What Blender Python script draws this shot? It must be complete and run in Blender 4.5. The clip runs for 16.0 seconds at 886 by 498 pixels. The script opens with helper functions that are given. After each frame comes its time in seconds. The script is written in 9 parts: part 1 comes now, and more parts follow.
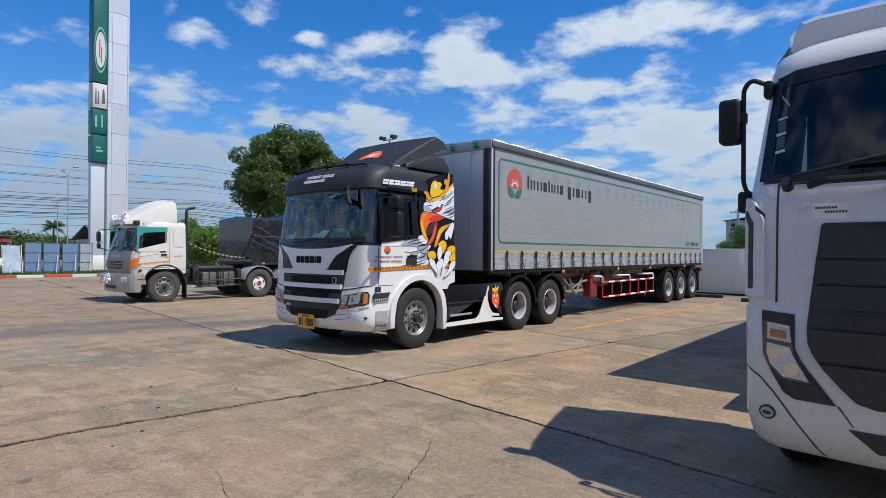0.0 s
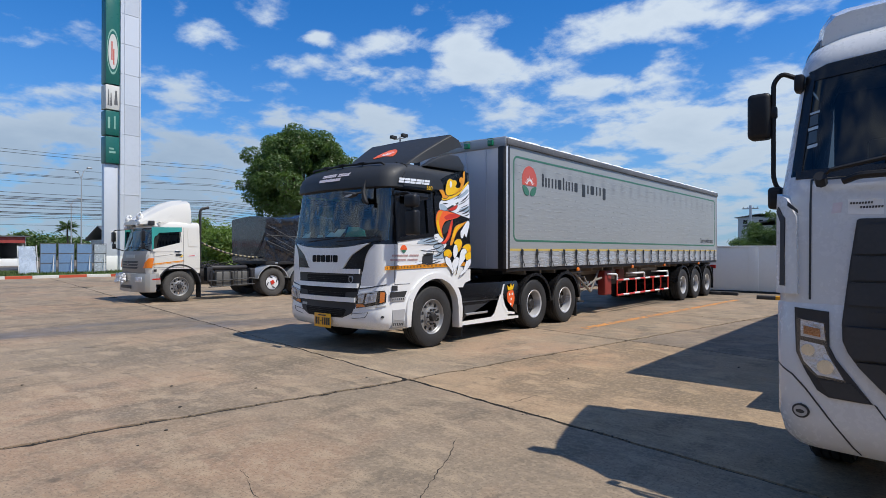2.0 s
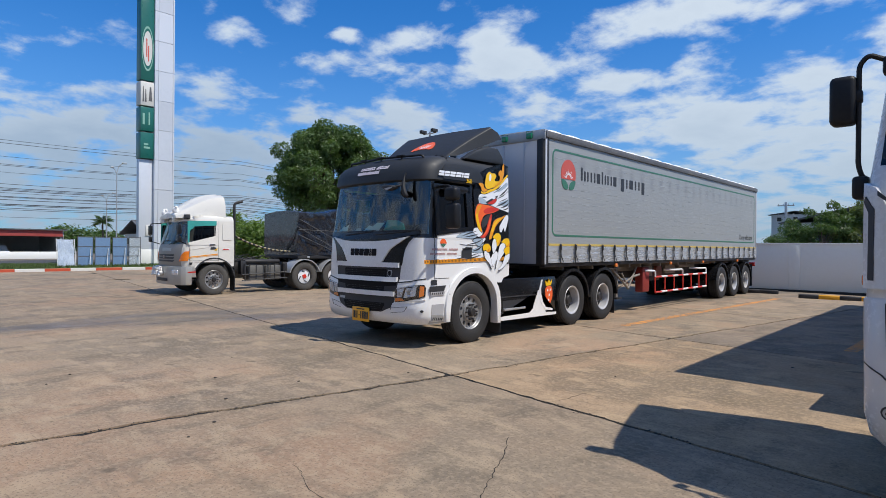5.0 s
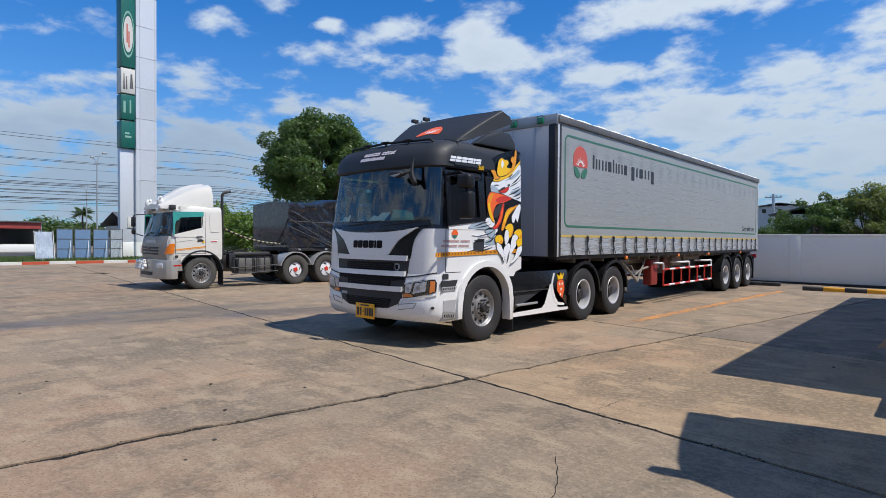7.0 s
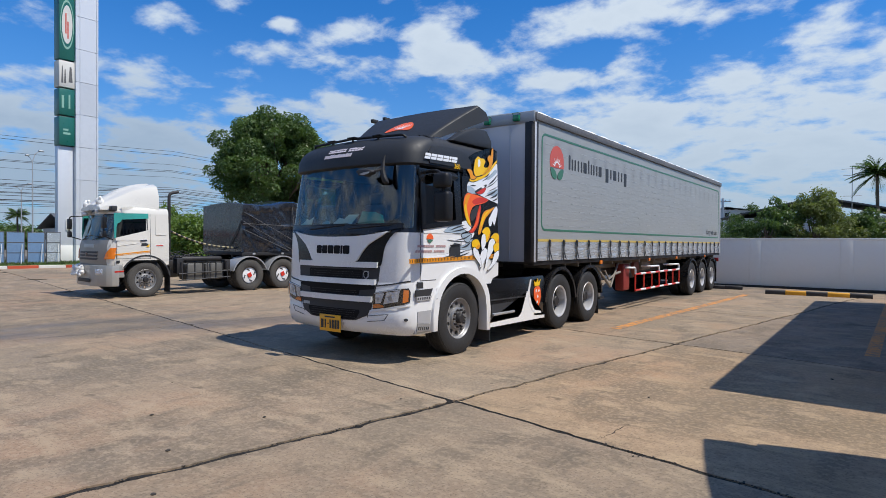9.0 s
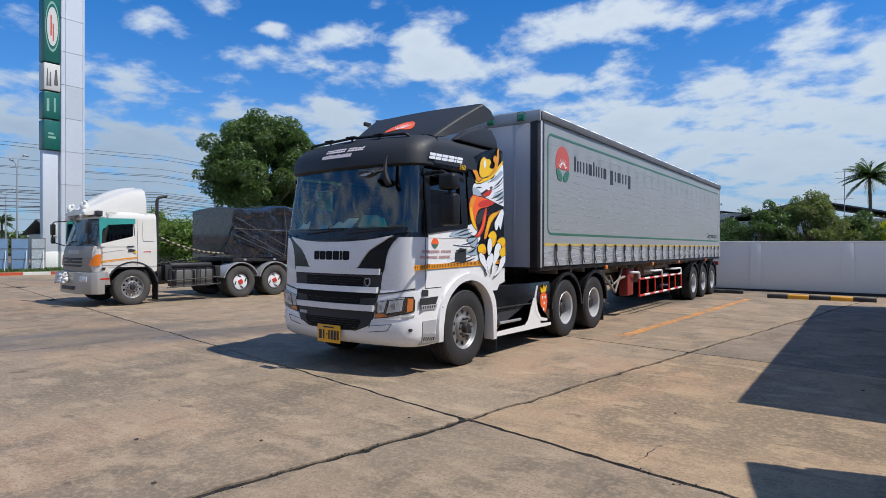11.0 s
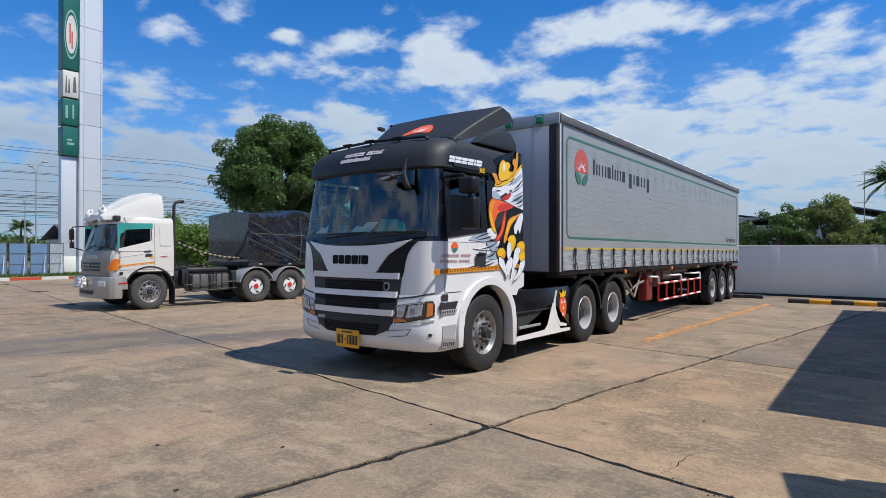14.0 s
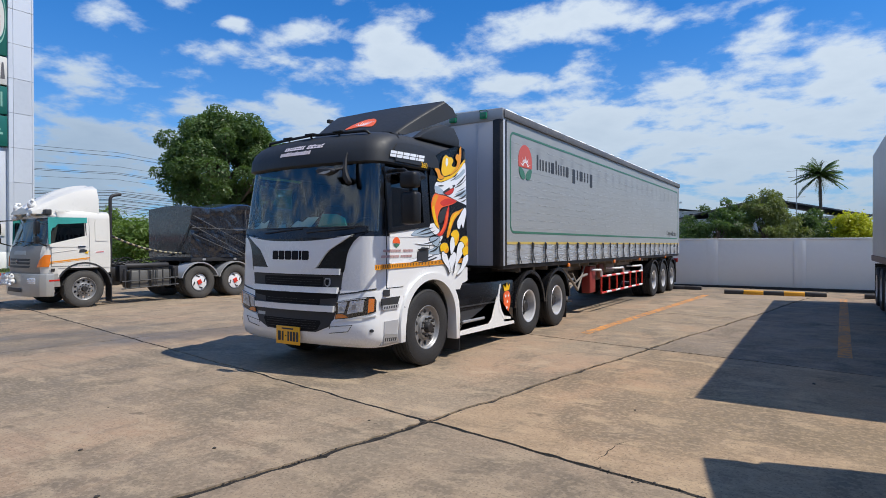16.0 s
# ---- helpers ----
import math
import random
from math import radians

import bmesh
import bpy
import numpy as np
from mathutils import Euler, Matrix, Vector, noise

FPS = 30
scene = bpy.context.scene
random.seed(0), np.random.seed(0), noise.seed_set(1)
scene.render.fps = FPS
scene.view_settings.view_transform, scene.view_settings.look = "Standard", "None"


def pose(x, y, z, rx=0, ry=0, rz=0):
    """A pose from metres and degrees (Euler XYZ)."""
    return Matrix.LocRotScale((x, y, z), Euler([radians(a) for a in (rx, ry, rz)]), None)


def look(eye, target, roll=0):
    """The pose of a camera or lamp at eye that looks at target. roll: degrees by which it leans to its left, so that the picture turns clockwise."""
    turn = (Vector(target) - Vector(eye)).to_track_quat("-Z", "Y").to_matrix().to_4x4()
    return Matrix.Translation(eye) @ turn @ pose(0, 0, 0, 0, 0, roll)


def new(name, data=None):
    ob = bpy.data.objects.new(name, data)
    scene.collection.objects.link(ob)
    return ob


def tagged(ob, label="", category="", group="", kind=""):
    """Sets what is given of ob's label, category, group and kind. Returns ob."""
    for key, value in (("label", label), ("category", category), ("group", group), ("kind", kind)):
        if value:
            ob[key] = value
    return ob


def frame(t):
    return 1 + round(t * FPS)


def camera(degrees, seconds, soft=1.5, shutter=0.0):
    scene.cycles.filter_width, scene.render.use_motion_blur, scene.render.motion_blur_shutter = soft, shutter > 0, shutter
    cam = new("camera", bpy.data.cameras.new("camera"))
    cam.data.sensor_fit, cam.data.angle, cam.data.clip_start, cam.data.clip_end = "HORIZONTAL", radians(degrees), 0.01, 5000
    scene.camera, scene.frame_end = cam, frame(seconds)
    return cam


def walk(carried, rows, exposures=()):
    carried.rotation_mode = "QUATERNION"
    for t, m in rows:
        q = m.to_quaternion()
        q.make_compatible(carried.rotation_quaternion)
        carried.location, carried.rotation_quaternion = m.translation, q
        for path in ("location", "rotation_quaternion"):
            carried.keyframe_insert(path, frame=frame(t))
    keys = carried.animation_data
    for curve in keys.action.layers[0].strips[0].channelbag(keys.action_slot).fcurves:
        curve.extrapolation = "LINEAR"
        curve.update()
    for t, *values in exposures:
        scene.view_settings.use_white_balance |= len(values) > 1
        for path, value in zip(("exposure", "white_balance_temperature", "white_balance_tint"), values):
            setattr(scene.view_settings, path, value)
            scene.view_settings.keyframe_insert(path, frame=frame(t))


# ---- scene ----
cam = camera(74.2, 16.0, 0.5)
PATH = [
    (0, (1.034, 0.483, 1.642), (-0.233, 2.031, 1.653), 0.4),
    (0.5, (0.999, 0.472, 1.643), (-0.28, 2.009, 1.657), 0.4),
    (1, (0.967, 0.45, 1.643), (-0.346, 1.958, 1.655), 0.3),
    (1.5, (0.935, 0.433, 1.638), (-0.389, 1.933, 1.647), 0.2),
    (2, (0.929, 0.429, 1.639), (-0.362, 1.957, 1.645), 0.1),
    (2.5, (0.966, 0.48, 1.637), (-0.297, 2.031, 1.642), 0.1),
    (3, (0.965, 0.479, 1.637), (-0.296, 2.032, 1.642), 0.2),
    (3.5, (0.928, 0.456, 1.634), (-0.357, 1.988, 1.638), 0.4),
    (4, (0.852, 0.4, 1.631), (-0.472, 1.899, 1.627), 0.5),
    (4.5, (0.774, 0.373, 1.612), (-0.58, 1.845, 1.608), 0.5),
    (7, (-0.08, 0.611, 1.591), (-1.397, 2.116, 1.557), 0.4),
    (7.5, (-0.243, 0.749, 1.614), (-1.526, 2.284, 1.575), 0.2),
    (8, (-0.352, 0.863, 1.609), (-1.588, 2.436, 1.578), 0.3),
    (8.5, (-0.547, 0.943, 1.612), (-1.753, 2.538, 1.58), 0.3),
    (9, (-0.751, 1.017, 1.615), (-1.952, 2.616, 1.592), 0.4),
    (11.5, (-1.193, 1.292, 1.625), (-2.347, 2.926, 1.625), -0.1),
    (12, (-1.185, 1.308, 1.628), (-2.311, 2.962, 1.63), -0.1),
    (12.5, (-1.18, 1.321, 1.624), (-2.315, 2.968, 1.631), 0.0),
    (13, (-1.199, 1.308, 1.629), (-2.383, 2.92, 1.635), 0.2),
    (13.5, (-1.26, 1.283, 1.618), (-2.479, 2.869, 1.624), 0.2),
    (14, (-1.302, 1.273, 1.614), (-2.511, 2.866, 1.622), 0.1),
    (14.5, (-1.307, 1.293, 1.616), (-2.486, 2.909, 1.619), -0.1),
    (15, (-1.291, 1.307, 1.624), (-2.432, 2.95, 1.62), -0.3),
    (15.5, (-1.234, 1.329, 1.62), (-2.335, 2.999, 1.611), -0.3),
    (16, (-1.174, 1.359, 1.633), (-2.255, 3.042, 1.619), -0.1),
]
walk(cam, [(t, look(eye, target, roll)) for t, eye, target, roll in PATH], [(0.0, -0.12), (14.0, -0.12), (15.0, -0.06), (16.0, -0.06)])

# ---- sky, sun, exposure ----
SUN_TO = Vector((0.58, 0.14, 1.0)).normalized()
world = bpy.data.worlds.new("sky")
scene.world = world
world.use_nodes = True
wn, wl = world.node_tree.nodes, world.node_tree.links


def wnode(kind, **values):
    n = wn.new(kind)
    for key, value in values.items():
        n.inputs[key].default_value = value
    return n


def wmath(op, a, b=None, c=None):
    n = wn.new("ShaderNodeMath")
    n.operation = op
    for i, v in enumerate((a, b, c)):
        if v is None:
            continue
        if isinstance(v, (int, float)):
            n.inputs[i].default_value = v
        else:
            wl.new(v, n.inputs[i])
    return n.outputs[0]


sky = wn.new("ShaderNodeTexSky")
sky.sky_type, sky.sun_disc = "NISHITA", False
sky.sun_elevation = math.asin(SUN_TO.z)
sky.sun_rotation = math.atan2(SUN_TO.x, SUN_TO.y)
sky.air_density, sky.dust_density, sky.ozone_density = 1.0, 0.15, 3.0
coord = wn.new("ShaderNodeTexCoord")
sep = wn.new("ShaderNodeSeparateXYZ")
wl.new(coord.outputs["Generated"], sep.inputs[0])
lift = wmath("ADD", wmath("MAXIMUM", sep.outputs[2], 0.0), 0.22)
plane = wn.new("ShaderNodeCombineXYZ")
wl.new(wmath("DIVIDE", sep.outputs[0], lift), plane.inputs[0])
wl.new(wmath("DIVIDE", sep.outputs[1], lift), plane.inputs[1])
plane.inputs[2].default_value = 3.7
puffs = wnode("ShaderNodeTexNoise", Scale=4.6, Detail=12.0, Roughness=0.58, Distortion=0.12)
banks = wnode("ShaderNodeTexNoise", Scale=0.62, Detail=4.0, Roughness=0.5)
wl.new(plane.outputs[0], puffs.inputs["Vector"])
wl.new(plane.outputs[0], banks.inputs["Vector"])
low = wmath("SUBTRACT", 1.0, wmath("MULTIPLY", sep.outputs[2], 2.6))
low = wmath("MAXIMUM", low, 0.0)
cover = wmath("ADD", puffs.outputs["Fac"], wmath("MULTIPLY", wmath("SUBTRACT", banks.outputs["Fac"], 0.5), 0.30))
cover = wmath("ADD", cover, wmath("MULTIPLY", low, 0.20))
# clumps of cloud over the lot, as (across, up, half width, half height, depth) on a plane to the north-west
CLUMPS = ((0.53, 0.19, 0.30, 0.10, 0.21), (0.69, 0.29, 0.17, 0.07, 0.20), (0.29, 0.205, 0.10, 0.05, 0.26), (0.63, 0.35, 0.13, 0.03, 0.20), (-0.045, 0.315, 0.10, 0.027, 0.27),
          (-0.205, 0.365, 0.062, 0.024, 0.26), (-0.094, 0.36, 0.05, 0.02, 0.22), (-0.344, 0.376, 0.03, 0.013, 0.26), (0.137, 0.275, 0.062, 0.016, 0.26), (0.16, 0.38, 0.11, 0.026, 0.25),
          (0.296, 0.394, 0.125, 0.026, 0.24), (-0.435, 0.413, 0.07, 0.025, 0.19), (-0.546, 0.402, 0.08, 0.028, 0.15), (-0.397, 0.334, 0.047, 0.018, 0.16), (-0.61, 0.26, 0.062, 0.042, 0.17),
          (-0.57, 0.178, 0.12, 0.036, 0.25), (-0.23, 0.208, 0.062, 0.034, 0.22), (-0.9, 0.224, 0.18, 0.05, 0.24),
          (-0.72, 0.13, 0.42, 0.085, 0.17))
ahead = wmath("MAXIMUM", wmath("ADD", wmath("MULTIPLY", sep.outputs[0], -0.55), wmath("MULTIPLY", sep.outputs[1], 0.835)), 0.05)
across = wmath("DIVIDE", wmath("ADD", wmath("MULTIPLY", sep.outputs[0], 0.835), wmath("MULTIPLY", sep.outputs[1], 0.55)), ahead)
up = wmath("DIVIDE", sep.outputs[2], ahead)
clumps = None
for u, v, wide, tall, deep in CLUMPS:
    du = wmath("POWER", wmath("ABSOLUTE", wmath("DIVIDE", wmath("SUBTRACT", across, u), wide)), 2.0)
    dv = wmath("POWER", wmath("ABSOLUTE", wmath("DIVIDE", wmath("SUBTRACT", up, v), tall)), 2.0)
    one = wmath("MULTIPLY", wmath("EXPONENT", wmath("MULTIPLY", wmath("ADD", du, dv), -0.75)), deep)
    clumps = one if clumps is None else wmath("MAXIMUM", clumps, one)
# more open to the north-west, closed cloud the other way
facing = wmath("ADD", wmath("MULTIPLY", sep.outputs[0], -0.55), wmath("MULTIPLY", sep.outputs[1], 0.835))
open_side = wmath("MINIMUM", wmath("MAXIMUM", wmath("ADD", wmath("MULTIPLY", facing, 1.6), 0.1), 0.0), 1.0)
cover = wmath("ADD", cover, wmath("SUBTRACT", wmath("ADD", wmath("MULTIPLY", clumps, 1.22), 0.015), wmath("MULTIPLY", open_side, 0.125)))
thick = wn.new("ShaderNodeMapRange")
thick.interpolation_type = "SMOOTHSTEP"
wl.new(cover, thick.inputs[0])
thick.inputs[1].default_value, thick.inputs[2].default_value = 0.475, 0.70
shade = wn.new("ShaderNodeMapRange")
wl.new(cover, shade.inputs[0])
shade.inputs[1].default_value, shade.inputs[2].default_value = 0.62, 0.95
shade.inputs[3].default_value, shade.inputs[4].default_value = 1.0, 0.72
tone = wn.new("ShaderNodeMix")
tone.data_type = "RGBA"
tone.inputs[6].default_value, tone.inputs[7].default_value = (4.2, 5.35, 6.9, 1), (8.2, 9.25, 10.3, 1)
# the low bank to the west is grey, seen from its shaded side
bank_u = wmath("POWER", wmath("ABSOLUTE", wmath("DIVIDE", wmath("ADD", across, 0.75), 0.55)), 2.0)
bank_v = wmath("POWER", wmath("ABSOLUTE", wmath("DIVIDE", wmath("SUBTRACT", up, 0.12), 0.15)), 2.0)
bank = wmath("EXPONENT", wmath("MULTIPLY", wmath("ADD", bank_u, bank_v), -0.8))
wl.new(wmath("SUBTRACT", shade.outputs[0], wmath("MULTIPLY", bank, 0.95)), tone.inputs[0])
blue = wn.new("ShaderNodeMix")
blue.data_type, blue.blend_type = "RGBA", "MULTIPLY"
blue.inputs[0].default_value = 1.0
blue.inputs[7].default_value = (0.27, 1.00, 1.74, 1)
wl.new(sky.outputs[0], blue.inputs[6])
mix = wn.new("ShaderNodeMix")
mix.data_type = "RGBA"
wl.new(wmath("MULTIPLY", thick.outputs[0], 0.93), mix.inputs[0])
wl.new(blue.outputs[2], mix.inputs[6])
wl.new(tone.outputs[2], mix.inputs[7])
haze = wn.new("ShaderNodeMix")
haze.data_type = "RGBA"
haze.inputs[7].default_value = (3.7, 5.0, 6.5, 1)
veil = wmath("POWER", wmath("MAXIMUM", wmath("SUBTRACT", 1.0, wmath("MULTIPLY", wmath("ABSOLUTE", sep.outputs[2]), 2.4)), 0.0), 2.0)
side = wmath("ADD", 0.78, wmath("MULTIPLY", wmath("MAXIMUM", wmath("ADD", sep.outputs[0], 0.55), 0.0), 0.35))
wl.new(wmath("MULTIPLY", veil, wmath("MINIMUM", side, 0.9)), haze.inputs[0])
wl.new(mix.outputs[2], haze.inputs[6])
wl.new(haze.outputs[2], wn["Background"].inputs[0])
wn["Background"].inputs[1].default_value = 0.094

sun = new("sun", bpy.data.lights.new("sun", "SUN"))
sun.data.energy, sun.data.angle, sun.data.color = 4.9, radians(0.53), (1.0, 0.95, 0.87)
sun.matrix_world = look(SUN_TO * 60, (0, 0, 0))


# ---- tools for meshes ----
def link(name, bm, material, parent=None, label="", kind="", smooth=True):
    """One mesh object out of a bmesh."""
    bmesh.ops.recalc_face_normals(bm, faces=bm.faces[:])
    me = bpy.data.meshes.new(name)
    bm.to_mesh(me)
    bm.free()
    if material:
        me.materials.append(material)
    if smooth:
        me.shade_smooth()
        me.set_sharp_from_angle(angle=radians(34))
    ob = new(name, me)
    if parent:
        ob.parent = parent
    return tagged(ob, label, kind=kind)


def part(name, bm, material, parent, label=""):
    return link(name, bm, material, parent, label)


def thing(name, label, category, x=0, y=0, z=0, rz=0, group="", kind=""):
    """An Empty at the base of a thing, which parents its parts."""
    ob = new(name)
    ob.empty_display_size = 0.2
    ob.matrix_world = pose(x, y, z, 0, 0, rz)
    return tagged(ob, label, category, group, kind)


def box(bm, x0, x1, y0, y1, z0, z1, bev=0.0, seg=2):
    m = Matrix.LocRotScale(((x0 + x1) / 2, (y0 + y1) / 2, (z0 + z1) / 2), None, (x1 - x0, y1 - y0, z1 - z0))
    made = bmesh.ops.create_cube(bm, size=1, matrix=m)["verts"]
    if bev:
        edges = list({e for v in made for e in v.link_edges})
        bmesh.ops.bevel(bm, geom=edges, offset=bev, segments=seg, affect="EDGES", profile=0.5)
    return bm


def prism(bm, pts, axis, a, b, bev=0.0, seg=2):
    """A polygon drawn in the plane across an axis, pushed from a to b along it."""
    def place(u, v, w):
        return {"x": (w, u, v), "y": (u, w, v), "z": (u, v, w)}[axis]
    lo = [bm.verts.new(place(u, v, a)) for u, v in pts]
    hi = [bm.verts.new(place(u, v, b)) for u, v in pts]
    n = len(pts)
    bm.faces.new(lo)
    bm.faces.new(hi[::-1])
    for i in range(n):
        bm.faces.new((lo[i], lo[(i + 1) % n], hi[(i + 1) % n], hi[i]))
    if bev:
        edges = list({e for v in lo + hi for e in v.link_edges})
        bmesh.ops.bevel(bm, geom=edges, offset=bev, segments=seg, affect="EDGES", profile=0.5)
    return bm


def tube(bm, path, r, n=8, caps=True):
    """A round bar along a path; r may be one radius or one a point."""
    path = [Vector(p) for p in path]
    radii = r if isinstance(r, (list, tuple)) else [r] * len(path)
    rings, side = [], None
    for i, p in enumerate(path):
        way = (path[min(i + 1, len(path) - 1)] - path[max(i - 1, 0)]).normalized()
        if side is None:
            side = way.cross(Vector((0, 0, 1)) if abs(way.z) < 0.9 else Vector((1, 0, 0))).normalized()
        side = (side - way * side.dot(way)).normalized()
        up = way.cross(side)
        rings.append([bm.verts.new(p + radii[i] * (math.cos(k * math.tau / n) * side + math.sin(k * math.tau / n) * up)) for k in range(n)])
    for a, b in zip(rings, rings[1:]):
        for k in range(n):
            bm.faces.new((a[k], a[(k + 1) % n], b[(k + 1) % n], b[k]))
    if caps:
        bm.faces.new(rings[0])
        bm.faces.new(rings[-1][::-1])
    return bm


def rounded(path, r=0.08, steps=4):
    """A path whose corners are rounded."""
    path = [Vector(p) for p in path]
    out = [path[0]]
    for a, b, c in zip(path, path[1:], path[2:]):
        u, w = (a - b), (c - b)
        d = min(r, u.length * 0.45, w.length * 0.45)
        p, q = b + u.normalized() * d, b + w.normalized() * d
        for i in range(steps + 1):
            t = i / steps
            out.append((1 - t) ** 2 * p + 2 * t * (1 - t) * b + t * t * q)
    return out + [path[-1]]


def lathe(bm, profile, n=32, centre=(0, 0, 0), closed=False, caps=(True, True)):
    """A profile of (along x, radius) turned round an axis that runs along x."""
    c = Vector(centre)
    rings = []
    for a, r in profile:
        rings.append([bm.verts.new(c + Vector((a, r * math.cos(k * math.tau / n), r * math.sin(k * math.tau / n)))) for k in range(n)])
    pairs = list(zip(rings, rings[1:])) + ([(rings[-1], rings[0])] if closed else [])
    for a, b in pairs:
        for k in range(n):
            bm.faces.new((a[k], a[(k + 1) % n], b[(k + 1) % n], b[k]))
    if not closed:
        for ring, cap in ((rings[0], caps[0]), (rings[-1], caps[1])):
            if cap:
                bm.faces.new(ring)
    return bm


def patch(bm, pts, place, thick=0.002, step=0.12, lift=0.003):
    """A flat shape laid on a curved face: place(u, v, d) gives the point d above that face."""
    flat = bmesh.new()
    bmesh.ops.triangulate(flat, faces=[flat.faces.new([flat.verts.new((u, v, 0)) for u, v in pts])])
    us, vs = [p[0] for p in pts], [p[1] for p in pts]
    for axis, lo, hi in (((1, 0, 0), min(us), max(us)), ((0, 1, 0), min(vs), max(vs))):
        for k in range(1, int((hi - lo) / step) + 1):
            cut = lo + k * step
            if cut < hi - 0.01:
                at = Vector(axis) * cut
                bmesh.ops.bisect_plane(flat, geom=flat.verts[:] + flat.edges[:] + flat.faces[:], plane_co=at, plane_no=axis)
    bmesh.ops.triangulate(flat, faces=[f for f in flat.faces if len(f.verts) > 4])
    top = {v: bm.verts.new(place(v.co.x, v.co.y, lift + thick)) for v in flat.verts}
    for f in flat.faces:
        bm.faces.new([top[v] for v in f.verts])
    rim = [e for e in flat.edges if len(e.link_faces) == 1]
    foot = {}
    for e in rim:
        for v in e.verts:
            if v not in foot:
                foot[v] = bm.verts.new(place(v.co.x, v.co.y, lift - 0.004))
        a, b = e.verts
        bm.faces.new((top[a], top[b], foot[b], foot[a]))
    flat.free()
    return bm


def spline(pts, n=6, closed=True):
    """A smooth line through points (Catmull-Rom)."""
    out, m = [], len(pts)
    for i in range(m if closed else m - 1):
        p = [Vector(pts[(i + k) % m] if closed else pts[min(max(i + k, 0), m - 1)]) for k in (-1, 0, 1, 2)]
        for k in range(n):
            t = k / n
            out.append(tuple(0.5 * (2 * p[1] + (p[2] - p[0]) * t + (2 * p[0] - 5 * p[1] + 4 * p[2] - p[3]) * t * t + (3 * p[1] - p[0] - 3 * p[2] + p[3]) * t ** 3)))
    if not closed:
        out.append(tuple(pts[-1]))
    return out


def lettering(name, text, size, m, material, parent, deep=0.002):
    """Real letters with the built-in font, as a mesh."""
    cu = bpy.data.curves.new(name, "FONT")
    cu.body, cu.size, cu.extrude, cu.align_x, cu.align_y = text, size, deep, "CENTER", "CENTER"
    tmp = bpy.data.objects.new(name + "_curve", cu)
    me = bpy.data.meshes.new_from_object(tmp)
    bpy.data.objects.remove(tmp)
    me.materials.clear()
    me.materials.append(material)
    ob = new(name, me)
    ob.parent, ob.matrix_local = parent, m
    return ob


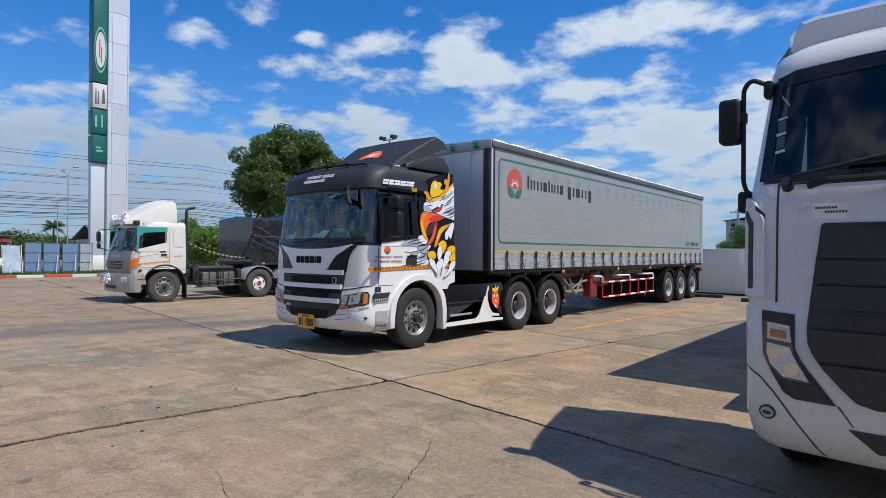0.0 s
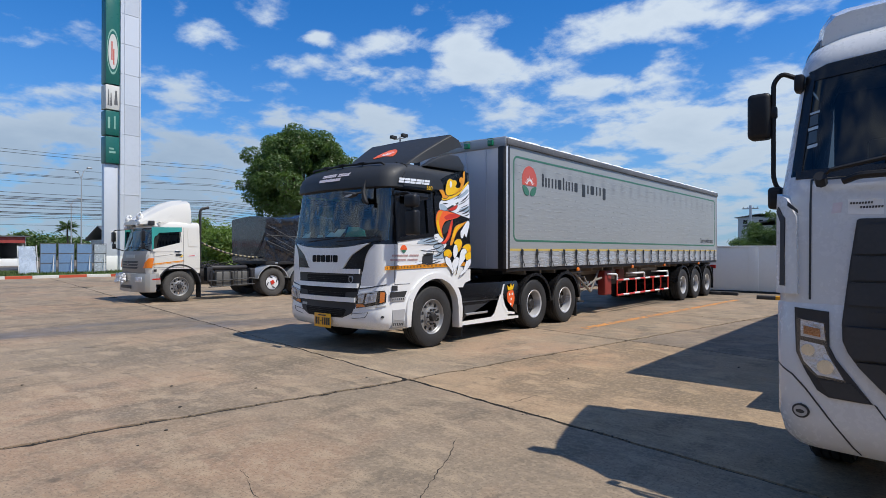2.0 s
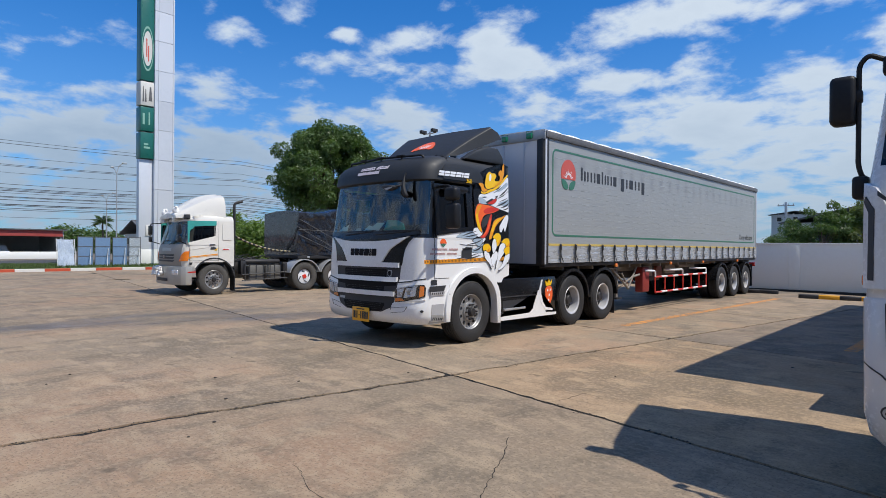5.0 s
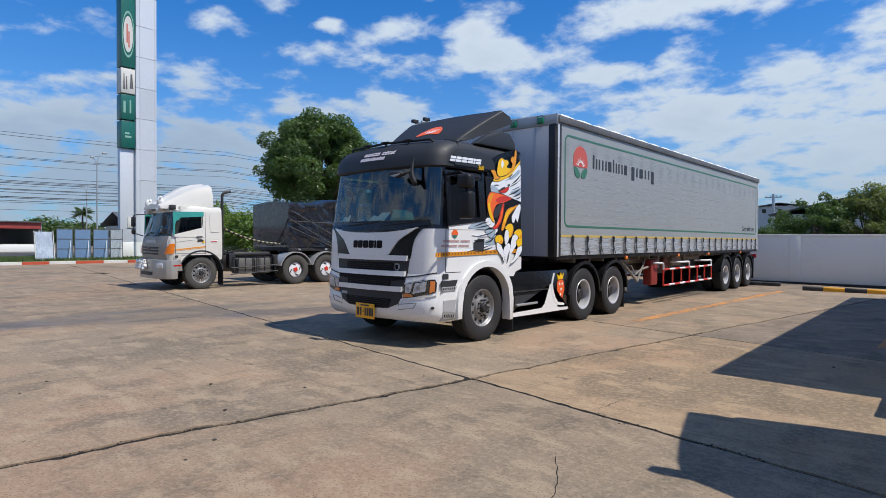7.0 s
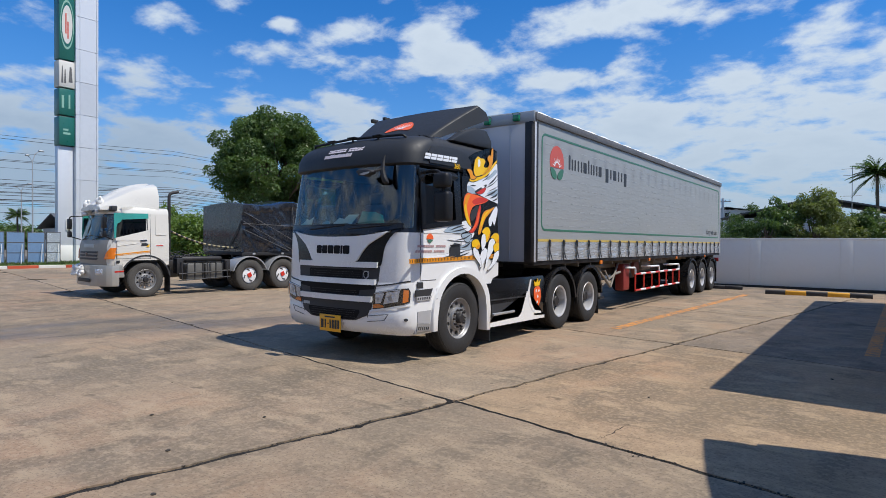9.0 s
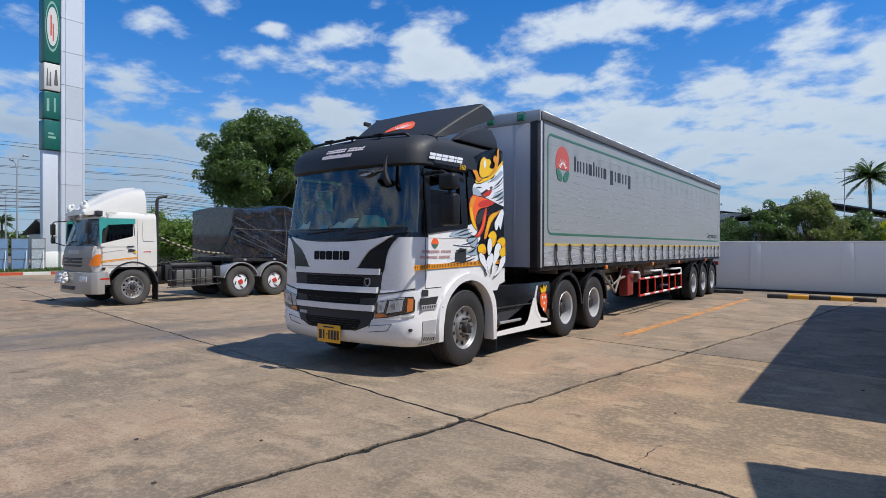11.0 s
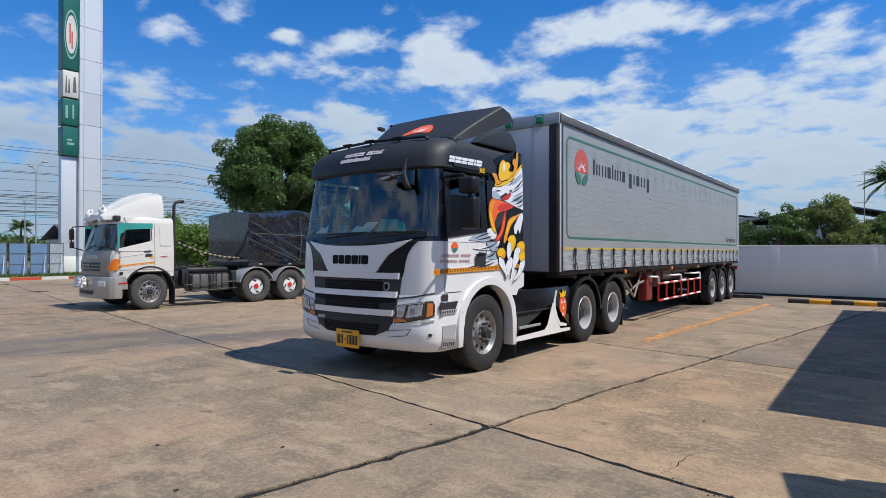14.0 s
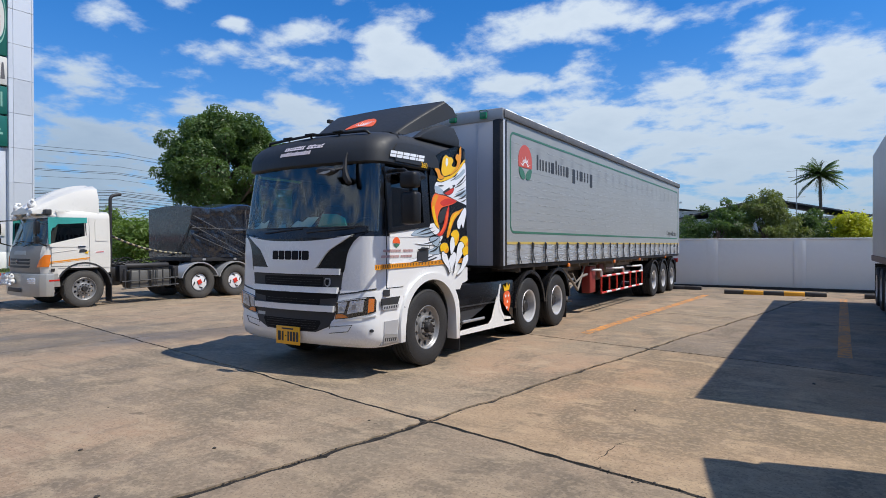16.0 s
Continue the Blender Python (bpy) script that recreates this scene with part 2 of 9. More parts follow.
# ---- materials ----
def mat(name, col, rough=0.5, metal=0.0, var=0.08, scale=6.0, bump=0.0, bscale=80.0, coat=0.0, dirt=0.0, dirt_col=(0.16, 0.12, 0.09), stretch=(1, 1, 1), spec=0.5, per_piece=0.0):
    """A surface with colour at two scales, dirt in blotches, uneven gloss and fine relief."""
    m = bpy.data.materials.new(name)
    m.use_nodes = True
    n, l = m.node_tree.nodes, m.node_tree.links
    p = n["Principled BSDF"]
    p.inputs["Metallic"].default_value = metal
    p.inputs["Coat Weight"].default_value = coat
    p.inputs["Coat Roughness"].default_value = 0.06
    p.inputs["Specular IOR Level"].default_value = spec
    tc, mp = n.new("ShaderNodeTexCoord"), n.new("ShaderNodeMapping")
    mp.inputs["Scale"].default_value = stretch
    l.new(tc.outputs["Object"], mp.inputs[0])
    fine, wide = n.new("ShaderNodeTexNoise"), n.new("ShaderNodeTexNoise")
    for t, s, d in ((fine, scale * 6, 6), (wide, scale * 0.35, 4)):
        t.inputs["Scale"].default_value, t.inputs["Detail"].default_value = s, d
        l.new(mp.outputs[0], t.inputs["Vector"])
    both = n.new("ShaderNodeMath")
    both.operation = "MULTIPLY_ADD"
    l.new(fine.outputs["Fac"], both.inputs[0])
    both.inputs[1].default_value = 0.45
    half = n.new("ShaderNodeMath")
    half.operation = "MULTIPLY"
    half.inputs[1].default_value = 0.55
    l.new(wide.outputs["Fac"], half.inputs[0])
    l.new(half.outputs[0], both.inputs[2])
    ramp = n.new("ShaderNodeMapRange")
    l.new(both.outputs[0], ramp.inputs[0])
    ramp.inputs[1].default_value, ramp.inputs[2].default_value = 0.32, 0.68
    mixc = n.new("ShaderNodeMix")
    mixc.data_type = "RGBA"
    mixc.inputs[6].default_value = (*[c * (1 - var) for c in col], 1)
    mixc.inputs[7].default_value = (*[min(c * (1 + var), 1) for c in col], 1)
    l.new(ramp.outputs[0], mixc.inputs[0])
    out = mixc.outputs[2]
    if dirt:
        spot = n.new("ShaderNodeMapRange")
        l.new(both.outputs[0], spot.inputs[0])
        spot.inputs[1].default_value, spot.inputs[2].default_value = 0.47, 0.75
        spot.inputs[4].default_value = dirt
        soil = n.new("ShaderNodeMix")
        soil.data_type = "RGBA"
        soil.inputs[7].default_value = (*dirt_col, 1)
        l.new(spot.outputs[0], soil.inputs[0])
        l.new(out, soil.inputs[6])
        out = soil.outputs[2]
    if per_piece:
        info, vary = n.new("ShaderNodeObjectInfo"), n.new("ShaderNodeHueSaturation")
        rng = n.new("ShaderNodeMapRange")
        rng.inputs[3].default_value, rng.inputs[4].default_value = 1 - per_piece, 1 + per_piece
        l.new(info.outputs["Random"], rng.inputs[0])
        l.new(rng.outputs[0], vary.inputs["Value"])
        l.new(out, vary.inputs["Color"])
        out = vary.outputs[0]
    l.new(out, p.inputs["Base Color"])
    rr = n.new("ShaderNodeMapRange")
    l.new(both.outputs[0], rr.inputs[0])
    rr.inputs[1].default_value, rr.inputs[2].default_value = 0.3, 0.7
    rr.inputs[3].default_value, rr.inputs[4].default_value = max(rough - 0.07, 0.02), min(rough + 0.12, 1)
    l.new(rr.outputs[0], p.inputs["Roughness"])
    if bump:
        tex, b = n.new("ShaderNodeTexNoise"), n.new("ShaderNodeBump")
        tex.inputs["Scale"].default_value, tex.inputs["Detail"].default_value = bscale, 5
        b.inputs["Strength"].default_value, b.inputs["Distance"].default_value = bump, 0.02
        l.new(mp.outputs[0], tex.inputs["Vector"])
        l.new(tex.outputs["Fac"], b.inputs["Height"])
        l.new(b.outputs[0], p.inputs["Normal"])
    return m


def glass(name, tint, rough=0.02, ior=1.5, shine=2.6):
    """A thin pane: tinted see-through, with the gloss of glass."""
    m = bpy.data.materials.new(name)
    m.use_nodes = True
    n, l = m.node_tree.nodes, m.node_tree.links
    n.remove(n["Principled BSDF"])
    clear, gloss, fr, mx = n.new("ShaderNodeBsdfTransparent"), n.new("ShaderNodeBsdfGlossy"), n.new("ShaderNodeLayerWeight"), n.new("ShaderNodeMixShader")
    steep, full = n.new("ShaderNodeMath"), n.new("ShaderNodeMath")
    steep.operation, full.operation = "POWER", "MULTIPLY_ADD"
    steep.inputs[1].default_value = 5.0
    base = ((ior - 1) / (ior + 1)) ** 2
    full.inputs[1].default_value, full.inputs[2].default_value = 1 - shine * base, shine * base
    clear.inputs[0].default_value = (*tint, 1)
    gloss.inputs["Roughness"].default_value = rough
    fr.inputs[0].default_value = 0.5
    l.new(fr.outputs["Facing"], steep.inputs[0])
    l.new(steep.outputs[0], full.inputs[0])
    l.new(full.outputs[0], mx.inputs[0])
    l.new(clear.outputs[0], mx.inputs[1])
    l.new(gloss.outputs[0], mx.inputs[2])
    l.new(mx.outputs[0], n["Material Output"].inputs[0])
    return m


def foliage(name, col, rough=0.45):
    """Leaves: some gloss, and light that comes through them."""
    m = mat(name, col, rough, var=0.35, scale=1.2, spec=0.35)
    n, l = m.node_tree.nodes, m.node_tree.links
    thin, mx = n.new("ShaderNodeBsdfTranslucent"), n.new("ShaderNodeMixShader")
    thin.inputs[0].default_value = (min(col[0] * 1.5, 1), min(col[1] * 1.6, 1), col[2] * 0.8, 1)
    mx.inputs[0].default_value = 0.38
    l.new(n["Principled BSDF"].outputs[0], mx.inputs[1])
    l.new(thin.outputs[0], mx.inputs[2])
    l.new(mx.outputs[0], n["Material Output"].inputs[0])
    return m


M = dict(
    white=mat("white_paint", (0.80, 0.80, 0.79), 0.22, var=0.02, coat=0.5, dirt=0.05),
    cream=mat("cream_white_paint", (0.72, 0.695, 0.63), 0.28, var=0.04, coat=0.4, dirt=0.14),
    wrap=mat("matt_dark_grey_wrap", (0.021, 0.023, 0.026), 0.55, var=0.10, scale=3, bump=0.02),
    black=mat("black_gloss_paint", (0.009, 0.009, 0.010), 0.22, var=0.15, coat=0.15, dirt=0.02, spec=0.4),
    plastic=mat("black_plastic", (0.012, 0.0125, 0.014), 0.42, var=0.15, bump=0.08, bscale=260, dirt=0.03, spec=0.3),
    grey_plastic=mat("dark_grey_plastic", (0.036, 0.037, 0.040), 0.5, var=0.10, bump=0.06, bscale=220, dirt=0.05, spec=0.35),
    mesh_black=mat("black_grille_mesh", (0.006, 0.006, 0.007), 0.7, var=0.2, spec=0.25),
    # grey of the step tread, and of white recesses with their shade painted in
    step_grey=mat("pale_grey_step_and_shade", (0.40, 0.40, 0.41), 0.45, var=0.12, dirt=0.25),
    dusty_rubber=mat("dusty_tyre_rubber", (0.060, 0.057, 0.052), 0.8, var=0.3, dirt=0.35, dirt_col=(0.13, 0.115, 0.095), bump=0.15, bscale=120),
    dull_rim=mat("dull_painted_rim", (0.30, 0.30, 0.30), 0.4, metal=0.5, var=0.2, dirt=0.4, dirt_col=(0.07, 0.06, 0.05)),
    faded_red=mat("faded_red_print", (0.50, 0.33, 0.32), 0.5, var=0.1),
    silver_rim=mat("silver_painted_rim", (0.60, 0.60, 0.61), 0.38, metal=0.35, var=0.12, dirt=0.3, dirt_col=(0.10, 0.085, 0.07)),
    side_glass=glass("black_side_window_film", (0.015, 0.018, 0.02)),
    near_glass=glass("dark_blue_windscreen_film", (0.10, 0.13, 0.16), shine=1.5),
    # red darkened to carry the shade under the trailer
    shade_red=mat("shaded_red_plastic", (0.26, 0.028, 0.022), 0.5, var=0.2, dirt=0.3),
    steel=mat("chassis_steel", (0.018, 0.018, 0.020), 0.55, var=0.3, dirt=0.35, dirt_col=(0.10, 0.075, 0.055), bump=0.1),
    alloy=mat("brushed_alloy", (0.50, 0.50, 0.51), 0.28, metal=1.0, var=0.18, dirt=0.35, dirt_col=(0.06, 0.055, 0.05)),
    chrome=mat("chrome", (0.75, 0.75, 0.76), 0.08, metal=1.0, var=0.05, dirt=0.05),
    galv=mat("galvanised_grey", (0.42, 0.43, 0.44), 0.42, metal=0.4, var=0.12, dirt=0.18),
    rubber=mat("tyre_rubber", (0.020, 0.020, 0.021), 0.68, var=0.25, dirt=0.22, dirt_col=(0.09, 0.08, 0.065), bump=0.15, bscale=120),
    orange=mat("orange_stripe", (0.78, 0.30, 0.015), 0.35, var=0.06, dirt=0.05),
    yellow=mat("yellow_paint", (0.88, 0.52, 0.010), 0.35, var=0.05, dirt=0.04),
    plate_yellow=mat("amber_yellow_plate", (0.86, 0.43, 0.02), 0.4, var=0.05, dirt=0.06),
    red=mat("red_paint", (0.60, 0.035, 0.02), 0.38, var=0.12, dirt=0.15),
    hotred=mat("orange_red_paint", (0.85, 0.13, 0.03), 0.35, var=0.06),
    art_white=mat("white_artwork", (0.80, 0.82, 0.85), 0.3, var=0.04),
    art_grey=mat("blue_grey_artwork", (0.36, 0.45, 0.53), 0.3, var=0.08),
    green=mat("green_print", (0.05, 0.17, 0.11), 0.45, var=0.10),
    amber=mat("amber_lens", (0.85, 0.22, 0.02), 0.15, var=0.08, coat=0.6),
    redlens=mat("red_lens", (0.55, 0.03, 0.02), 0.18, var=0.08, coat=0.6),
    mirror_lamp=mat("lamp_reflector", (0.86, 0.88, 0.92), 0.12, metal=0.55, var=0.2, scale=25, bump=1.0, bscale=45),
    lamp_glass=glass("lamp_glass", (0.88, 0.90, 0.92)),
    windscreen=glass("tinted_windscreen", (0.56, 0.74, 0.69), shine=2.8),
    dark_glass=glass("dark_window_film", (0.07, 0.08, 0.085)),
    cabin=mat("dark_cabin_trim", (0.03, 0.032, 0.036), 0.7, var=0.2),
    paper=mat("white_paper", (0.75, 0.76, 0.76), 0.7, var=0.05),
    teal_cloth=mat("teal_cloth", (0.03, 0.30, 0.27), 0.8, var=0.2, bump=0.2),
    ink=mat("dark_ink", (0.030, 0.032, 0.036), 0.5, var=0.1),
    pale_ink=mat("pale_print", (0.66, 0.60, 0.64), 0.4, var=0.08),
)


# ---- vehicles: shared pieces ----
class Cab:
    """A cab's skin by levels (height, front, half width, corner radius); x across, y back from the nose, z up."""

    def __init__(self, levels, back, side_ys, bow=0.05):
        self.levels, self.back, self.side_ys, self.bow = levels, back, side_ys, bow

    def at(self, z):
        ls = self.levels
        z = min(max(z, ls[0][0]), ls[-1][0])
        for a, b in zip(ls, ls[1:]):
            if z <= b[0]:
                t = (z - a[0]) / (b[0] - a[0])
                return [p + (q - p) * t for p, q in zip(a, b)][1:]
        return list(ls[-1][1:])

    def turn(self, w, r):
        """Where the bowed front runs into the round corner: half width there, and the angle."""
        a = 0.0
        for _ in range(12):
            flat = w - r * (1 - math.sin(a))
            a = math.atan(2 * self.bow / flat)
        return flat, a

    def front(self, x, z, d=0.0):
        """The point d before the front skin at (x, z)."""
        f, w, r = self.at(z)
        flat, a0 = self.turn(w, r)
        if abs(x) <= flat:
            return Vector((x, f + self.bow * (x / flat) ** 2 - d, z))
        a = math.asin(min((abs(x) - w + r) / r, 0.999))
        y = f + self.bow + r * (math.cos(a0) - math.cos(a))
        return Vector((x + math.copysign(d * math.sin(a), x), y - d * math.cos(a), z))

    def side(self, sign=1):
        return lambda y, z, d: Vector((sign * (self.at(z)[1] + d), y, z))

    def ring(self, f, w, r):
        left = [(-w, self.back)] + [(-w, y) for y in self.side_ys]
        flat, a0 = self.turn(w, r)
        turns = [math.pi / 2 + (a0 - math.pi / 2) * k / 7 for k in range(7)]
        arc = [(-w + r - r * math.sin(a), f + self.bow + r * (math.cos(a0) - math.cos(a))) for a in turns]
        front = [(flat * k / 7, f + self.bow * (k / 7) ** 2) for k in range(-7, 1)]
        half = left + arc + front
        return half + [(-x, y) for x, y in half[-2::-1]]

    def skins(self, pick):
        """The skin's faces, shared out among bmeshes by pick(centre)."""
        out, rows = {}, [(z, self.ring(f, w, r)) for z, f, w, r in self.levels]
        cache = {}

        def vert(key, i, j):
            k = (key, i, j)
            if k not in cache:
                (x, y), z = rows[i][1][j], rows[i][0]
                cache[k] = out[key].verts.new((x, y, z))
            return cache[k]

        for i in range(len(rows) - 1):
            for j in range(len(rows[0][1]) - 1):
                ps = [Vector((*rows[a][1][b], rows[a][0])) for a, b in ((i, j), (i, j + 1), (i + 1, j + 1), (i + 1, j))]
                key = pick(sum(ps, Vector()) / 4)
                if key is None:
                    continue
                if key not in out:
                    out[key] = bmesh.new()
                out[key].faces.new([vert(key, a, b) for a, b in ((i, j), (i, j + 1), (i + 1, j + 1), (i + 1, j))])
        return out


def give_depth(bm, deep=0.03):
    """Turns a skin into a shell of some thickness."""
    bmesh.ops.recalc_face_normals(bm, faces=bm.faces[:])
    mid = sum((v.co for v in bm.verts), Vector()) / len(bm.verts)
    mid.y += 0.4
    if sum(f.normal.dot(f.calc_center_median() - mid) * f.calc_area() for f in bm.faces) < 0:
        bmesh.ops.reverse_faces(bm, faces=bm.faces[:])
    bmesh.ops.solidify(bm, geom=bm.faces[:], thickness=deep)
    return bm


def arch(cy, cz, r, a0, a1, n=12):
    return [(cy + r * math.cos(radians(a0 + (a1 - a0) * k / n)), cz + r * math.sin(radians(a0 + (a1 - a0) * k / n))) for k in range(n + 1)]


def oval(cy, cz, ry, rz, a0, a1, n=12):
    return [(cy + ry * math.cos(radians(a0 + (a1 - a0) * k / n)), cz + rz * math.sin(radians(a0 + (a1 - a0) * k / n))) for k in range(n + 1)]


def fender(bm, cy, cz, r, thick, x0, x1, a0=10, a1=170):
    """A bent sheet over a wheel."""
    prism(bm, arch(cy, cz, r, a0, a1) + arch(cy, cz, r - thick, a1, a0), "x", x0, x1)
    return bm


TYRE_R, TYRE_W = 0.515, 0.29


def tyre_mesh(bm, r=TYRE_R, w=TYRE_W, hole=0.292):
    h = w / 2
    prof = [(-h * 0.86, hole), (-h * 0.96, hole + 0.03), (-h, (hole + r) / 2), (-h * 0.97, r - 0.045), (-h * 0.86, r - 0.012)]
    for k in range(5):
        x = -h * 0.8 + h * 1.6 * k / 4
        if 0 < k < 4:
            prof += [(x - 0.010, r), (x - 0.006, r - 0.014), (x + 0.006, r - 0.014), (x + 0.010, r)]
        else:
            prof += [(x, r)]
    prof += [(h * 0.86, r - 0.012), (h * 0.97, r - 0.045), (h, (hole + r) / 2), (h * 0.96, hole + 0.03), (h * 0.86, hole)]
    lathe(bm, prof, 48, closed=True)
    # shoulder lugs
    for k in range(52):
        a = k * math.tau / 52
        for s in (-1, 1):
            m = Matrix.Rotation(a, 4, "X") @ Matrix.Translation((s * h * 0.885, 0, r - 0.020)) @ Matrix.Rotation(s * radians(28), 4, "Y")
            bmesh.ops.create_cube(bm, size=1, matrix=m @ Matrix.Diagonal((0.022, 0.044, 0.005, 1)))
    return bm


def ring_with_holes(bm, x, r0, r1, rh, count, hole, thick=0.012):
    """A disc from r0 to r1 with round holes at radius rh."""
    n = count * 8
    inner = [bm.verts.new((x, r0 * math.cos(k * math.tau / n), r0 * math.sin(k * math.tau / n))) for k in range(n)]
    outer = [bm.verts.new((x, r1 * math.cos(k * math.tau / n), r1 * math.sin(k * math.tau / n))) for k in range(n)]
    for c in range(count):
        a0 = (c + 0.5) * math.tau / count
        cy, cz = rh * math.cos(a0), rh * math.sin(a0)
        rim = []
        for k in range(16):
            b = a0 + k * math.tau / 16
            rim.append(bm.verts.new((x, cy + hole * math.cos(b), cz + hole * math.sin(b))))
        back = [bm.verts.new(v.co - Vector((thick * 3, 0, 0))) for v in rim]
        for k in range(16):
            bm.faces.new((rim[k], rim[(k + 1) % 16], back[(k + 1) % 16], back[k]))
        first = c * 8
        out = [outer[(first + k) % n] for k in range(9)]
        inn = [inner[(first + k) % n] for k in range(9)]
        # outer half: rim points -4..4 face the outer ring, the others the inner ring
        for k in range(8):
            bm.faces.new((rim[(k - 4) % 16], out[k], out[k + 1], rim[(k - 3) % 16]))
            bm.faces.new((rim[(12 - k) % 16], inn[k], inn[k + 1], rim[(11 - k) % 16]))
        bm.faces.new((rim[12], inn[0], out[0]))
        bm.faces.new((rim[4], out[8], inn[8]))
    return bm


WHEEL_MESH = {}


def wheel(parent, x, y, style, z=None, side=1, r=TYRE_R, rim_mat=None, double=False):
    """A wheel of its tyre, rim, hub and nuts; its outer wall faces +x (side 1) or -x."""
    z = r if z is None else z
    w = TYRE_W
    hub = new("wheel")
    hub.parent = parent
    hub.matrix_local = Matrix.Translation((x, y, z)) @ Matrix.Rotation(0 if side > 0 else math.pi, 4, "Z")

    def mesh(key, build, material):
        if key not in WHEEL_MESH:
            bm = bmesh.new()
            build(bm)
            ob = link(key[0], bm, material)
            WHEEL_MESH[key] = ob.data
        else:
            ob = new(key[0], WHEEL_MESH[key])
        ob.parent = hub
        return ob

    skin = M["rubber"] if r > 0.51 else M["dusty_rubber"]
    mesh(("tyre", r), lambda bm: tyre_mesh(bm, r, w), skin)
    if double:
        ob = mesh(("tyre", r), None, skin)
        ob.location = (-0.33, 0, 0)
    rm = rim_mat or M["alloy"]
    if style == "steer":
        def rim(bm):
            lathe(bm, [(-0.10, 0.285), (0.10, 0.285), (0.125, 0.300), (0.130, 0.292), (0.122, 0.280), (0.105, 0.272), (0.085, 0.262), (0.080, 0.255)], 48, caps=(False, False))
            ring_with_holes(bm, 0.082, 0.165, 0.257, 0.212, 10, 0.033)
            lathe(bm, [(0.082, 0.166), (0.110, 0.155), (0.118, 0.140), (0.118, 0.075), (0.105, 0.070)], 40, caps=(False, True))
        mesh(("rim", style, rm.name), rim, rm)

        def cap(bm):
            lathe(bm, [(0.10, 0.072), (0.165, 0.068), (0.180, 0.058), (0.184, 0.0)], 24)
        mesh(("hub_cap", style), cap, M["steel"])
        nut_r, nut_x, nut_l = 0.125, 0.112, 0.05
    else:
        def rim(bm):
            lathe(bm, [(0.125, 0.300), (0.134, 0.294), (0.130, 0.276), (0.118, 0.262), (0.05, 0.255), (0.0, 0.250), (-0.045, 0.246)], 48, caps=(False, False))
        def disc(bm):
            lathe(bm, [(-0.044, 0.252), (-0.06, 0.236), (-0.05, 0.20), (-0.035, 0.165), (-0.03, 0.09), (-0.04, 0.08)], 40, caps=(False, True))
            for k in range(8):
                m = Matrix.Rotation(k * math.tau / 8, 4, "X") @ Matrix.Translation((-0.05, 0, 0.222)) @ Matrix.Rotation(math.pi / 2, 4, "Y")
                bmesh.ops.create_cone(bm, cap_ends=True, segments=12, radius1=0.016, radius2=0.016, depth=0.03, matrix=m)
        mesh(("wheel_disc", style), disc, M["grey_plastic"])
        mesh(("rim", style, rm.name), rim, M["silver_rim"] if rm == M["alloy"] else rm)

        def cap(bm):
            lathe(bm, [(-0.06, 0.115), (0.0, 0.112), (0.03, 0.100), (0.06, 0.098), (0.075, 0.085), (0.08, 0.0)], 24)
        mesh(("hub_cap", style), cap, M["steel"])
        nut_r, nut_x, nut_l = 0.140, -0.03, 0.04
    def nut(bm):
        m = Matrix.Rotation(math.pi / 2, 4, "Y")
        bmesh.ops.create_cone(bm, cap_ends=True, segments=6, radius1=0.017, radius2=0.013, depth=nut_l, matrix=Matrix.Translation((nut_l / 2, 0, 0)) @ m)
    for k in range(10):
        a = k * math.tau / 10
        ob = mesh(("wheel_nut", style), nut, M["steel"])
        ob.location = (nut_x, nut_r * math.cos(a), nut_r * math.sin(a))
    return hub


def letter_bars(parent, name, widths, gap, height, place, material, lift=0.004, talls=(), drops=()):
    """Plain bars in the size of a word: one solid block a letter, placed by place(u, v, d); u runs along the word from 0."""
    u = 0.0
    word = new(name)
    word.parent = parent
    for i, w in enumerate(widths):
        bm = bmesh.new()
        lo, hi = (-0.30 * height if i in drops else 0.0), height * (1.30 if i in talls else 1.0)
        c = min(w, hi) * 0.12
        patch(bm, [(u + c, lo), (u + w - c, lo), (u + w, lo + c), (u + w, hi - c), (u + w - c, hi), (u + c, hi), (u, hi - c), (u, lo + c)], place, 0.001, 0.3, lift)
        part("bar", bm, material, word)
        u += w + gap
    return word


